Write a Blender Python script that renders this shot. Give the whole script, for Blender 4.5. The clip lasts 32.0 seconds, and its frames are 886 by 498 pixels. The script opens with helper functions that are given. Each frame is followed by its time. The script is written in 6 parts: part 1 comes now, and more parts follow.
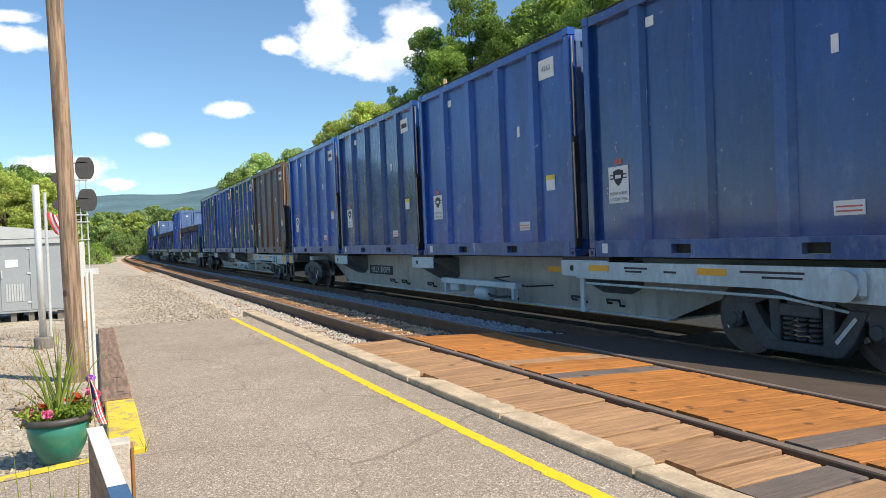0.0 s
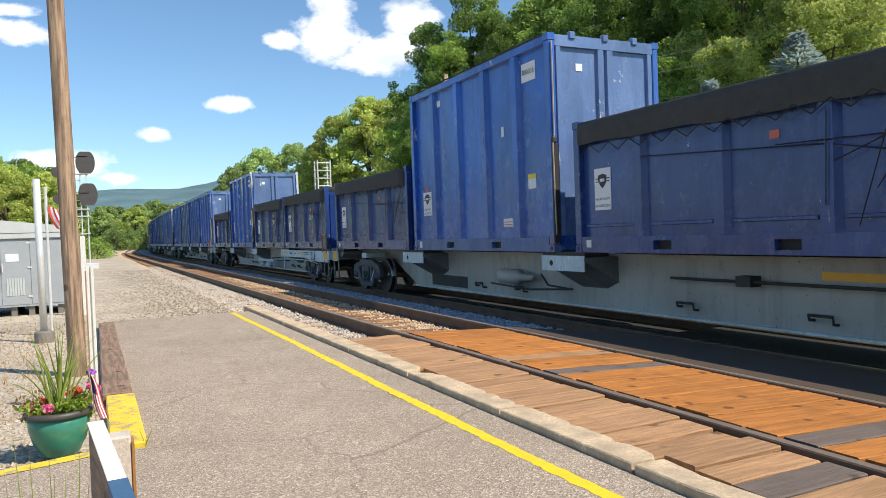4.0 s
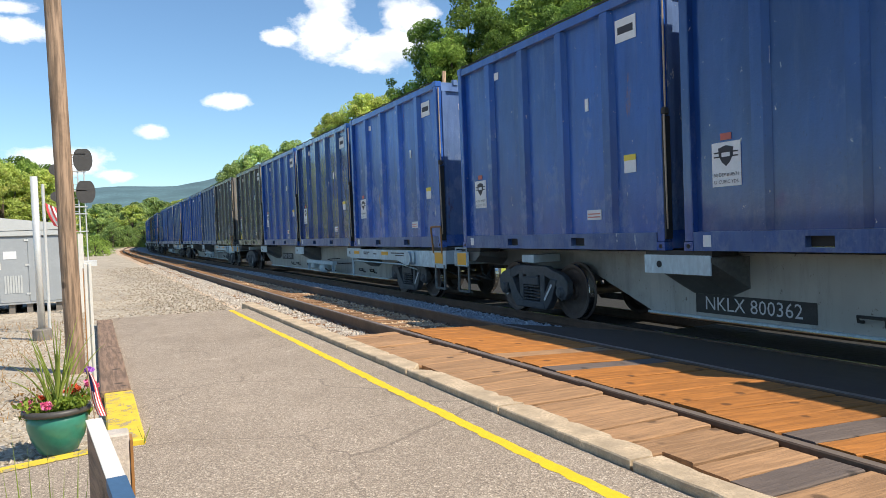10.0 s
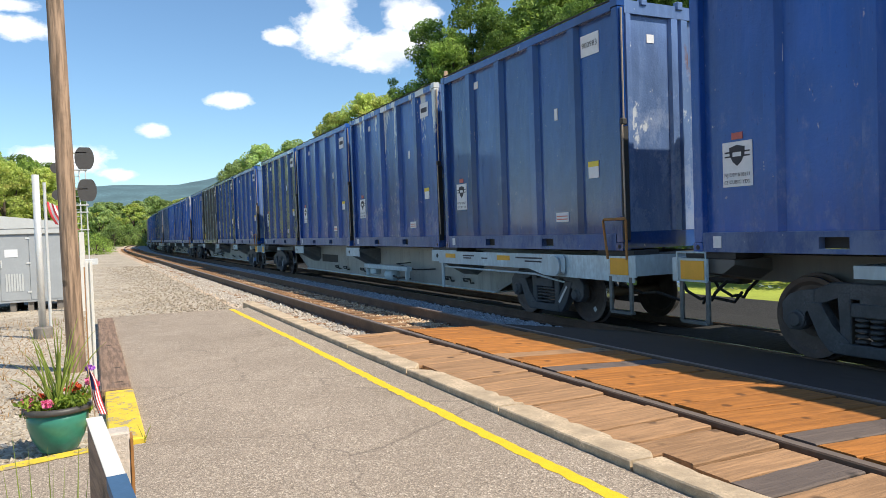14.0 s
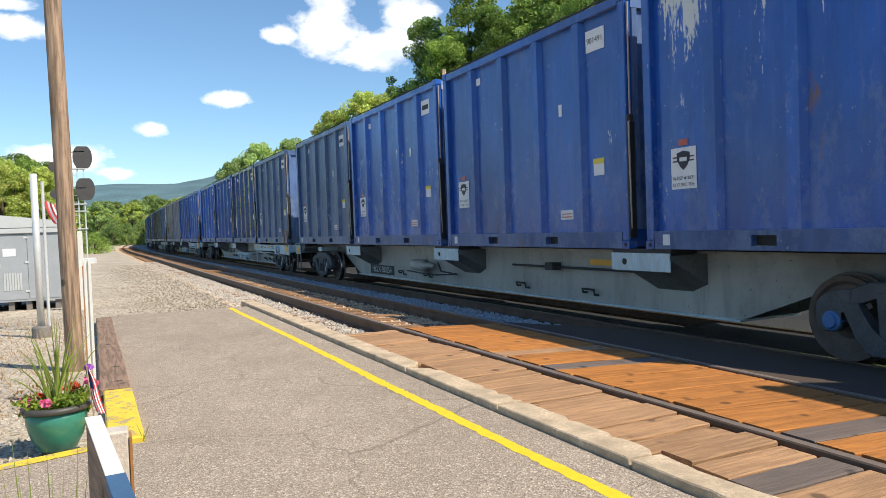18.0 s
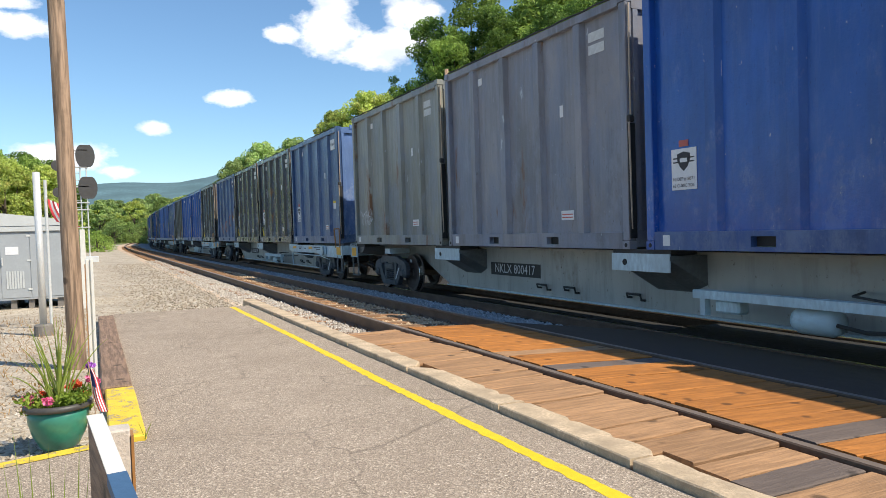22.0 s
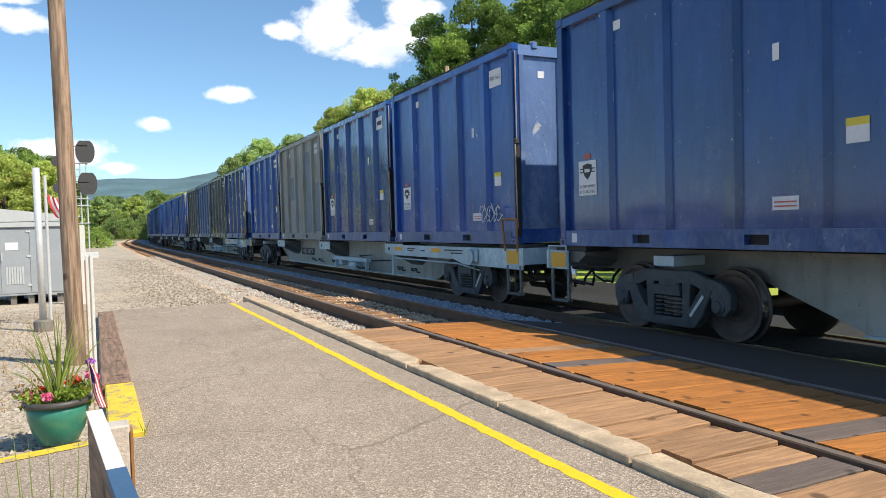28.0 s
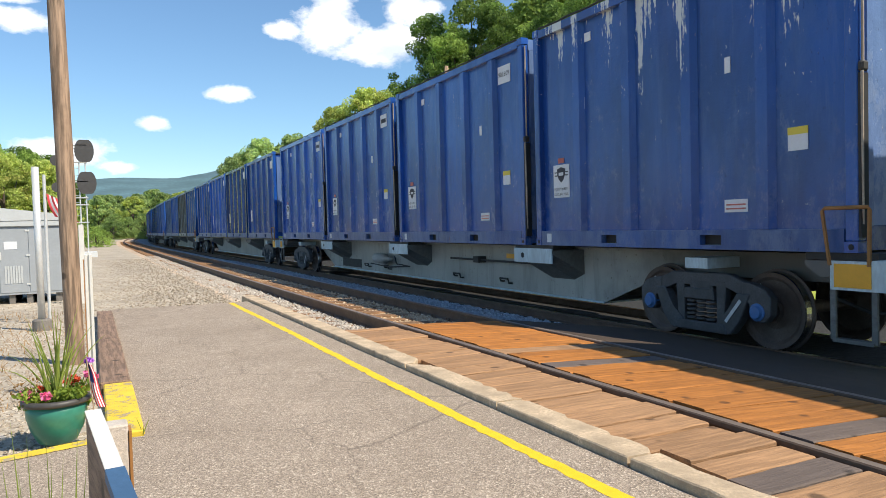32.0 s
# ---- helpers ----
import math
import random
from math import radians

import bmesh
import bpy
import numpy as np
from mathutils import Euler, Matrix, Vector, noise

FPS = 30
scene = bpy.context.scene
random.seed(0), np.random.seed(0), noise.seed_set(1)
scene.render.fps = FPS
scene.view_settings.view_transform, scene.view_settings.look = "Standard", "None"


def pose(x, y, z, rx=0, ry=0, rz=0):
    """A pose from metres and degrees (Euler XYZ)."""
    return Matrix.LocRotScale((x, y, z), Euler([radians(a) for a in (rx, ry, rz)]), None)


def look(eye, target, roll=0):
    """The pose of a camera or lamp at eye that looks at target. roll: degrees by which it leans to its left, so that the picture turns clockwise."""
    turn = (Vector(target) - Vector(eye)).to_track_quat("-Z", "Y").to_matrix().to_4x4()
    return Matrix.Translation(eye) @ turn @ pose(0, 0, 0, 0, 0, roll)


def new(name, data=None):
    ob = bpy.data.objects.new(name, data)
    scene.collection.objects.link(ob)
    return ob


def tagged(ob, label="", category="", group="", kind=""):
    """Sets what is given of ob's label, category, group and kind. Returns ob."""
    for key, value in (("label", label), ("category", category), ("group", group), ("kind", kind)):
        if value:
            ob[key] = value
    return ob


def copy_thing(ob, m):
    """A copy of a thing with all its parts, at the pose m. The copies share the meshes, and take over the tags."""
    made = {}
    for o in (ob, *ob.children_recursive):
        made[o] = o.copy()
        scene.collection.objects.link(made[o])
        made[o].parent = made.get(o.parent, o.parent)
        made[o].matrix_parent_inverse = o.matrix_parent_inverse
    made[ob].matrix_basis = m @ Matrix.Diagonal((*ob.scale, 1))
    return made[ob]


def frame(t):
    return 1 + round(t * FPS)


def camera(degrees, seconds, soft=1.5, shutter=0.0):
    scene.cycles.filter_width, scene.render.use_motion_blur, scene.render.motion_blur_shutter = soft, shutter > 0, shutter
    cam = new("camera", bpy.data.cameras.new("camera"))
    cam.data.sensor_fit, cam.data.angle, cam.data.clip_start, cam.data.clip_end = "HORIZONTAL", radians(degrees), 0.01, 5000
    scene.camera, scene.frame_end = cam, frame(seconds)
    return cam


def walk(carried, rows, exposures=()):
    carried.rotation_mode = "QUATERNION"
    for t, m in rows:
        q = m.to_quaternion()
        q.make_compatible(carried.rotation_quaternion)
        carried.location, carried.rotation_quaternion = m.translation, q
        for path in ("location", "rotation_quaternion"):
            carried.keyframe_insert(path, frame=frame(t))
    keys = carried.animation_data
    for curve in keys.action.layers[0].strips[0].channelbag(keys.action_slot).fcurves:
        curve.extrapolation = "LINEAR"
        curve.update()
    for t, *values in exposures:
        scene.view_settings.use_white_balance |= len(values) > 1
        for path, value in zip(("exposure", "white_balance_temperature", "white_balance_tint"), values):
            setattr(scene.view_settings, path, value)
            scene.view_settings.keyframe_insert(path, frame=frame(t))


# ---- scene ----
cam = camera(62.92, 32.0, soft=0.7)
EYE = (0.0, 0.0, 1.26)


def gaze(heading, pitch, lean):
    """Camera pose: heading clockwise from the track's line, pitch up, lean of the picture."""
    h, p = radians(heading), radians(pitch)
    way = Vector((math.sin(h) * math.cos(p), math.cos(h) * math.cos(p), math.sin(p)))
    return look(EYE, Vector(EYE) + way, -lean)


walk(cam, [(t, gaze(a, b, c)) for t, a, b, c in (
    (0.0, 25.732, -0.950, 2.268), (0.5, 25.752, -0.905, 2.226), (1.0, 25.729, -0.924, 2.239),
    (1.5, 25.658, -1.029, 2.258), (2.0, 25.621, -1.095, 2.188), (2.5, 25.637, -1.156, 2.116),
    (3.0, 25.653, -1.225, 2.072), (3.5, 25.656, -1.266, 2.088), (5.5, 25.760, -1.404, 2.065),
    (6.0, 25.774, -1.400, 2.052), (6.5, 25.799, -1.420, 2.042), (7.0, 25.810, -1.472, 2.040),
    (7.5, 25.815, -1.525, 2.067), (8.0, 25.791, -1.531, 2.104), (8.5, 25.753, -1.500, 2.111),
    (9.0, 25.736, -1.479, 2.098), (9.5, 25.770, -1.491, 2.108), (10.0, 25.810, -1.541, 2.153),
    (10.5, 25.816, -1.581, 2.138), (11.0, 25.778, -1.601, 2.099), (11.5, 25.769, -1.620, 2.007),
    (12.0, 25.779, -1.628, 1.962), (12.5, 25.793, -1.631, 1.950), (13.0, 25.776, -1.615, 1.972),
    (13.5, 25.758, -1.575, 1.975), (14.0, 25.734, -1.544, 1.911), (14.5, 25.706, -1.551, 1.887),
    (16.5, 25.815, -1.655, 1.990), (17.0, 25.818, -1.677, 1.969), (17.5, 25.830, -1.680, 1.975),
    (18.0, 25.839, -1.679, 2.025), (18.5, 25.838, -1.689, 2.071), (19.0, 25.835, -1.691, 2.079),
    (19.5, 25.826, -1.674, 2.086), (20.0, 25.838, -1.654, 2.056), (20.5, 25.832, -1.652, 1.958),
    (21.0, 25.792, -1.656, 1.920), (21.5, 25.738, -1.664, 1.884), (22.0, 25.684, -1.689, 1.810),
    (22.5, 25.627, -1.726, 1.752), (23.0, 25.548, -1.774, 1.712), (23.5, 25.479, -1.833, 1.689),
    (24.0, 25.469, -1.888, 1.700), (24.5, 25.429, -1.907, 1.672), (25.0, 25.391, -1.881, 1.661),
    (25.5, 25.414, -1.850, 1.720), (27.5, 25.653, -1.908, 1.565), (28.0, 25.695, -1.913, 1.595),
    (28.5, 25.748, -1.914, 1.629), (29.0, 25.765, -1.923, 1.604), (29.5, 25.763, -1.925, 1.563),
    (30.0, 25.746, -1.924, 1.504), (30.5, 25.738, -1.916, 1.502), (31.0, 25.735, -1.912, 1.514),
    (31.5, 25.734, -1.918, 1.492), (32.0, 25.761, -1.918, 1.484),
)])

# ---- world and sun ----
SUN_WAY = Vector((0.571, -0.694, 1.0)).normalized()
world = bpy.data.worlds.new("world")
scene.world = world
world.use_nodes = True


def direction(azimuth, elevation):
    a, e = radians(azimuth), radians(elevation)
    return (math.sin(a) * math.cos(e), math.cos(a) * math.cos(e), math.sin(e))


def sky_nodes():
    nt = world.node_tree
    nt.nodes.clear()
    N, L = nt.nodes.new, nt.links.new
    out, bg = N("ShaderNodeOutputWorld"), N("ShaderNodeBackground")
    sky = N("ShaderNodeTexSky")
    sky.sky_type, sky.sun_disc = "NISHITA", False
    sky.sun_elevation = math.asin(SUN_WAY.z)
    sky.sun_rotation = math.atan2(SUN_WAY.x, SUN_WAY.y)
    sky.air_density, sky.dust_density, sky.ozone_density = 1.0, 0.2, 3.0
    tint = N("ShaderNodeMix")
    tint.data_type, tint.blend_type = "RGBA", "MULTIPLY"
    tint.inputs[0].default_value = 1.0
    tint.inputs[7].default_value = (0.83, 0.97, 1.03, 1)
    L(sky.outputs[0], tint.inputs[6])
    tc = N("ShaderNodeTexCoord")
    # clouds: noise cut off by a soft ellipse round each cloud's direction
    sep = N("ShaderNodeSeparateXYZ")
    L(tc.outputs["Generated"], sep.inputs[0])

    def math_node(op, a, b=None):
        n = N("ShaderNodeMath")
        n.operation = op
        for i, v in enumerate((a, b)):
            if v is None:
                continue
            if isinstance(v, (int, float)):
                n.inputs[i].default_value = v
            else:
                L(v, n.inputs[i])
        return n.outputs[0]

    az = math_node("ARCTAN2", sep.outputs[0], sep.outputs[1])
    el = math_node("ARCSINE", sep.outputs[2])
    total = None
    for a, e, wa, we in CLOUDS:
        da = math_node("DIVIDE", math_node("SUBTRACT", az, radians(a)), radians(wa))
        de = math_node("DIVIDE", math_node("SUBTRACT", el, radians(e)), radians(we))
        d = math_node("SQRT", math_node("ADD", math_node("MULTIPLY", da, da), math_node("MULTIPLY", de, de)))
        m = math_node("SUBTRACT", 1.0, d)
        total = m if total is None else math_node("MAXIMUM", total, m)
    mp = N("ShaderNodeMapping")
    mp.inputs["Scale"].default_value = (1, 1, 1.6)
    L(tc.outputs["Generated"], mp.inputs[0])
    nz = N("ShaderNodeTexNoise")
    nz.inputs["Scale"].default_value, nz.inputs["Detail"].default_value, nz.inputs["Roughness"].default_value = 26, 9, 0.62
    L(mp.outputs[0], nz.inputs["Vector"])
    dens = math_node("ADD", math_node("MULTIPLY", math_node("MAXIMUM", total, -1.0), 0.95), math_node("MULTIPLY", math_node("SUBTRACT", nz.outputs[0], 0.5), 1.55))
    ramp = N("ShaderNodeMapRange")
    ramp.inputs[1].default_value, ramp.inputs[2].default_value = 0.05, 0.52
    L(dens, ramp.inputs[0])
    # soft shading inside the clouds
    nz2 = N("ShaderNodeTexNoise")
    nz2.inputs["Scale"].default_value, nz2.inputs["Detail"].default_value = 14, 5
    L(mp.outputs[0], nz2.inputs["Vector"])
    cr = N("ShaderNodeValToRGB")
    cr.color_ramp.elements[0].position, cr.color_ramp.elements[0].color = 0.32, (5.8, 6.3, 7.1, 1)
    cr.color_ramp.elements[1].position, cr.color_ramp.elements[1].color = 0.56, (9.0, 9.0, 9.0, 1)
    L(nz2.outputs[0], cr.inputs[0])
    mix = N("ShaderNodeMix")
    mix.data_type = "RGBA"
    L(ramp.outputs[0], mix.inputs[0])
    L(tint.outputs[2], mix.inputs[6])
    L(cr.outputs[0], mix.inputs[7])
    L(mix.outputs[2], bg.inputs[0])
    bg.inputs[1].default_value = 0.118
    L(bg.outputs[0], out.inputs[0])


# azimuth, elevation, half-width and half-height of each cloud, in degrees
CLOUDS = (
    (17.4, 15.2, 3.4, 2.2), (20.6, 13.7, 3.3, 1.7), (17.7, 17.3, 2.2, 1.9), (24.0, 16.4, 2.7, 1.8), (22.8, 14.2, 2.6, 1.7), (13.9, 14.9, 1.9, 0.8),
    (9.7, 10.2, 2.3, 0.70), (4.1, 7.9, 1.45, 0.66),
    (-4.2, 14.4, 2.7, 0.9), (-4.6, 15.8, 2.0, 0.5), (-2.2, 5.8, 3.6, 1.2), (1.9, 4.7, 1.6, 0.55),
    (-40.0, 22.0, 14.0, 6.0), (90.0, 25.0, 16.0, 7.0), (150.0, 30.0, 18.0, 6.0), (-110.0, 26.0, 15.0, 6.0),
)
sky_nodes()
sun = new("sun", bpy.data.lights.new("sun", "SUN"))
sun.data.energy, sun.data.angle, sun.data.color = 4.6, radians(0.53), (1.0, 0.905, 0.76)
sun.matrix_basis = SUN_WAY.to_track_quat("Z", "Y").to_matrix().to_4x4()
scene.view_settings.exposure = 0.42


# ---- materials ----
def material(name):
    m = bpy.data.materials.new(name)
    m.use_nodes = True
    nt = m.node_tree
    return m, nt, nt.nodes["Principled BSDF"]


def mix_color(nt, fac, a, b, blend="MIX"):
    n = nt.nodes.new("ShaderNodeMix")
    n.data_type, n.blend_type = "RGBA", blend
    for i, v in ((0, fac), (6, a), (7, b)):
        if isinstance(v, (int, float)):
            n.inputs[i].default_value = v
        elif isinstance(v, tuple):
            n.inputs[i].default_value = (*v, 1)
        else:
            nt.links.new(v, n.inputs[i])
    return n.outputs[2]


def noise_fac(nt, scale, detail=4, rough=0.6, stretch=(1, 1, 1), lo=0.4, hi=0.6, shift=(0, 0, 0), space="Object", move=None):
    tc, mp, nz, mr = (nt.nodes.new(k) for k in ("ShaderNodeTexCoord", "ShaderNodeMapping", "ShaderNodeTexNoise", "ShaderNodeMapRange"))
    mp.inputs["Scale"].default_value, mp.inputs["Location"].default_value = stretch, shift
    nz.inputs["Scale"].default_value, nz.inputs["Detail"].default_value, nz.inputs["Roughness"].default_value = scale, detail, rough
    mr.inputs[1].default_value, mr.inputs[2].default_value = lo, hi
    nt.links.new(tc.outputs[space], mp.inputs[0])
    if move is None:
        nt.links.new(mp.outputs[0], nz.inputs["Vector"])
    else:
        add = nt.nodes.new("ShaderNodeVectorMath")
        nt.links.new(mp.outputs[0], add.inputs[0])
        nt.links.new(move, add.inputs[1])
        nt.links.new(add.outputs[0], nz.inputs["Vector"])
    nt.links.new(nz.outputs[0], mr.inputs[0])
    return mr.outputs[0]


def calc(nt, op, a, b=0.0, c=0.0):
    n = nt.nodes.new("ShaderNodeMath")
    n.operation = op
    for i, v in enumerate((a, b, c)):
        if isinstance(v, (int, float)):
            n.inputs[i].default_value = v
        else:
            nt.links.new(v, n.inputs[i])
    return n.outputs[0]


def bump(nt, bsdf, height, strength=0.3, distance=0.01):
    b = nt.nodes.new("ShaderNodeBump")
    b.inputs["Strength"].default_value, b.inputs["Distance"].default_value = strength, distance
    nt.links.new(height, b.inputs["Height"])
    nt.links.new(b.outputs[0], bsdf.inputs["Normal"])


def plain(name, color, rough=0.6, metal=0.0, vary=0.25, scale=6, bumps=0.1, stretch=(1, 1, 1)):
    """Colour with two scales of variation and a fine relief."""
    m, nt, b = material(name)
    dark = tuple(c * (1 - vary) for c in color)
    lite = tuple(min(1, c * (1 + vary * 0.8)) for c in color)
    c = mix_color(nt, noise_fac(nt, scale, stretch=stretch, lo=0.3, hi=0.7), dark, lite)
    c = mix_color(nt, noise_fac(nt, scale * 9, 3, stretch=stretch, lo=0.35, hi=0.7), c, tuple(v * (1 - vary * 0.7) for v in color))
    nt.links.new(c, b.inputs["Base Color"])
    b.inputs["Roughness"].default_value, b.inputs["Metallic"].default_value = rough, metal
    if bumps:
        bump(nt, b, noise_fac(nt, scale * 12, 4, lo=0, hi=1), bumps)
    return m


def paint(name, color, seed, wear=0.5, rust=0.1, pale=0.15, rough=0.3, drips=0.0):
    """Weathered container paint: faded bays, runs of dirt, scuffs, chips, rust blooms and spilt white paint."""
    m, nt, b = material(name)
    sh = (seed * 13.7, seed * 7.3, seed * 3.1)
    oi = nt.nodes.new("ShaderNodeObjectInfo")
    mv = nt.nodes.new("ShaderNodeCombineXYZ")
    for i, k in enumerate((31.0, 57.0, 43.0)):
        nt.links.new(calc(nt, "MULTIPLY", oi.outputs["Random"], k), mv.inputs[i])
    mv = mv.outputs[0]
    tone = tuple(0.5 * v + 0.5 * g for v, g in zip(color, (0.11, 0.18, 0.32)))
    c = mix_color(nt, noise_fac(nt, 0.5, 5, 0.6, (1, 1, 0.6), lo=0.36, hi=0.64, shift=sh, move=mv), tuple(v * 0.70 for v in color), tuple(v * 1.22 for v in color))
    # faded bays
    c = mix_color(nt, calc(nt, "MULTIPLY", noise_fac(nt, 0.7, 8, 0.68, (1, 1.3, 0.6), 0.60 - 0.14 * wear, 0.74 - 0.14 * wear, (sh[0] + 3, sh[1] + 4, sh[2]), move=mv), min(0.75, 0.30 + 0.40 * wear)), c, tone)
    # dirt that has run down
    streak = noise_fac(nt, 1.7, 7, 0.66, (1, 2.0, 0.15), 0.50 - 0.03 * wear, 0.66 - 0.03 * wear, sh, move=mv)
    c = mix_color(nt, calc(nt, "MULTIPLY", streak, 0.22 + 0.25 * min(1.0, wear)), c, tuple(0.45 * v + g for v, g in zip(color, (0.008, 0.010, 0.010))))
    c = mix_color(nt, calc(nt, "MULTIPLY", noise_fac(nt, 2.6, 7, 0.7, (1, 2.0, 0.2), 0.54, 0.66, (sh[0] + 7, sh[1], sh[2]), move=mv), min(0.5, 0.08 + 0.36 * wear)), c, tuple(0.7 * v + 0.3 * g for v, g in zip(color, (0.26, 0.33, 0.45))))
    # scuffs, more of them low down where loads and loaders rub
    sep = nt.nodes.new("ShaderNodeSeparateXYZ")
    tc = nt.nodes.new("ShaderNodeTexCoord")
    nt.links.new(tc.outputs["Object"], sep.inputs[0])
    low = calc(nt, "MULTIPLY", calc(nt, "SUBTRACT", 1.5, sep.outputs[2]), 0.055)
    rub = calc(nt, "ADD", noise_fac(nt, 1.7, 9, 0.76, (1, 1.2, 0.7), 0.0, 1.0, (sh[0] + 2, sh[1], sh[2] + 3), move=mv), low)
    rr = nt.nodes.new("ShaderNodeMapRange")
    rr.inputs[1].default_value, rr.inputs[2].default_value, rr.inputs[4].default_value = 0.565 - 0.04 * wear, 0.70 - 0.04 * wear, min(0.75, 0.16 + 0.46 * wear)
    nt.links.new(rub, rr.inputs[0])
    c = mix_color(nt, rr.outputs[0], c, tuple(0.4 * v + 0.6 * g for v, g in zip(color, (0.28, 0.33, 0.42))))
    # chips and rust
    c = mix_color(nt, noise_fac(nt, 1.5, 9, 0.74, (1, 1.6, 0.5), 0.685 - 0.10 * pale, 0.705 - 0.10 * pale, (sh[0] + 5, sh[1], sh[2]), move=mv), c, (0.46, 0.50, 0.54))
    c = mix_color(nt, noise_fac(nt, 10, 6, 0.75, (1, 1.0, 0.6), 0.665, 0.685, (sh[0] + 1, sh[1], sh[2]), move=mv), c, (0.36, 0.40, 0.45))
    c = mix_color(nt, noise_fac(nt, 0.8, 8, 0.7, (1, 1.6, 0.4), 0.69 - 0.2 * rust, 0.75 - 0.2 * rust, (sh[0] + 9, sh[1], sh[2]), move=mv), c, (0.17, 0.075, 0.03))
    c = mix_color(nt, noise_fac(nt, 20, 5, 0.7, (1, 1, 0.5), 0.62, 0.72, sh), c, tuple(v * 0.55 for v in color))
    if drips:
        # white paint spilt over the top edge: long runs with broken edges
        run = calc(nt, "SUBTRACT", noise_fac(nt, 1.9, 5, 0.62, (1, 1.0, 0.03), 0.0, 1.0, (sh[0], sh[1] + 11, sh[2])), calc(nt, "MULTIPLY", calc(nt, "SUBTRACT", 3.5, sep.outputs[2]), 0.075))
        run = calc(nt, "ADD", run, calc(nt, "MULTIPLY", noise_fac(nt, 9, 8, 0.75, (1, 1.6, 0.45), 0.0, 1.0, sh), 0.30))
        rd = nt.nodes.new("ShaderNodeMapRange")
        rd.inputs[1].default_value, rd.inputs[2].default_value = 0.725 - 0.06 * drips, 0.74 - 0.06 * drips
        nt.links.new(run, rd.inputs[0])
        c = mix_color(nt, rd.outputs[0], c, (0.58, 0.60, 0.58))
    nt.links.new(c, b.inputs["Base Color"])
    r = nt.nodes.new("ShaderNodeMapRange")
    r.inputs[3].default_value, r.inputs[4].default_value = rough - 0.06, rough + 0.30
    nt.links.new(rr.outputs[0], r.inputs[0])
    nt.links.new(r.outputs[0], b.inputs["Roughness"])
    b.inputs["Coat Weight"].default_value, b.inputs["Coat Roughness"].default_value = 0.8 if rough < 0.25 else 0.5 if rough < 0.35 else 0.3, 0.07 if rough < 0.25 else 0.22 if rough < 0.35 else 0.3
    b.inputs["Coat IOR"].default_value = 1.5
    b.inputs["Specular IOR Level"].default_value = 0.22
    # bluish sheen added to brighten sides seen at a glancing angle
    b.inputs["Sheen Weight"].default_value, b.inputs["Sheen Roughness"].default_value = 0.24 + 0.18 * min(1.0, wear), 0.35
    b.inputs["Sheen Tint"].default_value = (0.60, 0.72, 0.92, 1)
    # dented sheet: broad waves and fine pitting
    dent = noise_fac(nt, 1.3, 3, 0.5, (1, 1.5, 0.7), lo=0, hi=1, shift=sh, move=mv)
    h = calc(nt, "MULTIPLY_ADD", dent, 14.0, noise_fac(nt, 30, 4, lo=0, hi=1))
    bump(nt, b, h, 0.55, 0.010)
    return m


def car_paint():
    """Grey car paint, darker towards the bogies at both ends, with a broad rust bloom and thin streaks."""
    m, nt, b = material("grey_car_paint")
    sep, tc = nt.nodes.new("ShaderNodeSeparateXYZ"), nt.nodes.new("ShaderNodeTexCoord")
    nt.links.new(tc.outputs["Object"], sep.inputs[0])
    c = mix_color(nt, noise_fac(nt, 0.5, 5, 0.6, (1, 1, 0.7), 0.36, 0.64), (0.33, 0.325, 0.29), (0.46, 0.455, 0.41))
    c = mix_color(nt, calc(nt, "MULTIPLY", noise_fac(nt, 2.4, 6, 0.66, (1, 1.6, 0.2), 0.5, 0.68), 0.4), c, (0.15, 0.145, 0.128))
    c = mix_color(nt, calc(nt, "MULTIPLY", noise_fac(nt, 0.9, 7, 0.7, (1, 1.1, 0.7), 0.60, 0.72, (4, 9, 2)), 0.6), c, (0.17, 0.105, 0.06))
    # darkens towards both ends, broken up by noise
    far = calc(nt, "ABSOLUTE", sep.outputs[1])
    end_dark = calc(nt, "ADD", calc(nt, "MULTIPLY", calc(nt, "SUBTRACT", far, 7.6), 0.30), noise_fac(nt, 1.2, 6, 0.65, (1, 1, 1), 0.2, 1.2, (2, 5, 8)))
    sr = nt.nodes.new("ShaderNodeMapRange")
    sr.inputs[1].default_value, sr.inputs[2].default_value, sr.inputs[4].default_value = 0.30, 0.95, 0.82
    nt.links.new(end_dark, sr.inputs[0])
    c = mix_color(nt, sr.outputs[0], c, (0.070, 0.066, 0.060))
    c = mix_color(nt, noise_fac(nt, 14, 5, 0.7, (1, 1, 0.7), 0.63, 0.70), c, (0.12, 0.10, 0.08))
    nt.links.new(c, b.inputs["Base Color"])
    b.inputs["Roughness"].default_value = 0.55
    bump(nt, b, noise_fac(nt, 18, 4, lo=0, hi=1), 0.25, 0.006)
    return m


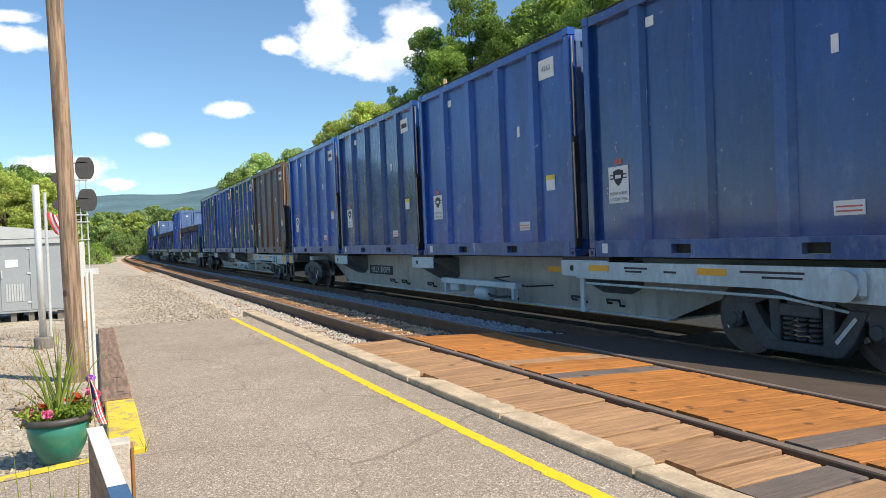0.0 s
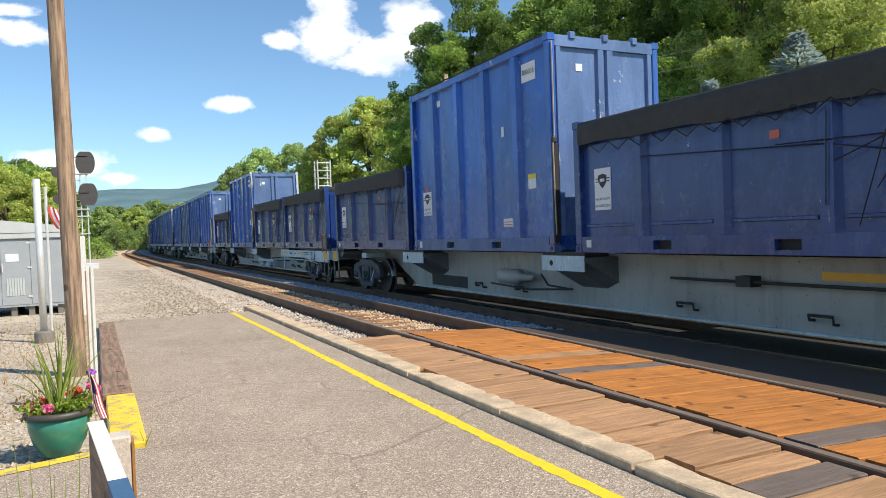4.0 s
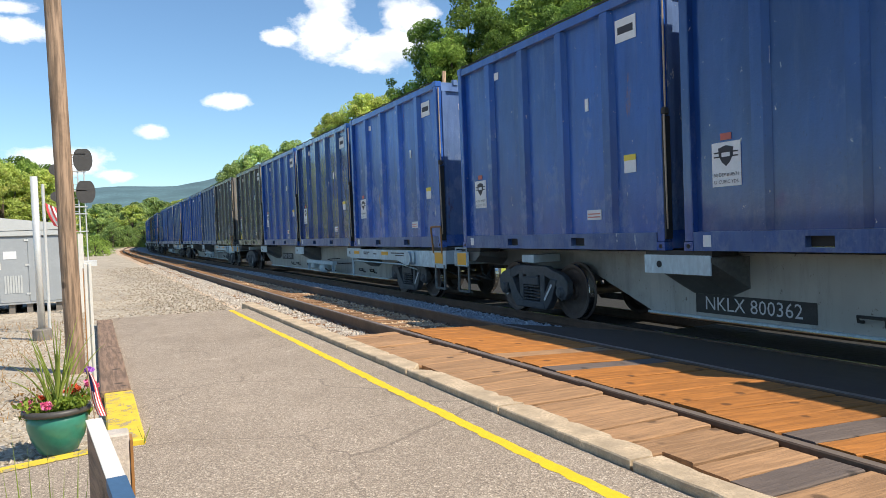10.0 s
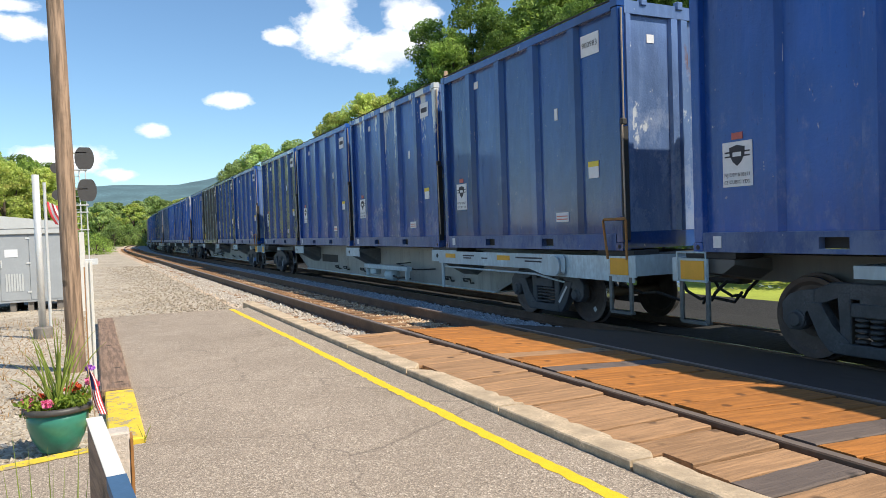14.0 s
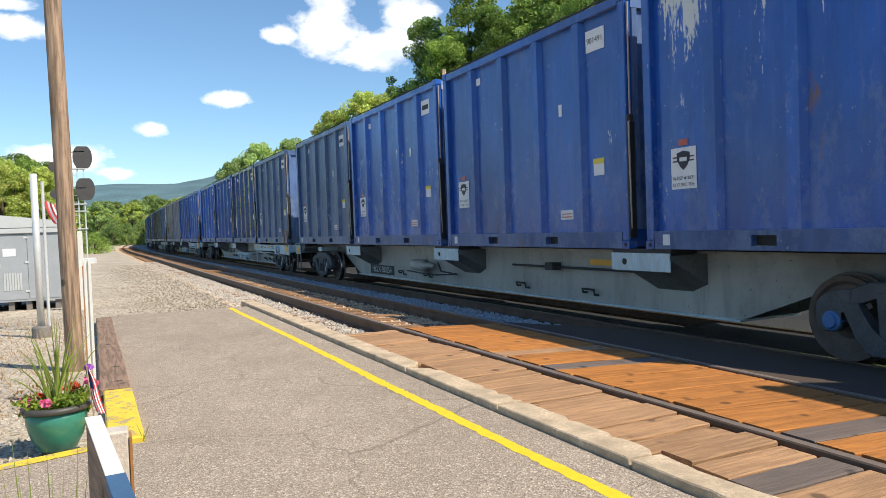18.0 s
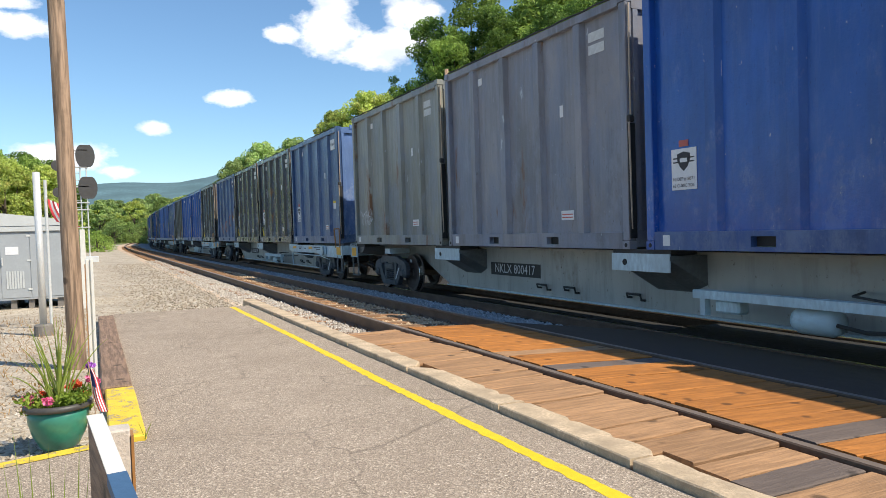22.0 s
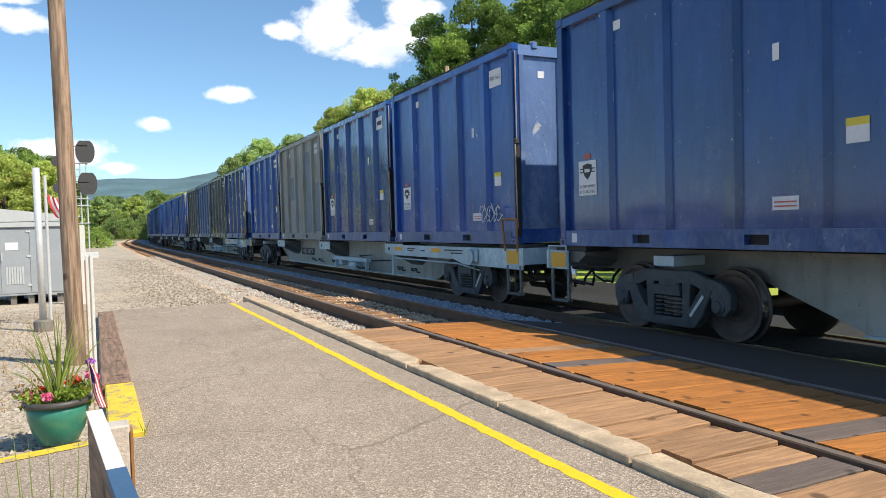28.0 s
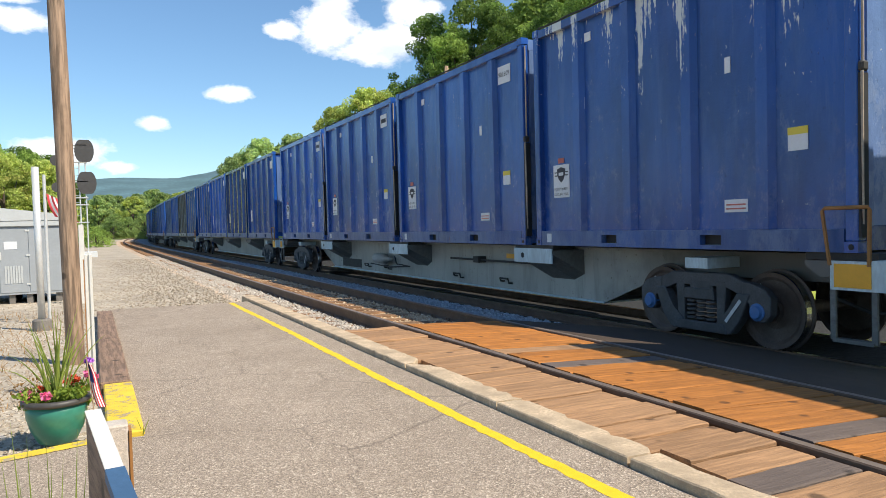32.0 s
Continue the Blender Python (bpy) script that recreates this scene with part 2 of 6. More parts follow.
def ground_mat(name, colors, scale, rough=0.95, patch=0.25, relief=0.6, dist=0.02):
    """Loose stone or earth: cells of differing tone, patches, deep relief."""
    m, nt, b = material(name)
    tc, vo, cr = (nt.nodes.new(k) for k in ("ShaderNodeTexCoord", "ShaderNodeTexVoronoi", "ShaderNodeValToRGB"))
    vo.inputs["Scale"].default_value = scale
    nt.links.new(tc.outputs["Object"], vo.inputs["Vector"])
    sep = nt.nodes.new("ShaderNodeSeparateColor")
    nt.links.new(vo.outputs["Color"], sep.inputs[0])
    nt.links.new(sep.outputs[0], cr.inputs[0])
    el = cr.color_ramp.elements
    el[0].color, el[1].color = (*colors[0], 1), (*colors[-1], 1)
    for i, c in enumerate(colors[1:-1]):
        e = el.new((i + 1) / (len(colors) - 1))
        e.color = (*c, 1)
    avg = tuple(sum(c[i] for c in colors) / len(colors) for i in range(3))
    c = mix_color(nt, noise_fac(nt, patch, 6, 0.65, lo=0.42, hi=0.72), cr.outputs[0], tuple(v * 0.62 for v in avg))
    c = mix_color(nt, noise_fac(nt, patch * 7, 5, 0.6, lo=0.5, hi=0.75), c, tuple(v * 1.15 for v in avg))
    nt.links.new(c, b.inputs["Base Color"])
    b.inputs["Roughness"].default_value = rough
    bump(nt, b, vo.outputs["Distance"], relief, dist)
    return m


def foliage(name, dark, light, autumn=0.0):
    m, nt, b = material(name)
    geo, oi = nt.nodes.new("ShaderNodeNewGeometry"), nt.nodes.new("ShaderNodeObjectInfo")
    c = mix_color(nt, geo.outputs["Random Per Island"], dark, light)
    c = mix_color(nt, noise_fac(nt, 0.35, 3, lo=0.45, hi=0.7), c, tuple(v * 1.3 for v in light))
    if autumn:
        c = mix_color(nt, noise_fac(nt, 0.5, 4, lo=0.62 - 0.2 * autumn, hi=0.8 - 0.2 * autumn), c, (0.48, 0.44, 0.13))
    hs = nt.nodes.new("ShaderNodeHueSaturation")
    mr = nt.nodes.new("ShaderNodeMapRange")
    mr.inputs[3].default_value, mr.inputs[4].default_value = 0.75, 1.2
    nt.links.new(oi.outputs["Random"], mr.inputs[0])
    nt.links.new(mr.outputs[0], hs.inputs["Value"])
    nt.links.new(c, hs.inputs["Color"])
    nt.links.new(hs.outputs[0], b.inputs["Base Color"])
    b.inputs["Roughness"].default_value = 0.6
    b.inputs["Specular IOR Level"].default_value = 0.3
    tr = nt.nodes.new("ShaderNodeBsdfTranslucent")
    nt.links.new(hs.outputs[0], tr.inputs[0])
    mx = nt.nodes.new("ShaderNodeMixShader")
    mx.inputs[0].default_value = 0.45
    nt.links.new(b.outputs[0], mx.inputs[1])
    nt.links.new(tr.outputs[0], mx.inputs[2])
    nt.links.new(mx.outputs[0], nt.nodes["Material Output"].inputs[0])
    return m


def wood(name, color, grain=(1, 12, 12), vary=0.35, rough=0.8):
    """Weathered timber, grain along local x, a tone of its own for each piece."""
    m, nt, b = material(name)
    oi = nt.nodes.new("ShaderNodeObjectInfo")
    off = nt.nodes.new("ShaderNodeVectorMath")
    off.operation = "SCALE"
    tc = nt.nodes.new("ShaderNodeTexCoord")
    add = nt.nodes.new("ShaderNodeVectorMath")
    add.operation = "ADD"
    comb = nt.nodes.new("ShaderNodeCombineXYZ")
    mul = nt.nodes.new("ShaderNodeMath")
    mul.operation = "MULTIPLY"
    mul.inputs[1].default_value = 40
    nt.links.new(oi.outputs["Random"], mul.inputs[0])
    for i in range(3):
        nt.links.new(mul.outputs[0], comb.inputs[i])
    nt.links.new(tc.outputs["Object"], add.inputs[0])
    nt.links.new(comb.outputs[0], add.inputs[1])
    mp = nt.nodes.new("ShaderNodeMapping")
    mp.inputs["Scale"].default_value = grain
    nt.links.new(add.outputs[0], mp.inputs[0])
    nz = nt.nodes.new("ShaderNodeTexNoise")
    nz.inputs["Scale"].default_value, nz.inputs["Detail"].default_value, nz.inputs["Roughness"].default_value = 2.5, 8, 0.65
    nt.links.new(mp.outputs[0], nz.inputs["Vector"])
    mr = nt.nodes.new("ShaderNodeMapRange")
    mr.inputs[1].default_value, mr.inputs[2].default_value = 0.40, 0.60
    nt.links.new(nz.outputs[0], mr.inputs[0])
    c = mix_color(nt, mr.outputs[0], tuple(v * (1 - vary) for v in color), tuple(v * (1 + vary * 0.6) for v in color))
    hs = nt.nodes.new("ShaderNodeHueSaturation")
    vr = nt.nodes.new("ShaderNodeMapRange")
    vr.inputs[3].default_value, vr.inputs[4].default_value = 0.86, 1.08
    nt.links.new(oi.outputs["Random"], vr.inputs[0])
    nt.links.new(vr.outputs[0], hs.inputs["Value"])
    nt.links.new(c, hs.inputs["Color"])
    c2 = mix_color(nt, noise_fac(nt, 1.3, 5, 0.6, lo=0.56, hi=0.72), hs.outputs[0], tuple(v * 0.5 for v in color))
    # knots and old spike holes
    vk = nt.nodes.new("ShaderNodeTexVoronoi")
    vk.inputs["Scale"].default_value = 3.6
    nt.links.new(add.outputs[0], vk.inputs["Vector"])
    kr = nt.nodes.new("ShaderNodeMapRange")
    kr.inputs[1].default_value, kr.inputs[2].default_value, kr.inputs[3].default_value, kr.inputs[4].default_value = 0.10, 0.17, 0.85, 0.0
    nt.links.new(vk.outputs["Distance"], kr.inputs[0])
    c2 = mix_color(nt, kr.outputs[0], c2, tuple(v * 0.25 for v in color))
    nt.links.new(c2, b.inputs["Base Color"])
    b.inputs["Roughness"].default_value = rough
    bump(nt, b, mr.outputs[0], 0.5, 0.006)
    return m


BLUES = [paint("blue_paint", tuple(v * (0.62, 0.98, 1.22, 1.34, 0.86, 0.98)[i] for v in (0.0115, 0.079, 0.350)), i, wear=(0.05, 0.35, 0.55, 0.9, 0.4, 0.5)[i], rust=(0, 0.05, 0.1, 0.15, 0.05, 0.22)[i],
               pale=(0.1, 0.1, 0.45, 0.25, 0.3, 0.1)[i], drips=(0, 0, 0.6, 0, 1.0, 0)[i], rough=(0.2, 0.26, 0.3, 0.3, 0.28, 0.28)[i]) for i in range(6)]
DULLS = [paint("dull_blue_paint", (0.050, 0.100, 0.22), 10 + i, wear=1.2, rust=(0.2, 0.35)[i], pale=(0.35, 0.2)[i], rough=0.4) for i in range(2)]
DARKS = [paint("charcoal_paint", (0.058, 0.056, 0.054), 20 + i, wear=0.6, rust=(0.25, 0.4)[i], pale=0.1, rough=0.3) for i in range(2)]
RUSTY = paint("rusty_grey_paint", (0.12, 0.11, 0.10), 30, wear=0.8, rust=0.95, pale=0.1, rough=0.6)
TANS = [paint("khaki_grey_paint", (0.26, 0.26, 0.22), 40, wear=0.8, rust=0.45, pale=0.2, rough=0.6), paint("mauve_grey_paint", (0.25, 0.242, 0.26), 41, wear=1.0, rust=0.35, pale=0.3, rough=0.6)]
END_TAN = paint("pale_grey_end_paint", (0.21, 0.19, 0.165), 52, wear=0.8, rust=0.4, pale=0.3, rough=0.5)
END_PALE = paint("pale_end_paint", (0.13, 0.21, 0.42), 50, wear=1.4, rust=0.3, pale=0.55)
LOWS = paint("deep_blue_paint", (0.020, 0.052, 0.205), 60, wear=0.12, rust=0.1, pale=0.1)
RAIL_WORN = paint("worn_rail_paint", (0.030, 0.085, 0.27), 51, wear=0.95, rust=0.12, pale=0.3, rough=0.4)
SILL = plain("light_grey_sill_paint", (0.54, 0.65, 0.68), 0.55, vary=0.3, scale=2, stretch=(1, 1, 0.4))
FRAME_GREY = car_paint()
ARM = plain("dark_grey_arm_paint", (0.15, 0.152, 0.142), 0.6, vary=0.4, scale=2)
UNDER = plain("brake_gear_iron", (0.045, 0.043, 0.04), 0.7, vary=0.4)
TRUCK = plain("cast_steel_bogie", (0.085, 0.088, 0.092), 0.6, 0.2, vary=0.4, scale=4)
WHEEL = plain("wheel_steel", (0.12, 0.088, 0.070), 0.55, 0.2, vary=0.4)
TREAD = plain("polished_tread", (0.5, 0.5, 0.5), 0.25, 1.0, vary=0.1)
HUB_BLUE = plain("blue_bearing_cap", (0.06, 0.16, 0.38), 0.5)
ORANGE = plain("orange_reflector", (0.85, 0.42, 0.03), 0.4, vary=0.12)
RUST_ORANGE = plain("rusty_grab_iron", (0.36, 0.17, 0.05), 0.7)
# hinge pipe: its sunlit tan is put into the base colour
PIPE_TAN = plain("sunlit_tan_pipe", (0.46, 0.37, 0.28), 0.5, vary=0.3, scale=5)
BLACK = plain("black_rubber", (0.02, 0.02, 0.02), 0.7)
TARP = plain("dark_mesh_tarp", (0.05, 0.05, 0.047), 0.85, vary=0.3, scale=5, bumps=0.4)
WHITE = plain("white_sticker", (0.74, 0.75, 0.76), 0.5, vary=0.1, scale=14)
INK = plain("black_print", (0.03, 0.03, 0.04), 0.6, vary=0.1)
RED = plain("red_sticker", (0.5, 0.12, 0.09), 0.5, vary=0.15)
YELLOW_LABEL = plain("yellow_sticker", (0.75, 0.6, 0.06), 0.5, vary=0.1)
STENCIL = plain("white_stencil_paint", (0.6, 0.62, 0.62), 0.6, vary=0.2, scale=12)
RAIL_SIDE = plain("rusty_rail_steel", (0.15, 0.095, 0.06), 0.7, 0.0, vary=0.4, scale=3)
RAIL_HEAD = plain("worn_rail_head", (0.30, 0.235, 0.18), 0.42, 0.35, vary=0.25, scale=3)
PLANK = wood("weathered_crossing_plank", (0.405, 0.230, 0.112), vary=0.22)
PLANK_RUST = wood("rust_stained_plank", (0.435, 0.165, 0.029), vary=0.22)
PLANK_GREY = wood("new_grey_plank", (0.15, 0.115, 0.095), vary=0.12)
TIE = wood("creosoted_tie", (0.26, 0.14, 0.065), vary=0.45)
# far-track ties: darkened timber that paints in the train's shade
TIE_DARK = wood("shade_black_tie", (0.055, 0.042, 0.032), vary=0.3)
TIMBER = wood("weathered_landscape_timber", (0.27, 0.175, 0.115), grain=(12, 1, 12))
POLE = wood("grey_brown_pole_wood", (0.36, 0.245, 0.16), grain=(10, 10, 0.7), vary=0.5)
CONCRETE = plain("worn_concrete", (0.60, 0.465, 0.31), 0.9, vary=0.42, scale=5, bumps=0.6)
YELLOW = plain("yellow_line_paint", (0.86, 0.60, 0.02), 0.6, vary=0.16, scale=14, bumps=0.3)
def flaky(name, color, under):
    m, nt, b = material(name)
    c = mix_color(nt, noise_fac(nt, 5, 4, lo=0.3, hi=0.7), tuple(v * 0.8 for v in color), color)
    flake = noise_fac(nt, 7, 8, 0.80, lo=0.525, hi=0.555)
    nt.links.new(mix_color(nt, flake, c, under), b.inputs["Base Color"])
    b.inputs["Roughness"].default_value = 0.75
    bump(nt, b, flake, 0.6, 0.004)
    return m


YELLOW_OLD = flaky("flaking_yellow_paint", (0.84, 0.60, 0.05), (0.42, 0.33, 0.20))
WHITE_PAINT = plain("white_gloss_paint", (0.70, 0.68, 0.62), 0.45, vary=0.1, scale=4)
ALU = plain("galvanised_steel", (0.70, 0.71, 0.69), 0.42, 0.25, vary=0.15, scale=5)
CABINET = plain("grey_cabinet_enamel", (0.35, 0.375, 0.39), 0.45, vary=0.1, scale=3)
CABINET_ROOF = plain("pale_cabinet_roof", (0.52, 0.54, 0.53), 0.5, vary=0.1, scale=3)
GLAZE = plain("green_glazed_pottery", (0.045, 0.22, 0.15), 0.28, vary=0.2, scale=3, bumps=0.03)
RIM = plain("dark_pot_rim", (0.07, 0.065, 0.06), 0.5)
LEAF = foliage("geranium_leaf", (0.13, 0.24, 0.03), (0.42, 0.54, 0.08))
SPIKE = foliage("spike_grass", (0.22, 0.30, 0.05), (0.50, 0.55, 0.13))
PETAL = plain("pink_petal", (0.85, 0.16, 0.34), 0.6, vary=0.2, scale=30)
PETAL_RED = plain("red_petal", (0.60, 0.08, 0.02), 0.6, vary=0.2, scale=30)
PETAL_VIOLET = plain("violet_petal", (0.42, 0.12, 0.6), 0.6, vary=0.2, scale=30)
FLAG_RED = plain("flag_red", (0.60, 0.06, 0.07), 0.8, vary=0.1)
STRIP_BLUE = plain("plain_blue_strip", (0.050, 0.115, 0.215), 0.6, vary=0.15)
FLAG_BLUE = plain("flag_blue", (0.03, 0.05, 0.2), 0.8, vary=0.1)
FLAG_WHITE = plain("flag_white", (0.8, 0.8, 0.8), 0.8, vary=0.05)
GREEN_DARK = foliage("dark_leaves", (0.04, 0.085, 0.022), (0.19, 0.29, 0.06))
GREEN_MID = foliage("mid_leaves", (0.12, 0.21, 0.045), (0.37, 0.50, 0.11), 0.08)
GREEN_YELLOW = foliage("yellow_green_leaves", (0.22, 0.30, 0.06), (0.55, 0.62, 0.17), 0.4)
# two greens for distant trees, air haze mixed into the leaf colour
FAR_GREEN = foliage("hazy_far_leaves", (0.12, 0.20, 0.06), (0.34, 0.45, 0.14), 0.2)
GREEN_PALE = foliage("haze_pale_leaves", (0.19, 0.29, 0.10), (0.45, 0.57, 0.21), 0.2)
SPRUCE = foliage("blue_spruce_needles", (0.20, 0.27, 0.26), (0.42, 0.50, 0.49))
BARK = plain("tree_bark", (0.10, 0.075, 0.055), 0.9, vary=0.4, scale=4, bumps=0.6)
BALLAST = ground_mat("sunlit_ballast", ((0.34, 0.23, 0.14), (0.58, 0.44, 0.31), (0.48, 0.35, 0.23), (0.68, 0.57, 0.45)), 16)
BALLAST_BLUE = ground_mat("blue_grey_ballast", ((0.14, 0.16, 0.18), (0.32, 0.36, 0.39), (0.23, 0.26, 0.29), (0.44, 0.49, 0.52)), 15)
# near-black stone that paints the shade under and behind the train
SHADE_BLACK = ground_mat("shade_black_bed", ((0.010, 0.010, 0.009), (0.022, 0.021, 0.019), (0.016, 0.015, 0.013), (0.035, 0.033, 0.03)), 18)
GRAVEL = ground_mat("pale_gravel", ((0.27, 0.22, 0.155), (0.50, 0.43, 0.33), (0.40, 0.335, 0.25), (0.62, 0.56, 0.46)), 22, patch=0.5)
LAWN = plain("sunlit_lawn", (0.36, 0.42, 0.05), 0.9, vary=0.3, scale=2, bumps=0.5)
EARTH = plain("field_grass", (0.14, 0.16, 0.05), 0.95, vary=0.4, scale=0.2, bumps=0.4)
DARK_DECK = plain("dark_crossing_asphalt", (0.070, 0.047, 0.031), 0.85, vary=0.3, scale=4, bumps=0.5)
# the ridge's blue-green has the haze of distance mixed in
HILL = plain("hazy_wooded_hill", (0.095, 0.175, 0.195), 1.0, vary=0.35, scale=0.02, bumps=0.0)


def asphalt():
    m, nt, b = material("old_asphalt")
    tc = nt.nodes.new("ShaderNodeTexCoord")
    cols = []
    vo = None
    for scale, stops in ((190, ((0.0, (0.094, 0.075, 0.057)), (0.35, (0.277, 0.219, 0.164)), (0.7, (0.377, 0.302, 0.227)), (1.0, (0.779, 0.650, 0.509)))), (90, ((0.0, (0.201, 0.160, 0.120)), (0.6, (0.351, 0.284, 0.215)), (0.86, (0.415, 0.338, 0.254)), (1.0, (0.854, 0.733, 0.588))))):
        vo, sep, cr = (nt.nodes.new(k) for k in ("ShaderNodeTexVoronoi", "ShaderNodeSeparateColor", "ShaderNodeValToRGB"))
        vo.inputs["Scale"].default_value = scale
        nt.links.new(tc.outputs["Object"], vo.inputs["Vector"])
        nt.links.new(vo.outputs["Color"], sep.inputs[0])
        nt.links.new(sep.outputs[0], cr.inputs[0])
        el = cr.color_ramp.elements
        el[0].color, el[1].color = (*stops[0][1], 1), (*stops[-1][1], 1)
        for pos, c in stops[1:-1]:
            e = el.new(pos)
            e.color = (*c, 1)
        cols.append(cr.outputs[0])
    c = mix_color(nt, 0.45, cols[0], cols[1])
    c = mix_color(nt, noise_fac(nt, 0.6, 6, 0.65, lo=0.45, hi=0.75), c, mix_color(nt, 0.5, c, (0.213, 0.166, 0.120)))
    c = mix_color(nt, noise_fac(nt, 2.6, 5, 0.6, lo=0.55, hi=0.75), c, mix_color(nt, 0.4, c, (0.529, 0.426, 0.328)))
    # hairline cracks
    cr = nt.nodes.new("ShaderNodeTexVoronoi")
    cr.feature = "DISTANCE_TO_EDGE"
    cr.inputs["Scale"].default_value = 0.55
    wob = nt.nodes.new("ShaderNodeVectorMath")
    wob.operation = "MULTIPLY_ADD"
    nz = nt.nodes.new("ShaderNodeTexNoise")
    nz.inputs["Scale"].default_value, nz.inputs["Detail"].default_value = 1.6, 7
    nt.links.new(tc.outputs["Object"], nz.inputs["Vector"])
    nt.links.new(nz.outputs["Color"], wob.inputs[0])
    wob.inputs[1].default_value = (0.7, 0.7, 0)
    nt.links.new(tc.outputs["Object"], wob.inputs[2])
    nt.links.new(wob.outputs[0], cr.inputs["Vector"])
    mr = nt.nodes.new("ShaderNodeMapRange")
    mr.inputs[1].default_value, mr.inputs[2].default_value, mr.inputs[3].default_value, mr.inputs[4].default_value = 0.0, 0.006, 0.55, 0.0
    nt.links.new(cr.outputs["Distance"], mr.inputs[0])
    c = mix_color(nt, mr.outputs[0], c, (0.113, 0.089, 0.068))
    nt.links.new(c, b.inputs["Base Color"])
    b.inputs["Roughness"].default_value = 0.9
    bump(nt, b, vo.outputs["Distance"], 0.6, 0.008)
    return m


ASPHALT = asphalt()


# ---- mesh helpers ----
def box(bm, x0, x1, y0, y1, z0, z1):
    v = [bm.verts.new((x, y, z)) for z in (z0, z1) for y in (y0, y1) for x in (x0, x1)]
    for f in ((0, 2, 3, 1), (4, 5, 7, 6), (0, 1, 5, 4), (2, 6, 7, 3), (0, 4, 6, 2), (1, 3, 7, 5)):
        bm.faces.new([v[i] for i in f])
    return bm


def bevelled(bm, width, segments=1):
    bmesh.ops.bevel(bm, geom=list(bm.edges), offset=width, segments=segments, affect="EDGES", profile=0.7)
    return bm


def rod(bm, p0, p1, r0, r1=None, n=8, caps=True):
    p0, p1 = Vector(p0), Vector(p1)
    r1 = r0 if r1 is None else r1
    q = (p1 - p0).to_track_quat("Z", "Y").to_matrix()
    rings = []
    for p, r in ((p0, r0), (p1, r1)):
        rings.append([bm.verts.new(p + q @ Vector((r * math.cos(2 * math.pi * i / n), r * math.sin(2 * math.pi * i / n), 0))) for i in range(n)])
    for i in range(n):
        j = (i + 1) % n
        bm.faces.new((rings[0][i], rings[0][j], rings[1][j], rings[1][i]))
    if caps:
        bm.faces.new(rings[0][::-1])
        bm.faces.new(rings[1])
    return bm


def tube(bm, points, r, n=6):
    """One bent bar through the points."""
    pts = [Vector(p) for p in points]
    rings = []
    for i, p in enumerate(pts):
        way = (pts[min(i + 1, len(pts) - 1)] - pts[max(i - 1, 0)]).normalized()
        u = way.cross(Vector((0.31, 0.17, 0.93))).normalized()
        w = way.cross(u)
        rings.append([bm.verts.new(p + u * r * math.cos(6.28319 * k / n) + w * r * math.sin(6.28319 * k / n)) for k in range(n)])
    for a, b in zip(rings, rings[1:]):
        for k in range(n):
            bm.faces.new((a[k], a[(k + 1) % n], b[(k + 1) % n], b[k]))
    bm.faces.new(rings[0])
    bm.faces.new(rings[-1])
    return bm


def lathe(bm, profile, n=32, axis="Z", at=(0, 0, 0)):
    """Turns (radius, height) pairs round an axis."""
    rings = []
    for r, h in profile:
        ring = []
        for i in range(n):
            a = 2 * math.pi * i / n
            p = (r * math.cos(a), r * math.sin(a), h) if axis == "Z" else (h, r * math.cos(a), r * math.sin(a))
            ring.append(bm.verts.new(Vector(p) + Vector(at)))
        rings.append(ring)
    for a, b in zip(rings, rings[1:]):
        for i in range(n):
            j = (i + 1) % n
            bm.faces.new((a[i], a[j], b[j], b[i]))
    for ring in (rings[0], rings[-1]):
        if len(ring) > 2:
            bm.faces.new(ring)
    return bm


def prism(bm, outline, x0, x1):
    """A plate with an outline in y, z, between two x."""
    a = [bm.verts.new((x0, y, z)) for y, z in outline]
    b = [bm.verts.new((x1, y, z)) for y, z in outline]
    n = len(outline)
    bm.faces.new(a)
    bm.faces.new(b[::-1])
    for i in range(n):
        j = (i + 1) % n
        bm.faces.new((a[i], b[i], b[j], a[j]))
    return bm


def to_mesh(name, bm, mat, smooth=False):
    bmesh.ops.recalc_face_normals(bm, faces=list(bm.faces))
    me = bpy.data.meshes.new(name)
    bm.to_mesh(me)
    bm.free()
    if smooth:
        for p in me.polygons:
            p.use_smooth = True
    me.materials.append(mat)
    return me


def part(name, bm, mat, parent=None, label="", smooth=False, at=None):
    ob = new(name, to_mesh(name, bm, mat, smooth))
    if parent:
        ob.parent = parent
    if at is not None:
        ob.matrix_basis = at
    return tagged(ob, label)


def piece(name, me, parent=None, at=None, label=""):
    ob = new(name, me)
    if parent:
        ob.parent = parent
    if at is not None:
        ob.matrix_basis = at
    return tagged(ob, label)


def B():
    return bmesh.new()


def thing(name, label, category, group="", kind="", at=None):
    ob = tagged(new(name), label, category, group, kind)
    if at is not None:
        ob.matrix_basis = at
    return ob


LETTERS = {}


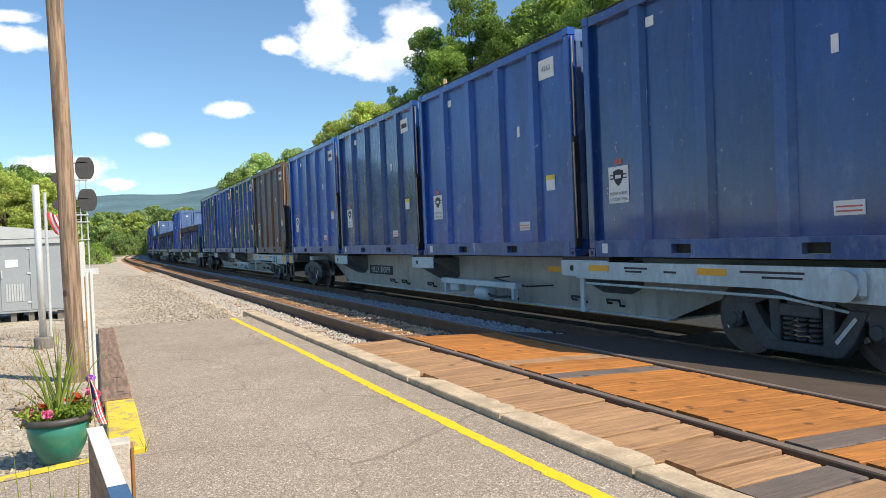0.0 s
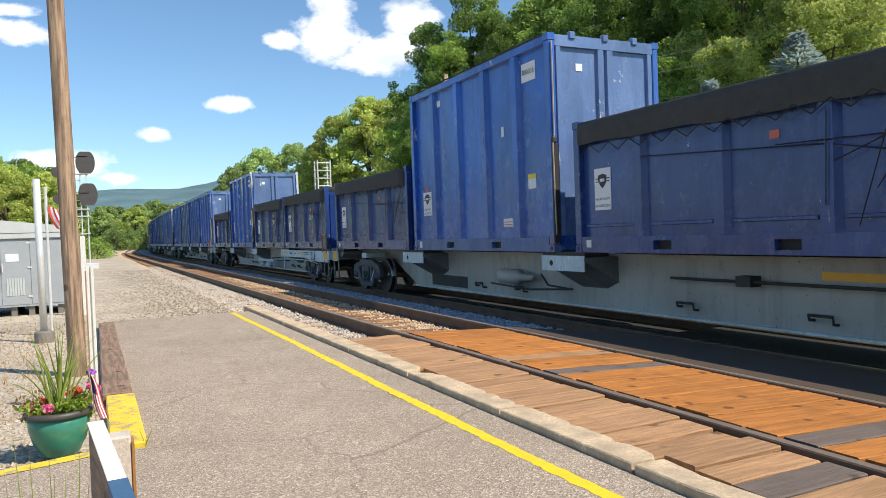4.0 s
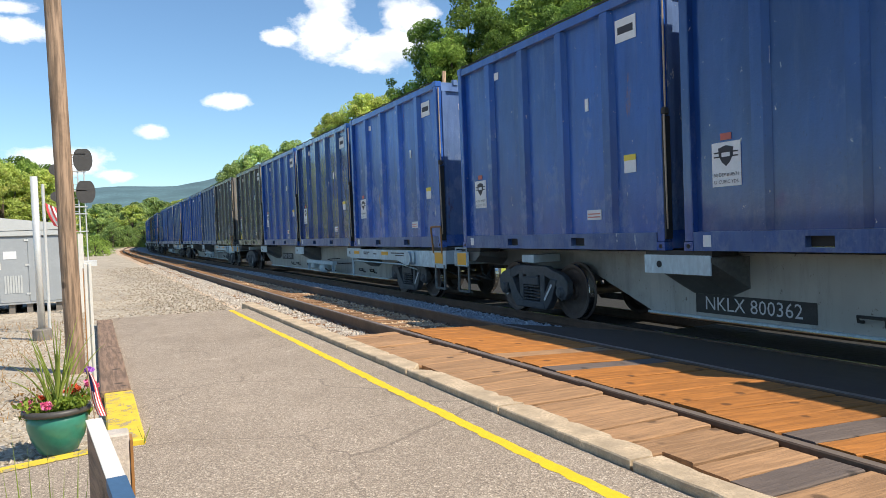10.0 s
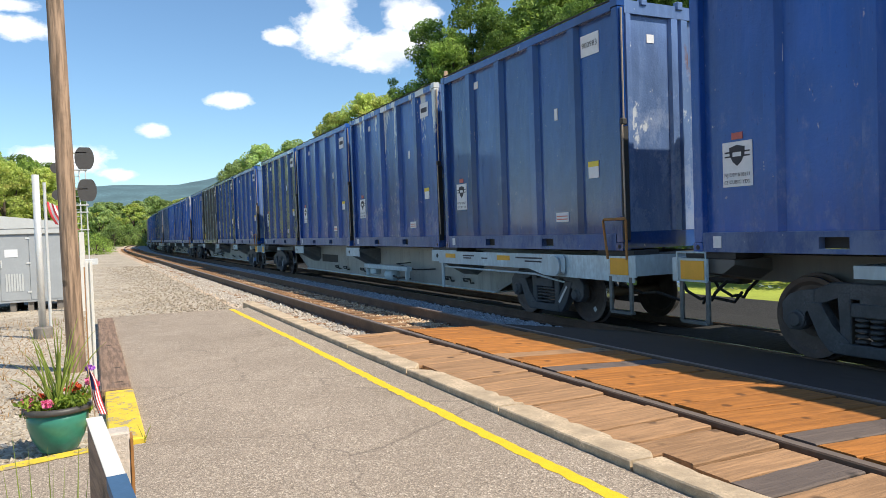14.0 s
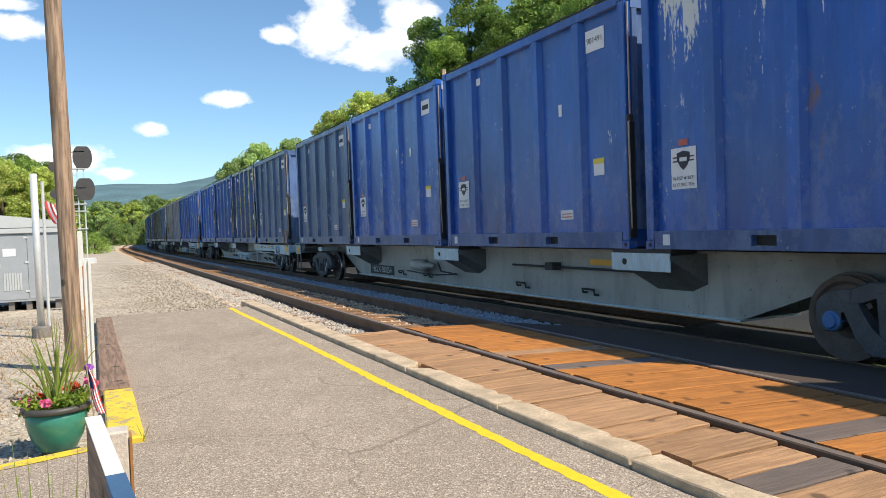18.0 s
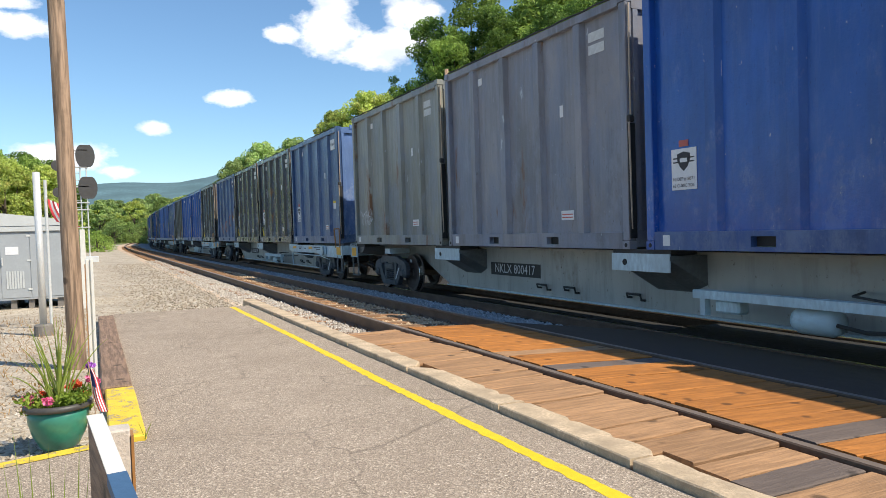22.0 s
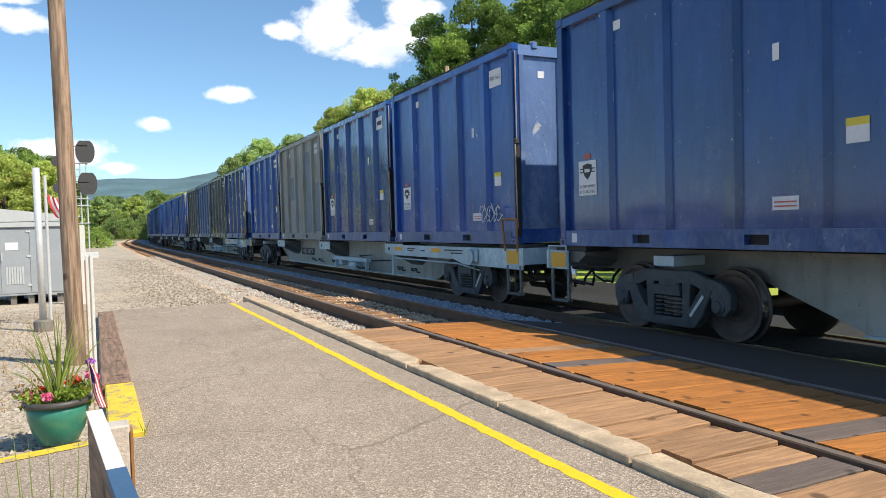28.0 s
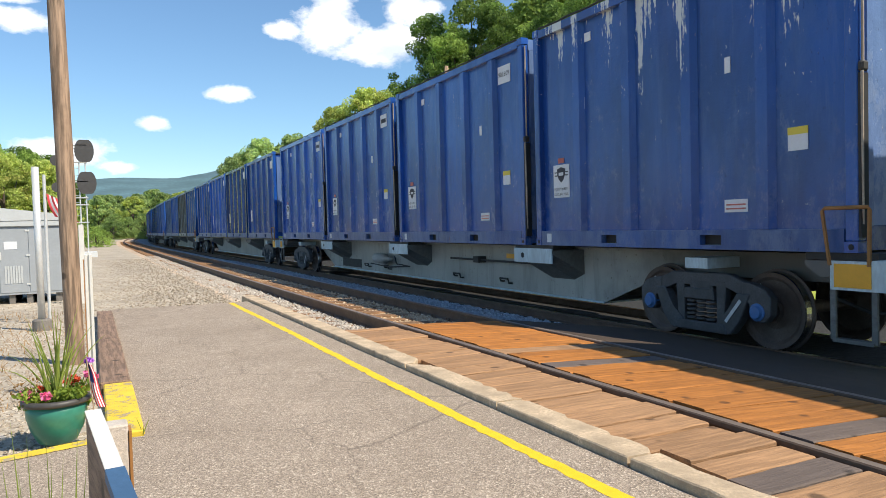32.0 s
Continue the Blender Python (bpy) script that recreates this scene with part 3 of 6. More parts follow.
def letters(text, size, mat):
    """A mesh of flat lettering in the built-in font, in the y, z plane, read from -x, centred."""
    key = (text, size, mat.name)
    if key not in LETTERS:
        cu = bpy.data.curves.new("lettering", "FONT")
        cu.body, cu.size, cu.align_x, cu.align_y = text, size, "CENTER", "CENTER"
        cu.resolution_u = 2
        ob = bpy.data.objects.new("lettering", cu)
        scene.collection.objects.link(ob)
        bpy.context.view_layer.update()
        me = bpy.data.meshes.new_from_object(ob.evaluated_get(bpy.context.evaluated_depsgraph_get()))
        bpy.data.objects.remove(ob)
        # text x runs along -y when seen from -x
        for v in me.vertices:
            x, y, _ = v.co
            v.co = (0, -x, y)
        me.materials.clear()
        me.materials.append(mat)
        LETTERS[key] = me
    return LETTERS[key]


# ---- the line of the railway ----
XC, R_CURVE, S_BEND = 8.383, 1238.0, 76.6
Z_TRAIN, Z_A, Z_B = -0.40, 0.022, -0.050
X_A, X_B = 3.436, 4.936


def line_at(s, x):
    """Point and heading (radians, clockwise) at arc s on the line that passes abreast of the camera at x."""
    if s <= S_BEND:
        return x, s, 0.0
    a = (s - S_BEND) / R_CURVE
    r = R_CURVE - (x - XC)
    return XC + R_CURVE - r * math.cos(a), S_BEND + r * math.sin(a), a


STATIONS = [-420, -200, -100, -50, -30, -20, -15, -10, -6, -2] + [2 * i for i in range(0, 30)] + [60 + 8 * i for i in range(0, 60)]


def ribbon(bm, section, stations):
    """Sweeps (dx, z) pairs along the railway's line."""
    rows = []
    for s in stations:
        row = []
        for dx, z in section:
            px, py, _ = line_at(s, dx)
            row.append(bm.verts.new((px, py, z)))
        rows.append(row)
    for a, b in zip(rows, rows[1:]):
        for i in range(len(section) - 1):
            bm.faces.new((a[i], a[i + 1], b[i + 1], b[i]))
    return bm


# ---- ground ----
def build_ground():
    bm = B()
    # cross-section of the land: gravel yard, platform bed, ballast, lawn, wooded bank
    sec = [(-2500, 6.0), (-600, 1.0), (-120, -0.1), (-40, -0.10), (-12, -0.08), (-3, -0.06), (0.0, -0.06), (1.2, -0.08), (2.35, -0.10), (2.85, -0.19), (5.4, -0.25), (6.6, -0.38), (7.4, -0.57), (9.9, -0.60), (12.2, -0.75), (14.5, -0.7), (18, -0.7),
           (24, 0.6), (34, 4.0), (60, 12), (140, 26), (600, 60), (2500, 90)]
    far = [-2500, -1200, -700] + STATIONS + [620, 760, 950, 1200, 1700, 2600]
    ribs = []
    for s in far:
        if s <= 540:
            row = []
            for dx, z in sec:
                px, py, _ = line_at(min(s, 540), dx)
                row.append(bm.verts.new((px, py, z)))
        else:
            px0, py0, a = line_at(540, XC)
            row = []
            for dx, z in sec:
                qx, qy, _ = line_at(540, dx)
                d = s - 540
                row.append(bm.verts.new((qx + d * math.sin(a), qy + d * math.cos(a), z)))
        ribs.append(row)
    for a, b in zip(ribs, ribs[1:]):
        for i in range(len(sec) - 1):
            bm.faces.new((a[i], a[i + 1], b[i + 1], b[i]))
    me = to_mesh("ground", bm, GRAVEL)
    for m in (BALLAST, BALLAST_BLUE, LAWN, EARTH, SHADE_BLACK):
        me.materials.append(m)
    for p in me.polygons:
        x, y = p.center.x, p.center.y
        k = p.index % (len(sec) - 1)
        mid = (sec[k][0] + sec[k + 1][0]) / 2
        p.material_index = 0
        if 2.3 < mid < 5.6:
            p.material_index = 1
        elif 5.6 <= mid < 7.2:
            p.material_index = 2
        # far track bed coloured near-black in place of shade
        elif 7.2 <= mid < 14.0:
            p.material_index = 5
        elif 14.0 <= mid < 26:
            p.material_index = 3
        elif mid >= 26 or mid < -60 or y > 160 or y < -40:
            p.material_index = 4
    ob = new("ground", me)
    return tagged(ob, "gravel yard, ballast, lawn and wooded bank along the railway", "ground", kind="structure")


GROUND = build_ground()


def build_platform():
    bm = B()
    # asphalt sheet, with a slightly ragged far end
    box(bm, -6.0, 0.02, -14, 4.83, -0.3, 0.0)
    top = [(0.02, -14), (2.408, -14), (2.408, 13.0)]
    rnd = random.Random(3)
    top += [(2.42 - 0.12 * i, 12.93 + rnd.uniform(-0.03, 0.03) + 0.010 * i) for i in range(1, 19)] + [(0.20, 13.1), (0.24, 9.0), (0.24, 4.83), (0.02, 4.83)]
    a = [bm.verts.new((x, y, 0.0)) for x, y in top]
    b = [bm.verts.new((x, y, -0.3)) for x, y in top]
    bm.faces.new(a)
    for i in range(len(top)):
        j = (i + 1) % len(top)
        bm.faces.new((a[i], b[i], b[j], a[j]))
    ob = part("platform", bm, ASPHALT)
    tagged(ob, "old grey asphalt station platform with worn stone chips", "platform", kind="structure")
    # yellow safety line
    bm = B()
    n = 420
    rnd = random.Random(5)
    rows = []
    for i in range(n + 1):
        y = -6 + (12.9 + 6) * i / n
        w = rnd.uniform(-0.006, 0.006)
        x = 2.112 + 0.006 * math.sin(y * 0.9) + 0.003 * math.sin(y * 3.1)
        rows.append((bm.verts.new((x - 0.043 + w * 1.5, y, 0.0015)), bm.verts.new((x + 0.043 + rnd.uniform(-0.006, 0.006), y, 0.0015))))
    for p, q in zip(rows, rows[1:]):
        bm.faces.new((p[0], p[1], q[1], q[0]))
    tagged(part("safety_line", bm, YELLOW), "bright yellow painted safety line along the platform edge", "floor marking", kind="structure")
    # yellow strip across to the pot
    bm = B()
    v = [bm.verts.new(c) for c in ((-1.6, 4.35, 0.004), (-0.05, 4.80, 0.004), (-0.05, 4.92, 0.004), (-1.6, 4.47, 0.004))]
    bm.faces.new(v)
    tagged(part("edge_line", bm, YELLOW_OLD), "faded yellow painted line at the asphalt's edge", "floor marking", kind="structure")
    # concrete kerb in lengths
    rnd = random.Random(9)
    kerb = tagged(new("kerb"), "weathered buff concrete kerb with broken corners", "kerb", kind="structure")
    y = -6.0
    for length in (2.6, 2.3, 2.6, 1.4, 1.35, 1.6, 1.65, 1.75, 1.2, 1.5, 1.75):
        bm = B()
        m = max(3, int(length / 0.07))
        rows = []
        for i in range(m + 1):
            yy = y + 0.012 + (length - 0.024) * i / m
            j0, j1, jz = rnd.uniform(-0.002, 0.002) + (0.014 if rnd.random() < 0.06 else 0), rnd.uniform(-0.004, 0.003) - (0.03 if rnd.random() < 0.06 else 0), rnd.uniform(-0.0015, 0.0015)
            if i in (0, m) and rnd.random() < 0.5:
                j1 -= 0.05
            # a broken inner corner where two stones meet
            j1 -= 0.13 * max(0.0, 1 - abs(yy - 5.85) / 0.22) + 0.05 * max(0.0, 1 - abs(yy - 2.55) / 0.5)
            xs = ((2.425 + j0, -0.12), (2.425 + j0, 0.040 + jz), (2.433 + j0, 0.047 + jz), (2.632 + j1, 0.044 + jz), (2.643 + j1, 0.03), (2.643 + j1, -0.12))
            rows.append([bm.verts.new((px, yy, pz)) for px, pz in xs])
        for a, b in zip(rows, rows[1:]):
            for i in range(5):
                bm.faces.new((a[i], a[i + 1], b[i + 1], b[i]))
        bm.faces.new(rows[0])
        bm.faces.new(rows[-1])
        part("kerb_stone", bm, CONCRETE, kerb)
        y += length
    # timber edging by the railing
    bm = bevelled(box(B(), 0.0, 0.235, 6.52, 9.2, -0.1, 0.045), 0.012)
    tagged(part("edging_timber", bm, TIMBER), "weathered brown railway sleeper edging the asphalt", "timber", kind="structure")
    bm = bevelled(box(B(), 0.005, 0.23, 9.24, 12.7, -0.1, 0.03), 0.012)
    tagged(part("edging_timber", bm, TIMBER), "weathered brown railway sleeper edging the asphalt", "timber", kind="structure")
    bm = bevelled(box(B(), 0.03, 0.245, 4.86, 6.50, -0.1, 0.032), 0.010)
    tagged(part("painted_edging", bm, YELLOW_OLD), "edging block with flaking yellow paint", "timber", kind="structure")


build_platform()


# ---- tracks ----
def rail_section(w_head=0.037, h=0.17):
    return [(-0.07, -h), (-0.07, -h + 0.012), (-0.01, -h + 0.03), (-0.009, -0.045), (-w_head, -0.036), (-w_head, -0.008), (-w_head + 0.008, 0.0), (w_head - 0.008, 0.0), (w_head, -0.008), (w_head, -0.036), (0.009, -0.045), (0.01, -h + 0.03), (0.07, -h + 0.012), (0.07, -h)]


def rail(parent, x, z, stations, head):
    bm = ribbon(B(), [(x + dx, z + dz) for dx, dz in rail_section()], stations)
    ob = part("rail", bm, RAIL_SIDE, parent)
    ob.data.materials.append(head)
    n = len(rail_section()) - 1
    for p in ob.data.polygons:
        if p.index % n in (6,):
            p.material_index = 1


def build_tracks():
    near = tagged(new("near_track"), "empty railway track with rusty rails on brown timber ties", "railway track", kind="structure")
    rail(near, X_A, Z_A, STATIONS, RAIL_HEAD)
    rail(near, X_B, Z_B, STATIONS, RAIL_HEAD)
    far = tagged(new("train_track"), "railway track under the train, dark and shaded", "railway track", kind="structure")
    rail(far, XC - 0.75, Z_TRAIN, STATIONS, TREAD)
    rail(far, XC + 0.75, Z_TRAIN, STATIONS, TREAD)
    rnd = random.Random(11)
    me = to_mesh("tie", bevelled(box(B(), -1.3, 1.3, -0.115, 0.115, -0.18, 0.0), 0.01), TIE)
    slope = math.degrees(math.atan2(Z_A - Z_B, 1.5))
    s = 8.9
    k = 0
    while s < 62:
        px, py, a = line_at(s, (X_A + X_B) / 2)
        piece("tie", me, near, pose(px + rnd.uniform(-0.03, 0.03), py, (Z_A + Z_B) / 2 - 0.172 + rnd.uniform(-0.008, 0.008), 0, slope, -math.degrees(a) + rnd.uniform(-0.8, 0.8)))
        s += 0.53
    bm = B()
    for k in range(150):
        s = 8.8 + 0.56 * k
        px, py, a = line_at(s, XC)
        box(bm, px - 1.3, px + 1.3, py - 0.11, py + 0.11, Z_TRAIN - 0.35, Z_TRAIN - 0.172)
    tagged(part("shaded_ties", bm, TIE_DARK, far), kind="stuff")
    bm = B()
    for k in range(130):
        s = 62 + 0.53 * k
        px, py, a = line_at(s, (X_A + X_B) / 2)
        box(bm, px - 1.3, px + 1.3, py - 0.11, py + 0.11, -0.35, -0.19)
    tagged(part("distant_ties", bm, TIE, near), kind="stuff")
    # spikes and tie plates on the near rails
    bm = B()
    for s10 in range(90, 420, 5):
        s = 8.9 + 0.53 * (s10 - 90) / 5
        if s > 45:
            break
        for x, z in ((X_A, Z_A), (X_B, Z_B)):
            box(bm, x - 0.17, x + 0.17, s - 0.09, s + 0.09, z - 0.176, z - 0.162)
            for dx in (-0.085, 0.085):
                box(bm, x + dx - 0.012, x + dx + 0.012, s - 0.05, s - 0.026, z - 0.17, z - 0.125)
                box(bm, x + dx - 0.012, x + dx + 0.012, s + 0.026, s + 0.05, z - 0.17, z - 0.125)
    part("spikes", bm, RAIL_SIDE, near)


build_tracks()


def build_crossing():
    """Timber crossing: planks between kerb and rail, between the rails, and a dark deck beyond."""
    deck = tagged(new("timber_crossing"), "weathered plank crossing over the near track, rust-stained between the rails", "crossing", kind="structure")
    rnd = random.Random(21)
    y = -5.0
    rows = []
    while y < 8.35:
        w = rnd.choice((0.24, 0.27, 0.30, 0.22))
        rows.append((y, min(w, 8.42 - y)))
        y += w + 0.009
    for y, w in rows:
        # outer panel
        tilt = rnd.uniform(-0.15, 0.15)
        me = plank_mesh(2.655, 3.35, w - 0.008, rnd, 5.45 < y < 6.1 or 2.2 < y < 3.0)
        grey = abs(y + w / 2 - 2.47) < 0.14
        ob = piece("plank", me, deck, pose(0, y + w / 2, 0.008 + rnd.uniform(-0.005, 0.004), 0, tilt, 0))
        me.materials.append(PLANK_GREY if grey else PLANK)
    y = -5.0
    rnd = random.Random(33)
    while y < 8.35:
        w = min(rnd.choice((0.24, 0.28, 0.30, 0.24)), 8.5 - y)
        me = plank_mesh(X_A + 0.11, X_B - 0.09, w - 0.008, rnd)
        ob = piece("plank", me, deck, Matrix.Translation((0, y + w / 2, Z_A - 0.012 + rnd.uniform(-0.004, 0.004))) @ tilt_about(X_A, 2.75))
        c = rnd.random()
        me.materials.append(PLANK if (6.1 < y + w / 2 < 6.4 or c < 0.0) else (PLANK_GREY if 5.25 < y + w / 2 < 5.53 or 2.8 < y + w / 2 < 3.05 else PLANK_RUST))
        y += w + 0.007
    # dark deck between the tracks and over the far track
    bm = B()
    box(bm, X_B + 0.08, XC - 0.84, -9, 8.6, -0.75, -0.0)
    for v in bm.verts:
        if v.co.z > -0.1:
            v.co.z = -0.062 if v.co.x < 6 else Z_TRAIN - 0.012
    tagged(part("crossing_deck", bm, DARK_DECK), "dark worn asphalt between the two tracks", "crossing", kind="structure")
    # black infill, run on over the far ties to paint the train's shade
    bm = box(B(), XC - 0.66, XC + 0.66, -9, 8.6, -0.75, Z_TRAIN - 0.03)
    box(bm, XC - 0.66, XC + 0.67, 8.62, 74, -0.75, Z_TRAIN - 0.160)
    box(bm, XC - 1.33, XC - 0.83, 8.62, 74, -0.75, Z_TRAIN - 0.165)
    tagged(part("crossing_infill", bm, SHADE_BLACK), "worn infill between the far rails, black for the shade under the train", "crossing", kind="structure")


def tilt_about(x, deg):
    return Matrix.Translation((x, 0, 0)) @ pose(0, 0, 0, 0, deg, 0) @ Matrix.Translation((-x, 0, 0))


def plank_mesh(x0, x1, w, rnd, ragged=False):
    bm = B()
    n = 6
    e0, e1 = rnd.uniform(-0.03, 0.02) + (rnd.choice((0.015, 0.04, 0.06)) if ragged else 0), rnd.uniform(-0.006, 0.004)
    a, b = x0 + e0, x1 + e1
    rows = []
    for i in range(n + 1):
        x = a + (b - a) * i / n
        h = w / 2 + rnd.uniform(-0.005, 0.002)
        z = rnd.uniform(-0.003, 0.003)
        rows.append([bm.verts.new(c) for c in ((x, -h, -0.09), (x, -h, z - 0.006), (x, -h + 0.008, z), (x, h - 0.008, z), (x, h, z - 0.006), (x, h, -0.09))])
    for p, q in zip(rows, rows[1:]):
        for i in range(5):
            bm.faces.new((p[i], p[i + 1], q[i + 1], q[i]))
    bm.faces.new(rows[0])
    bm.faces.new(rows[-1])
    bmesh.ops.recalc_face_normals(bm, faces=list(bm.faces))
    me = bpy.data.meshes.new("plank")
    bm.to_mesh(me)
    bm.free()
    return me


build_crossing()


def scatter(name, regions, mat, seed, label):
    """Loose stones as one sheet of small faceted pieces."""
    rnd = np.random.default_rng(seed)
    base = np.array([(1, 0, 0), (-1, 0, 0), (0, 1, 0), (0, -1, 0), (0, 0, 1), (0, 0, -1)], float)
    tris = np.array([(0, 2, 4), (2, 1, 4), (1, 3, 4), (3, 0, 4), (2, 0, 5), (1, 2, 5), (3, 1, 5), (0, 3, 5)])
    vs, fs, k = [], [], 0
    for x0, x1, y0, y1, count, size, height in regions:
        f = rnd.random(count) ** 1.5
        ys = y0 + (y1 - y0) * f
        xs = rnd.uniform(x0, x1, count)
        for x, y in zip(xs, ys):
            if callable(height):
                z = height(x)
            else:
                z = height
            px, py, _ = line_at(float(y), float(x)) if x > 2.5 else (x, y, 0)
            r = size * rnd.uniform(0.55, 1.35)
            v = base * (r * rnd.uniform(0.7, 1.2, (6, 1))) * np.array((1, 1, 0.75))
            a = rnd.uniform(0, 6.28)
            c, s_ = math.cos(a), math.sin(a)
            v = np.stack((v[:, 0] * c - v[:, 1] * s_, v[:, 0] * s_ + v[:, 1] * c, v[:, 2]), 1) + rnd.normal(0, r * 0.18, (6, 3)) + (px, py, z + r * 0.3)
            vs.append(v)
            fs.append(tris + k)
            k += 6
    me = bpy.data.meshes.new(name)
    me.from_pydata(np.concatenate(vs).tolist(), [], np.concatenate(fs).tolist())
    me.materials.append(mat)
    return tagged(new(name, me), label, "gravel", kind="stuff")


def stone_mat(name, colors):
    m, nt, b = material(name)
    geo, cr = nt.nodes.new("ShaderNodeNewGeometry"), nt.nodes.new("ShaderNodeValToRGB")
    nt.links.new(geo.outputs["Random Per Island"], cr.inputs[0])
    el = cr.color_ramp.elements
    el[0].color, el[1].color = (*colors[0], 1), (*colors[-1], 1)
    for i, c in enumerate(colors[1:-1]):
        e = el.new((i + 1) / (len(colors) - 1))
        e.color = (*c, 1)
    c = mix_color(nt, noise_fac(nt, 40, 3), cr.outputs[0], tuple(v * 0.7 for v in colors[1]))
    nt.links.new(c, b.inputs["Base Color"])
    b.inputs["Roughness"].default_value = 0.9
    return m


STONES = stone_mat("limestone_chips", ((0.27, 0.23, 0.19), (0.50, 0.44, 0.36), (0.60, 0.54, 0.46), (0.38, 0.33, 0.27), (0.72, 0.67, 0.60)))
STONES_BROWN = stone_mat("brown_gravel", ((0.23, 0.18, 0.125), (0.42, 0.35, 0.26), (0.52, 0.45, 0.35), (0.32, 0.26, 0.19), (0.64, 0.58, 0.49)))
STONES_BLUE = stone_mat("blue_trap_rock", ((0.15, 0.175, 0.20), (0.32, 0.37, 0.41), (0.47, 0.53, 0.57), (0.22, 0.26, 0.29)))
scatter("track_ballast", ((2.68, 3.34, 8.5, 26, 4200, 0.028, -0.15), (2.35, 3.3, 13.6, 45, 3600, 0.035, -0.15)), STONES, 1, "pale crushed stone ballast between kerb, rails and ties")
STONES_RUST = stone_mat("rust_dusted_ballast", ((0.36, 0.24, 0.13), (0.60, 0.44, 0.28), (0.52, 0.36, 0.21), (0.72, 0.60, 0.46)))
scatter("rusty_ballast", ((3.52, 4.86, 8.6, 30, 7500, 0.027, -0.225), (2.5, 3.32, 13.0, 40, 2600, 0.025, -0.165)), STONES_RUST, 7, "rust-dusted crushed stone between the near rails")
scatter("yard_gravel", ((-3.2, 2.4, 13.1, 40, 9000, 0.024, -0.075), (-2.4, -0.03, 5.0, 13.2, 5200, 0.017, -0.066), (-1.8, -0.1, 4.9, 8, 2200, 0.012, -0.062)), STONES_BROWN, 2, "brown and grey loose gravel beside the platform")
scatter("far_ballast", ((5.05, 6.75, 8.7, 40, 7500, 0.032, lambda x: -0.25 - max(0.0, x - 5.4) * 0.109),), STONES_BLUE, 3, "blue-grey crushed stone between the tracks")


# ---- the train ----
LEN, GAP, PITCH, WIDE = 6.06, 0.373, 26.848, 2.44
HALF = (4 * LEN + 3 * GAP) / 2
HIGH, LOW, DECK = 3.78, 2.06, 1.253
SIDE = WIDE / 2


def skin(ob):
    """Marks a part as wearing its container's own paint."""
    ob["skin"] = 1
    return ob


def slotted(bm, x0, x1, ys, zs, holes):
    """One bar along y with slots through it: cells between the ys and zs, but for the holes."""
    v = {}

    def at(x, j, k):
        if (x, j, k) not in v:
            v[x, j, k] = bm.verts.new((x, ys[j], zs[k]))
        return v[x, j, k]

    solid = {(j, k) for j in range(len(ys) - 1) for k in range(len(zs) - 1)} - set(holes)
    for j, k in solid:
        for x in (x0, x1):
            bm.faces.new((at(x, j, k), at(x, j + 1, k), at(x, j + 1, k + 1), at(x, j, k + 1)))
        for q, a, b in (((j - 1, k), (j, k), (j, k + 1)), ((j + 1, k), (j + 1, k), (j + 1, k + 1)), ((j, k - 1), (j, k), (j + 1, k)), ((j, k + 1), (j, k + 1), (j + 1, k + 1))):
            if q not in solid:
                bm.faces.new((at(x0, *a), at(x0, *b), at(x1, *b), at(x1, *a)))
    return bm


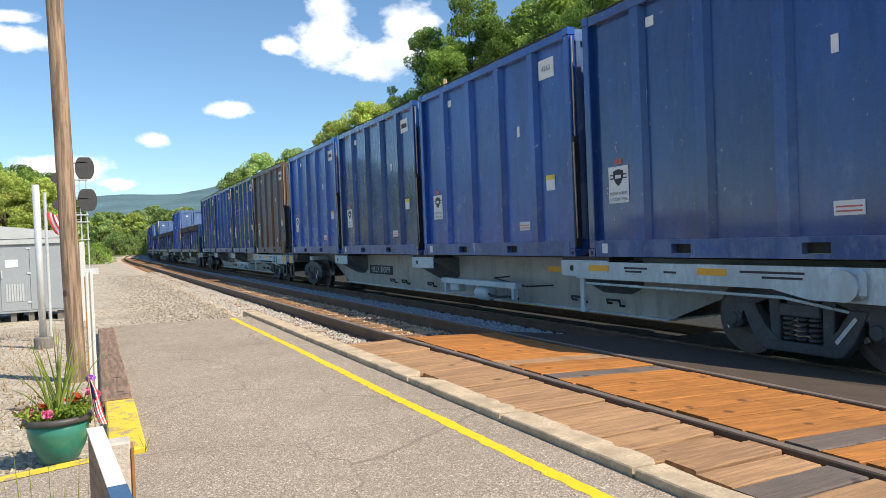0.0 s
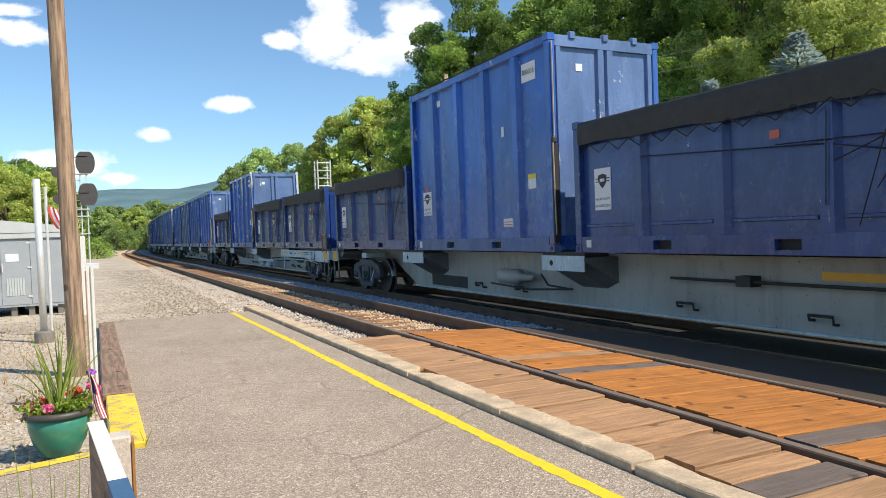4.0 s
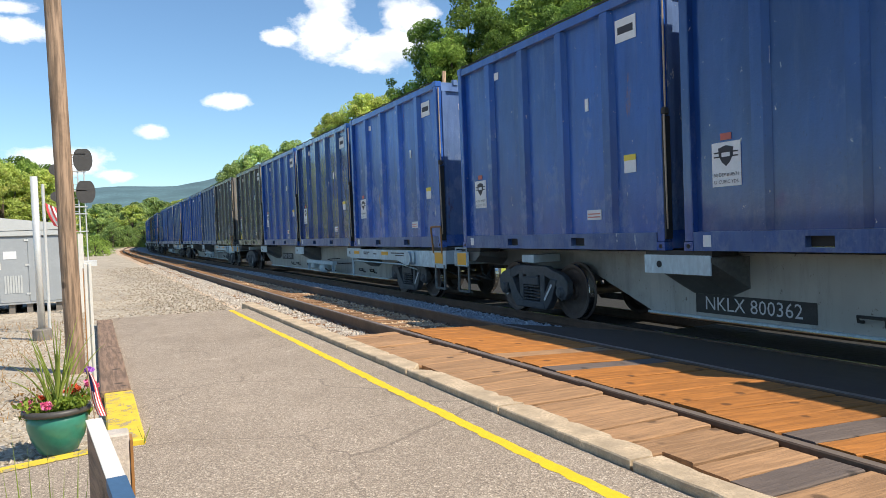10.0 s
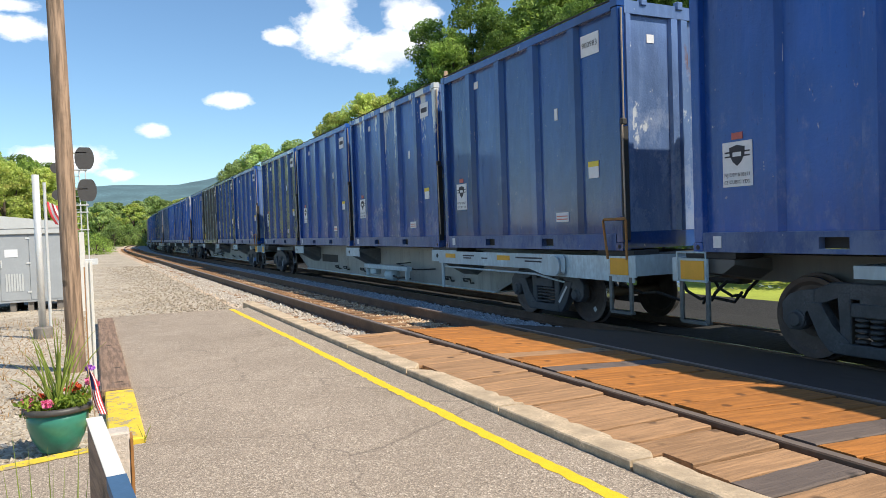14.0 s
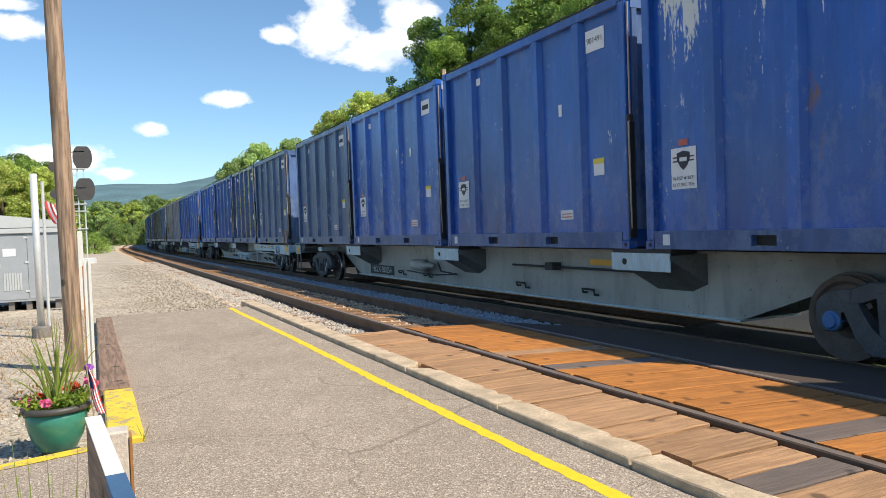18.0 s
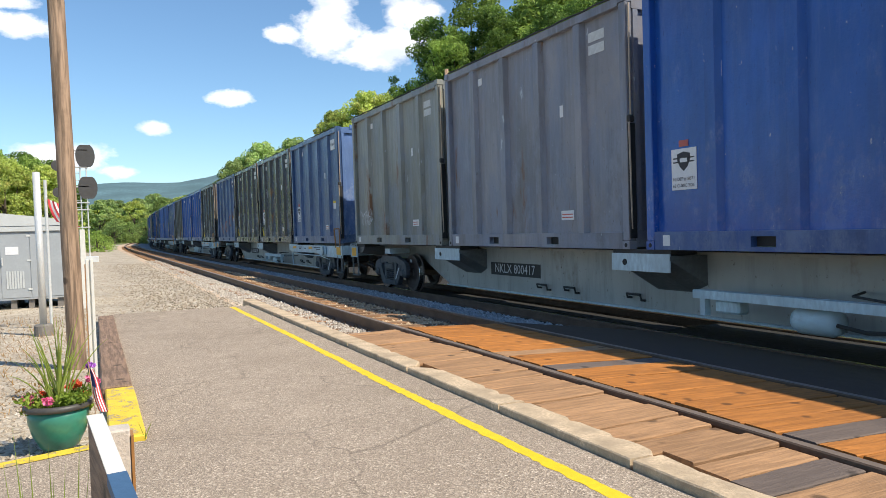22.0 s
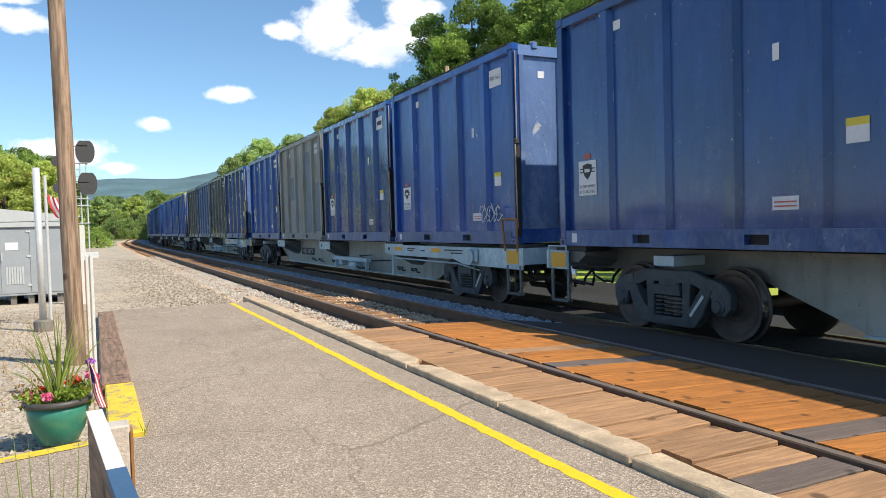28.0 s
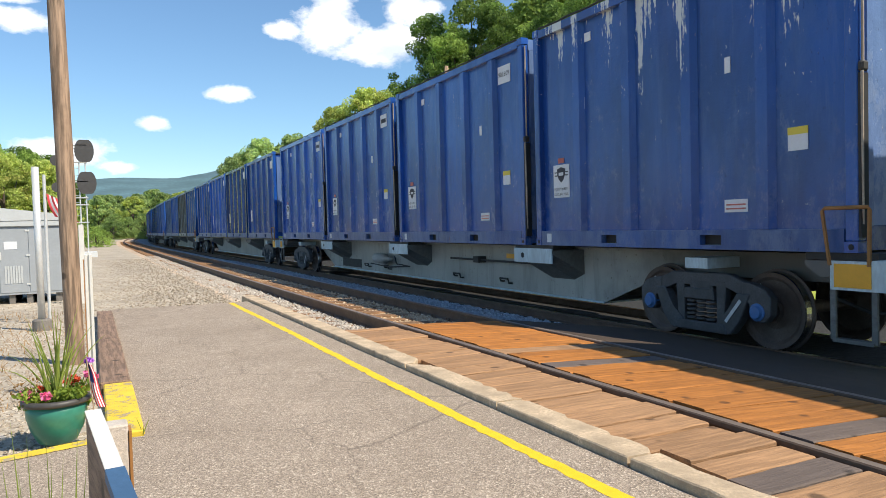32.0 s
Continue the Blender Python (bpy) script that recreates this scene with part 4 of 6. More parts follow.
def container(name, height, label, category, low=False, fine=True):
    """Waste container: framed body with ribs, rails, posts, doors and labels. Local -y end faces the way it travels."""
    c = thing(name, label, category, "containers on the train")
    h2 = LEN / 2
    P = BLUES[0]
    # walls set in from the frame
    bm = B()
    box(bm, -SIDE + 0.10, SIDE - 0.10, -h2 + 0.11, h2 - 0.05, 0.10, height - 0.12)
    skin(part("body", bm, P, c))
    if low:
        bm = B()
        n = 12
        rows = []
        rnd = random.Random(4)
        for i in range(n + 1):
            y = -h2 + 0.17 + (LEN - 0.34) * i / n
            sag = rnd.uniform(-0.015, 0.015)
            drop = height - 0.42 + rnd.uniform(-0.02, 0.02) + 0.10 * i / n
            rows.append([bm.verts.new(p) for p in ((-SIDE - 0.035, y, drop), (-SIDE - 0.045, y, height - 0.1), (-SIDE - 0.03, y, height + 0.03), (-0.4, y, height + 0.10 + sag), (0.4, y, height + 0.10 + sag), (SIDE + 0.03, y, height + 0.03), (SIDE + 0.045, y, height - 0.1), (SIDE + 0.035, y, drop))])
        for a, b in zip(rows, rows[1:]):
            for i in range(7):
                bm.faces.new((a[i], a[i + 1], b[i + 1], b[i]))
        for r in (rows[0], rows[-1]):
            bm.faces.new(r)
        part("tarpaulin", bm, TARP, c, "dark mesh tarpaulin pulled over the open top", True)
        # lashing cords zigzag under the tarpaulin
        bm = B()
        k = 24
        for i in range(k):
            y0, y1 = -h2 + 0.25 + (LEN - 0.5) * i / k, -h2 + 0.25 + (LEN - 0.5) * (i + 1) / k
            a, b = (height - 0.36, height - 0.50) if i % 2 else (height - 0.50, height - 0.36)
            rod(bm, (-SIDE - 0.035, y0, a), (-SIDE - 0.035, y1, b), 0.009, n=4)
        for y0, z0, y1, z1 in ((-2.85, 1.45, -1.62, 1.02), (-2.85, 0.95, -1.62, 1.2), (-2.3, 1.6, -1.9, 0.32), (-2.85, 1.22, -0.9, 1.28), (-1.55, 1.6, -1.52, 0.55), (-2.7, 1.6, -2.1, 0.7), (-1.5, 1.22, 1.4, 1.40)):
            rod(bm, (-SIDE - 0.012, y0, z0), (-SIDE - 0.012, y1, z1), 0.008, n=4)
        part("lashing_cord", bm, BLACK, c)
    else:
        bm = B()
        box(bm, -SIDE + 0.04, SIDE - 0.04, -h2 + 0.05, h2 - 0.05, height - 0.10, height - 0.03)
        part("roof_cover", bm, TARP, c)
        bm = B()
        if fine:
            tube(bm, [(-SIDE + 0.02, -h2 + 0.15 + i * (LEN - 0.3) / 20, height + 0.004 + 0.009 * (i * 7 % 3)) for i in range(21)], 0.016, 5)
            part("cover_hem", bm, TARP, c)
    # rails; the lower one is open at the fork pockets
    for sx in (-1, 1):
        bm = B()
        x0, x1 = sorted((sx * (SIDE - 0.11), sx * SIDE))
        slotted(bm, x0, x1, (-h2 + 0.16, -1.20, -0.84, 0.84, 1.20, h2 - 0.16), (0.0, 0.055, 0.185, 0.25), ((1, 1), (3, 1)))
        skin(part("bottom_rail", bm, P, c))
        bm = box(B(), x0, x1, -h2 + 0.16, h2 - 0.16, height - 0.15, height - 0.02)
        skin(part("top_rail", bm, P, c))
    for y in (-1.02, 1.02) if fine else ():
        bm = box(B(), -SIDE + 0.095, SIDE - 0.095, y - 0.175, y + 0.175, 0.058, 0.182)
        part("fork_pocket", bm, BLACK, c)
    for sx in (-1, 1):
        for sy in (-1, 1):
            bm = B()
            x0, x1 = sorted((sx * (SIDE - 0.13), sx * (SIDE + 0.002)))
            y0, y1 = sorted((sy * (h2 - 0.15), sy * h2))
            box(bm, x0, x1, y0, y1, 0.12, height - (0.05 if low else 0.12))
            bevelled(bm, 0.012)
            for z in (0.0, height - (0.05 if low else 0.115)):
                box(bm, x0 - 0.006, x1 + 0.006, y0 - 0.004, y1 + 0.004, z, z + 0.118)
            post = skin(part("corner_post", bm, P, c))
            if sx > 0 or not fine:
                continue
            bm = B()
            for z in (0.06,):
                rod(bm, (sx * (SIDE + 0.004), sy * (h2 - 0.075), z), (sx * (SIDE + 0.012), sy * (h2 - 0.075), z), 0.032, n=10)
            part("lifting_hole", bm, BLACK, post)
    # hat-section ribs on the near side, and one mesh for those of the hidden side
    count = 3 if low else 4
    for i in range(count):
        y = -h2 + LEN * (i + 1) / (count + 1)
        bm = B()
        prism_y(bm, ((-SIDE + 0.104, y - 0.14), (-SIDE + 0.012, y - 0.085), (-SIDE + 0.012, y + 0.085), (-SIDE + 0.104, y + 0.14)), 0.252, height - 0.152)
        skin(part("rib", bm, P, c))
    if fine:
        bm = B()
        for i in range(count):
            y = -h2 + LEN * (i + 1) / (count + 1)
            prism_y(bm, ((SIDE - 0.104, y - 0.14), (SIDE - 0.012, y - 0.085), (SIDE - 0.012, y + 0.085), (SIDE - 0.104, y + 0.14)), 0.252, height - 0.152)
        skin(part("hidden_side_ribs", bm, P, c))
    # tailgate end: jambs, two ribbed leaves, lock rods and the pipe at the corner
    for sx in (-1, 1):
        x0, x1 = sorted((sx * 0.012, sx * (SIDE - 0.135)))
        bm = box(B(), x0, x1, -h2 + 0.055, -h2 + 0.105, 0.28, height - 0.22)
        for xr, w in (((x0 + 0.09, 0.09), (x1 - 0.07, 0.065)) if sx > 0 else ((x0 + 0.07, 0.065), (x1 - 0.09, 0.09))):
            prism_y(bm, ((xr - w, -h2 + 0.055), (xr - w * 0.7, -h2 + 0.0), (xr + w * 0.7, -h2 + 0.0), (xr + w, -h2 + 0.055)), 0.28, height - 0.22)
        skin(part("door_leaf", bm, P, c))
    if low:
        # a swage pressed along each bay, and the foot of the end
        for i in range(count + 1):
            y0 = -h2 + LEN * i / (count + 1) + (0.16 if i else 0.18)
            y1 = -h2 + LEN * (i + 1) / (count + 1) - (0.16 if i < count else 0.18)
            skin(part("swage", bevelled(box(B(), -SIDE + 0.075, -SIDE + 0.102, y0, y1, 0.40, 0.45), 0.008), P, c))
        skin(part("foot_beam", box(B(), -SIDE + 0.135, SIDE - 0.135, -h2 + 0.0, -h2 + 0.10, 0.02, 0.275), P, c))
    if fine and not low:
        bm = box(B(), -SIDE + 0.135, SIDE - 0.135, -h2 + 0.0, -h2 + 0.10, height - 0.215, height - 0.02)
        skin(part("head_beam", bm, P, c))
        bm = box(B(), -SIDE + 0.135, SIDE - 0.135, -h2 + 0.0, -h2 + 0.10, 0.02, 0.275)
        skin(part("foot_beam", bm, P, c))
        for x in (-0.72, 0.0, 0.66):
            bm = bevelled(box(B(), x - 0.06, x + 0.06, -h2 - 0.03, -h2 + 0.07, height - 0.08, height + 0.05), 0.012)
            skin(part("hinge_lug", bm, P, c))
        bm = B()
        zt = height - 0.15
        zm = height * 0.52
        tube(bm, ((-SIDE + 0.05, -h2 - 0.025, zt), (-SIDE + 0.05, -h2 - 0.025, zm), (-SIDE + 0.0, -h2 - 0.05, zm - 0.1), (-SIDE + 0.03, -h2 - 0.03, 0.3)), 0.015, 6)
        part("hinge_pipe", bm, PIPE_TAN, c, "hinge pipe painted the tan of its sunlit length")
        bm = bevelled(box(B(), -SIDE - 0.02, -SIDE + 0.09, -h2 - 0.07, -h2 - 0.005, zm - 0.09, zm + 0.02), 0.02)
        part("latch", bm, UNDER, c)
        # black seal strip, lower half only, added to darken the gap
        bm = box(B(), -SIDE - 0.001, -SIDE + 0.12, -h2 - 0.035, -h2 - 0.005, 0.16, height * 0.52 - 0.1)
        part("door_gasket", bm, BLACK, c, "black door seal strip, added to darken the gap")
    # labels on the near side: y from the trailing end, size, colour
    def sticker(nm, y, z, w, h, mat, lab="", x=-SIDE + 0.094):
        bm = box(B(), x - 0.004, x + 0.004, y - w / 2, y + w / 2, z - h / 2, z + h / 2)
        return part(nm, bm, mat, c, lab)
    if not fine:
        sticker("placard", h2 - 0.66, 1.10, 0.46, 0.56, WHITE)
        sticker("number_plate", -h2 + 0.80, height - 0.50, 0.46, 0.34, WHITE)
    elif low:
        b = sticker("placard", h2 - 0.62, 1.0, 0.40, 0.66, WHITE, "white placard with a shield and permit lines")
        placard_print(b, h2 - 0.62, 1.0, 0.40, 0.66)
        sticker("red_label", -0.80, height - 0.64, 0.14, 0.10, RED)
        sticker("white_tag", h2 - 0.35, 0.14, 0.12, 0.12, WHITE, x=-SIDE - 0.003)
    else:
        b = sticker("placard", h2 - 0.66, 1.10, 0.46, 0.56, WHITE, "white placard with a shield and permit lines")
        placard_print(b, h2 - 0.66, 1.10, 0.46, 0.56)
        sticker("red_label", h2 - 0.66, 1.45, 0.17, 0.085, RED)
        sticker("number_plate", -h2 + 0.80, height - 0.50, 0.46, 0.34, WHITE, "white panel with the container's number")
        sticker("safety_label", -h2 + 0.78, 1.28, 0.26, 0.26, WHITE, "white and yellow safety label")
        sticker("safety_label_top", -h2 + 0.78, 1.375, 0.262, 0.085, YELLOW_LABEL, x=-SIDE + 0.091)
        sticker("warning_label", -1.36, 0.55, 0.36, 0.16, WHITE, "white label with red lines")
        for k in range(2):
            sticker("label_line", -1.36, 0.515 + 0.05 * k, 0.30, 0.018, RED, x=-SIDE + 0.088)
        sticker("small_tag", h2 - 1.30, 2.32, 0.09, 0.20, WHITE)
        sticker("small_tag", -1.25, 2.32, 0.09, 0.20, WHITE)
        sticker("small_tag", h2 - 1.45, height - 0.42, 0.16, 0.14, WHITE)
        sticker("small_tag", -0.6, height - 0.36, 0.14, 0.14, YELLOW_LABEL)
        sticker("white_tag", h2 - 0.40, 0.13, 0.13, 0.15, WHITE, x=-SIDE - 0.003)
        # labels on the door
        for x, z, w, h, m in ((0.55, 2.05, 0.26, 0.12, WHITE), (0.55, 1.93, 0.12, 0.12, WHITE), (0.55, 0.80, 0.34, 0.11, YELLOW_LABEL), (0.55, 0.66, 0.34, 0.16, WHITE), (-0.55, height - 0.55, 0.14, 0.13, WHITE)):
            bm = box(B(), x - w / 2, x + w / 2, -h2 + 0.047, -h2 + 0.054, z - h / 2, z + h / 2)
            part("door_label", bm, m, c)
    return c


def prism_y(bm, outline, z0, z1):
    """A post with an outline in x, y."""
    a = [bm.verts.new((x, y, z0)) for x, y in outline]
    b = [bm.verts.new((x, y, z1)) for x, y in outline]
    n = len(outline)
    bm.faces.new(a)
    bm.faces.new(b[::-1])
    for i in range(n):
        j = (i + 1) % n
        bm.faces.new((a[i], b[i], b[j], a[j]))
    return bm


def placard_print(parent, y, z, w, h):
    """A plain shield with a cross bar, and two lines of lettering."""
    x = -SIDE + 0.086
    bm = B()
    s = w * 0.26
    zc = z + h * 0.20
    out = [(y - s, zc + s * 0.8), (y, zc + s * 1.05), (y + s, zc + s * 0.8), (y + s * 0.95, zc), (y + s * 0.55, zc - s * 0.7), (y, zc - s * 1.15), (y - s * 0.55, zc - s * 0.7), (y - s * 0.95, zc)]
    prism(bm, out, x, x + 0.003)
    for k in (0, 1):
        box(bm, x, x + 0.003, y - w * 0.42, y + w * 0.42, zc + s * (0.25 - 0.45 * k), zc + s * (0.40 - 0.45 * k))
    part("shield", bm, INK, parent)
    bm = box(B(), x - 0.003, x, y - s * 0.55, y + s * 0.55, zc - s * 0.15, zc + s * 0.3)
    part("shield_field", bm, WHITE, parent)
    for text, dz in (("NJ DEP #18571", -0.24), ("62 CUBIC YDS.", -0.40)):
        piece("lettering", letters(text, w * 0.138, INK), parent, pose(x - 0.001, y, z + h * dz))


def wheel_meshes():
    prof = [(0.10, -0.085), (0.13, -0.085), (0.14, -0.03), (0.22, -0.015), (0.36, -0.03), (0.40, -0.055), (0.452, -0.062), (0.457, -0.05), (0.462, 0.045), (0.487, 0.055), (0.490, 0.072), (0.47, 0.085), (0.42, 0.08), (0.39, 0.05), (0.36, 0.0), (0.22, 0.018), (0.14, 0.04), (0.10, 0.06)]
    me = to_mesh("wheel", lathe(B(), prof, 40, "X"), WHEEL, False)
    me.materials.append(TREAD)
    n = 40
    for i, p in enumerate(me.polygons):
        if i // n in (6, 7):
            p.material_index = 1
    axle = to_mesh("axle", lathe(B(), [(0.07, -1.06), (0.085, -0.7), (0.085, 0.7), (0.07, 1.06)], 16, "X"), WHEEL)
    chalk = to_mesh("chalk_mark", box(B(), -0.094, -0.088, -0.03, 0.03, 0.27, 0.34), STENCIL)
    return me, axle, chalk


def side_frame_mesh():
    """Cast bogie side frame, in the y, z plane round the bolster, 0.11 m thick."""
    bm = B()
    t0, t1 = -0.055, 0.055
    prism(bm, [(-0.78, 0.60), (-0.70, 0.79), (-0.47, 0.88), (0.47, 0.88), (0.70, 0.79), (0.78, 0.60), (0.58, 0.65), (0.42, 0.73), (-0.42, 0.73), (-0.58, 0.65)], t0, t1)
    for s in (-1, 1):
        prism(bm, [(s * 0.67, 0.80), (s * 0.67, 0.58), (s * 0.79, 0.56), (s * 0.785, 0.40), (s * 0.85, 0.34), (s * 0.99, 0.34), (s * 1.07, 0.43), (s * 1.08, 0.63), (s * 0.98, 0.73), (s * 0.82, 0.78)], t0 - 0.012, t1)
        prism(bm, [(s * 0.80, 0.66), (s * 0.60, 0.66), (s * 0.46, 0.42), (s * 0.27, 0.27), (s * 0.32, 0.14), (s * 0.50, 0.15), (s * 0.63, 0.30)], t0 - 0.026, t1)
        prism(bm, [(s * 0.42, 0.785), (s * 0.265, 0.785), (s * 0.265, 0.20), (s * 0.38, 0.20)], t0 - 0.004, t1)
    prism(bm, [(-0.46, 0.14), (0.46, 0.14), (0.41, 0.26), (-0.41, 0.26)], t0 - 0.040, t1 + 0.02)
    prism(bm, [(-0.255, 0.54), (0.255, 0.54), (0.24, 0.68), (-0.24, 0.68)], t0 - 0.035, t1 + 0.03)
    bevelled(bm, 0.012)
    return to_mesh("side_frame", bm, TRUCK)


def spring_mesh():
    bm = B()
    for k in range(5):
        lathe(bm, [(0.045, 0.275 + k * 0.055), (0.072, 0.285 + k * 0.055), (0.072, 0.305 + k * 0.055), (0.045, 0.315 + k * 0.055)], 12)
    return to_mesh("spring", bm, TRUCK)


WHEEL_ME, AXLE_ME, CHALK_ME = wheel_meshes()
FRAME_ME, SPRING_ME = side_frame_mesh(), spring_mesh()
CAP_ME = to_mesh("bearing_cap", lathe(B(), [(0.02, -0.075), (0.07, -0.07), (0.085, -0.04), (0.105, -0.03), (0.105, 0.06)], 16, "X"), TRUCK)
CAP_BLUE_ME = to_mesh("bearing_cap", lathe(B(), [(0.02, -0.075), (0.07, -0.07), (0.085, -0.04), (0.105, -0.03), (0.105, 0.06)], 16, "X"), HUB_BLUE)
FRAME_BAR_ME = to_mesh("frame_stencil", box(B(), -0.002, 0.002, -0.19, 0.19, -0.022, 0.022), STENCIL)
BOLSTER_ME = to_mesh("bolster", bevelled(box(B(), -1.06, 1.06, -0.2, 0.2, 0.56, 0.84), 0.03), TRUCK)
# heavy bogie: all of it a little over the common pattern's size
BOGIE = 1.06
for me in (WHEEL_ME, CHALK_ME, FRAME_ME, SPRING_ME, CAP_ME, CAP_BLUE_ME):
    me.transform(Matrix.Scale(BOGIE, 4))
TRUCK_Y, AXLE_Y, TYRE = 10.32, 0.89 * BOGIE, 0.457 * BOGIE


def bogie(car, y, blue):
    b = piece("bogie", BOLSTER_ME, car, pose(0, y, 0))
    for sx in (-1, 1):
        f = piece("side_frame", FRAME_ME, b, pose(sx * 1.0, 0, 0))
        if sx > 0:
            continue
        for dy in (-0.17, 0.0, 0.17):
            piece("spring", SPRING_ME, b, pose(sx * 1.02, dy, 0))
        piece("frame_stencil", FRAME_BAR_ME, b, pose(sx * 1.094, -0.585, 0.465, 129.5))
        for dy in (-AXLE_Y, AXLE_Y):
            piece("bearing_cap", CAP_BLUE_ME if blue else CAP_ME, b, pose(sx * 1.05, dy, TYRE, 0, 0, 0 if sx < 0 else 180))
    return b


def flat_car(brake_side, fine=True):
    """Spine flat car for four containers. Local -y end leads. brake_side: the side sill with the hand brake faces -x."""
    c = thing("flat_car", "grey spine flat car with orange reflectors carrying four waste containers", "rail car", "cars of the train")
    # spine: deep fish-belly box
    for sx in (-1, 1):
        bm = B()
        out = [(-13.0, 1.16), (13.0, 1.16), (13.0, 0.86), (9.2, 0.84), (7.7, 0.28), (-7.7, 0.28), (-9.2, 0.84), (-13.0, 0.86)]
        prism(bm, out, sx * 0.52 - 0.012, sx * 0.52 + 0.012)
        part("spine_web", bm, FRAME_GREY, c)
    bm = B()
    box(bm, -0.62, 0.62, -13.0, 13.0, 1.16, 1.20)
    part("spine_top", bm, FRAME_GREY, c)
    # flange in pale sill paint, which stands in for its lit lower edge
    bm = box(B(), -0.60, 0.60, -7.7, 7.7, 0.25, 0.28)
    part("spine_flange", bm, SILL, c)
    # arms that carry the container corners
    for k in range(5):
        y = -HALF + (LEN + GAP) * k - GAP / 2
        y = max(-12.45, min(12.45, y))
        for sx in (-1, 1):
            bm = B()
            w = 0.62 if 0 < k < 4 else 0.42
            v = []
            for x, z0, hw in ((0.53, 0.60 if 0 < k < 4 else 0.88, w * (1.05 if 0 < k < 4 else 1.0)), (1.20, 0.98, w)):
                v.append([bm.verts.new((sx * x, y + a, z)) for a, z in ((-hw, 1.16), (hw, 1.16), (hw, z0 + 0.12), (hw * 0.55, z0), (-hw * 0.55, z0), (-hw, z0 + 0.12))])
            n = 6
            for i in range(n):
                j = (i + 1) % n
                bm.faces.new((v[0][i], v[0][j], v[1][j], v[1][i]))
            bm.faces.new(v[0])
            bm.faces.new(v[1])
            arm = part("container_arm", bm, ARM if 0 < k < 4 else FRAME_GREY, c)
            if sx > 0 or not fine:
                continue
            if 0 < k < 4:
                bm = box(B(), sx * 1.20 - 0.01, sx * 1.20 + 0.012, y - w, y + w, 0.93, 1.19)
                plate = part("arm_plate", bm, SILL, arm)
                bm = rod(B(), (sx * 1.205, y + 0.32, 1.06), (sx * 1.216, y + 0.32, 1.06), 0.05, n=10)
                part("plate_hole", bm, BLACK, plate)
            bm = box(B(), *sorted((sx * 0.7, sx * 1.18)), y - w, y + w, 1.17, DECK - 0.003)
            part("container_seat", bm, UNDER, arm)
    for y in (-TRUCK_Y, TRUCK_Y):
        bm = box(B(), -1.12, 1.12, y - 0.2, y + 0.2, 0.99, 1.13)
        part("body_bolster", bm, SILL, c)
        bogie(c, y, blue=y < 0 and not brake_side)
    # ends: sill, coupler, hoses, corner plates, steps and grab irons
    for sy in (-1, 1):
        bm = box(B(), -1.28, 1.28, *sorted((sy * 12.86, sy * 13.02)), 0.88, 1.18)
        part("end_sill", bm, SILL, c)
        bm = box(B(), -0.13, 0.13, *sorted((sy * 12.9, sy * 13.42)), 0.74, 0.95)
        bevelled(bm, 0.03)
        part("coupler", bm, UNDER, c)
        for x in (-0.35, 0.3) if fine else ():
            bm = B()
            tube(bm, [(x, sy * 12.95, 0.80), (x - 0.05, sy * 13.12, 0.62), (x + 0.05, sy * 13.28, 0.50), (x + 0.02, sy * 13.42, 0.52)], 0.025, 6)
            part("air_hose", bm, BLACK, c)
        for x in (-0.9,) if fine else ():
            bm = B()
            tube(bm, [(x, sy * 12.2, 0.72), (x + 0.2, sy * 12.5, 0.56), (x + 0.1, sy * 12.9, 0.62), (x + 0.35, sy * 13.2, 0.48)], 0.022, 6)
            part("air_hose", bm, BLACK, c)
        for sx in (-1, 1):
            bm = box(B(), *sorted((sx * 1.26, sx * 1.285)), *sorted((sy * 12.40, sy * 13.02)), 0.86, 1.17)
            plate = part("corner_plate", bm, SILL, c)
            bm = box(B(), *sorted((sx * 1.285, sx * 1.295)), *sorted((sy * 12.45, sy * 12.86)), 0.89, 1.14)
            part("reflector", bm, ORANGE, plate, "orange reflective panel")
            if sx > 0 or not fine:
                continue
            bm = B()
            for y in (12.42, 12.88):
                box(bm, *sorted((sx * 1.24, sx * 1.27)), *sorted((sy * y - 0.03, sy * y + 0.03)), 0.32, 0.88)
            box(bm, *sorted((sx * 1.18, sx * 1.28)), *sorted((sy * 12.42, sy * 12.88)), 0.30, 0.34)
            part("step", bm, ARM, c)
    # grab frame at the leading corner
    bm = B()
    tube(bm, [(-1.29, -12.84, 1.12), (-1.31, -12.86, 1.70), (-1.31, -12.84, 1.73), (-1.31, -12.36, 1.73), (-1.31, -12.33, 1.70), (-1.29, -12.40, 1.12)], 0.022, 6)
    part("grab_frame", bm, RUST_ORANGE, c, "rusty yellow grab frame")
    bm = B()
    tube(bm, [(-1.31, 12.40, 0.86), (-1.31, 12.40, 1.25), (-1.31, 12.90, 1.25), (-1.31, 12.90, 0.86)], 0.016)
    part("grab_iron", bm, SILL, c)
    if not fine:
        return c
    if brake_side:
        out = [(-12.95, 1.17), (-6.30, 1.17), (-6.30, 0.90), (-10.1, 0.90), (-10.6, 0.80), (-12.95, 0.78)]
        bm = prism(B(), out, -1.262, -1.235)
        sill = part("side_sill", bm, SILL, c, "pale grey side sill with stencils")
        for y in (-6.9, -9.2):
            bm = box(B(), -1.269, -1.2625, y - 0.24, y + 0.24, 1.03, 1.12)
            part("reflector", bm, ORANGE, sill)
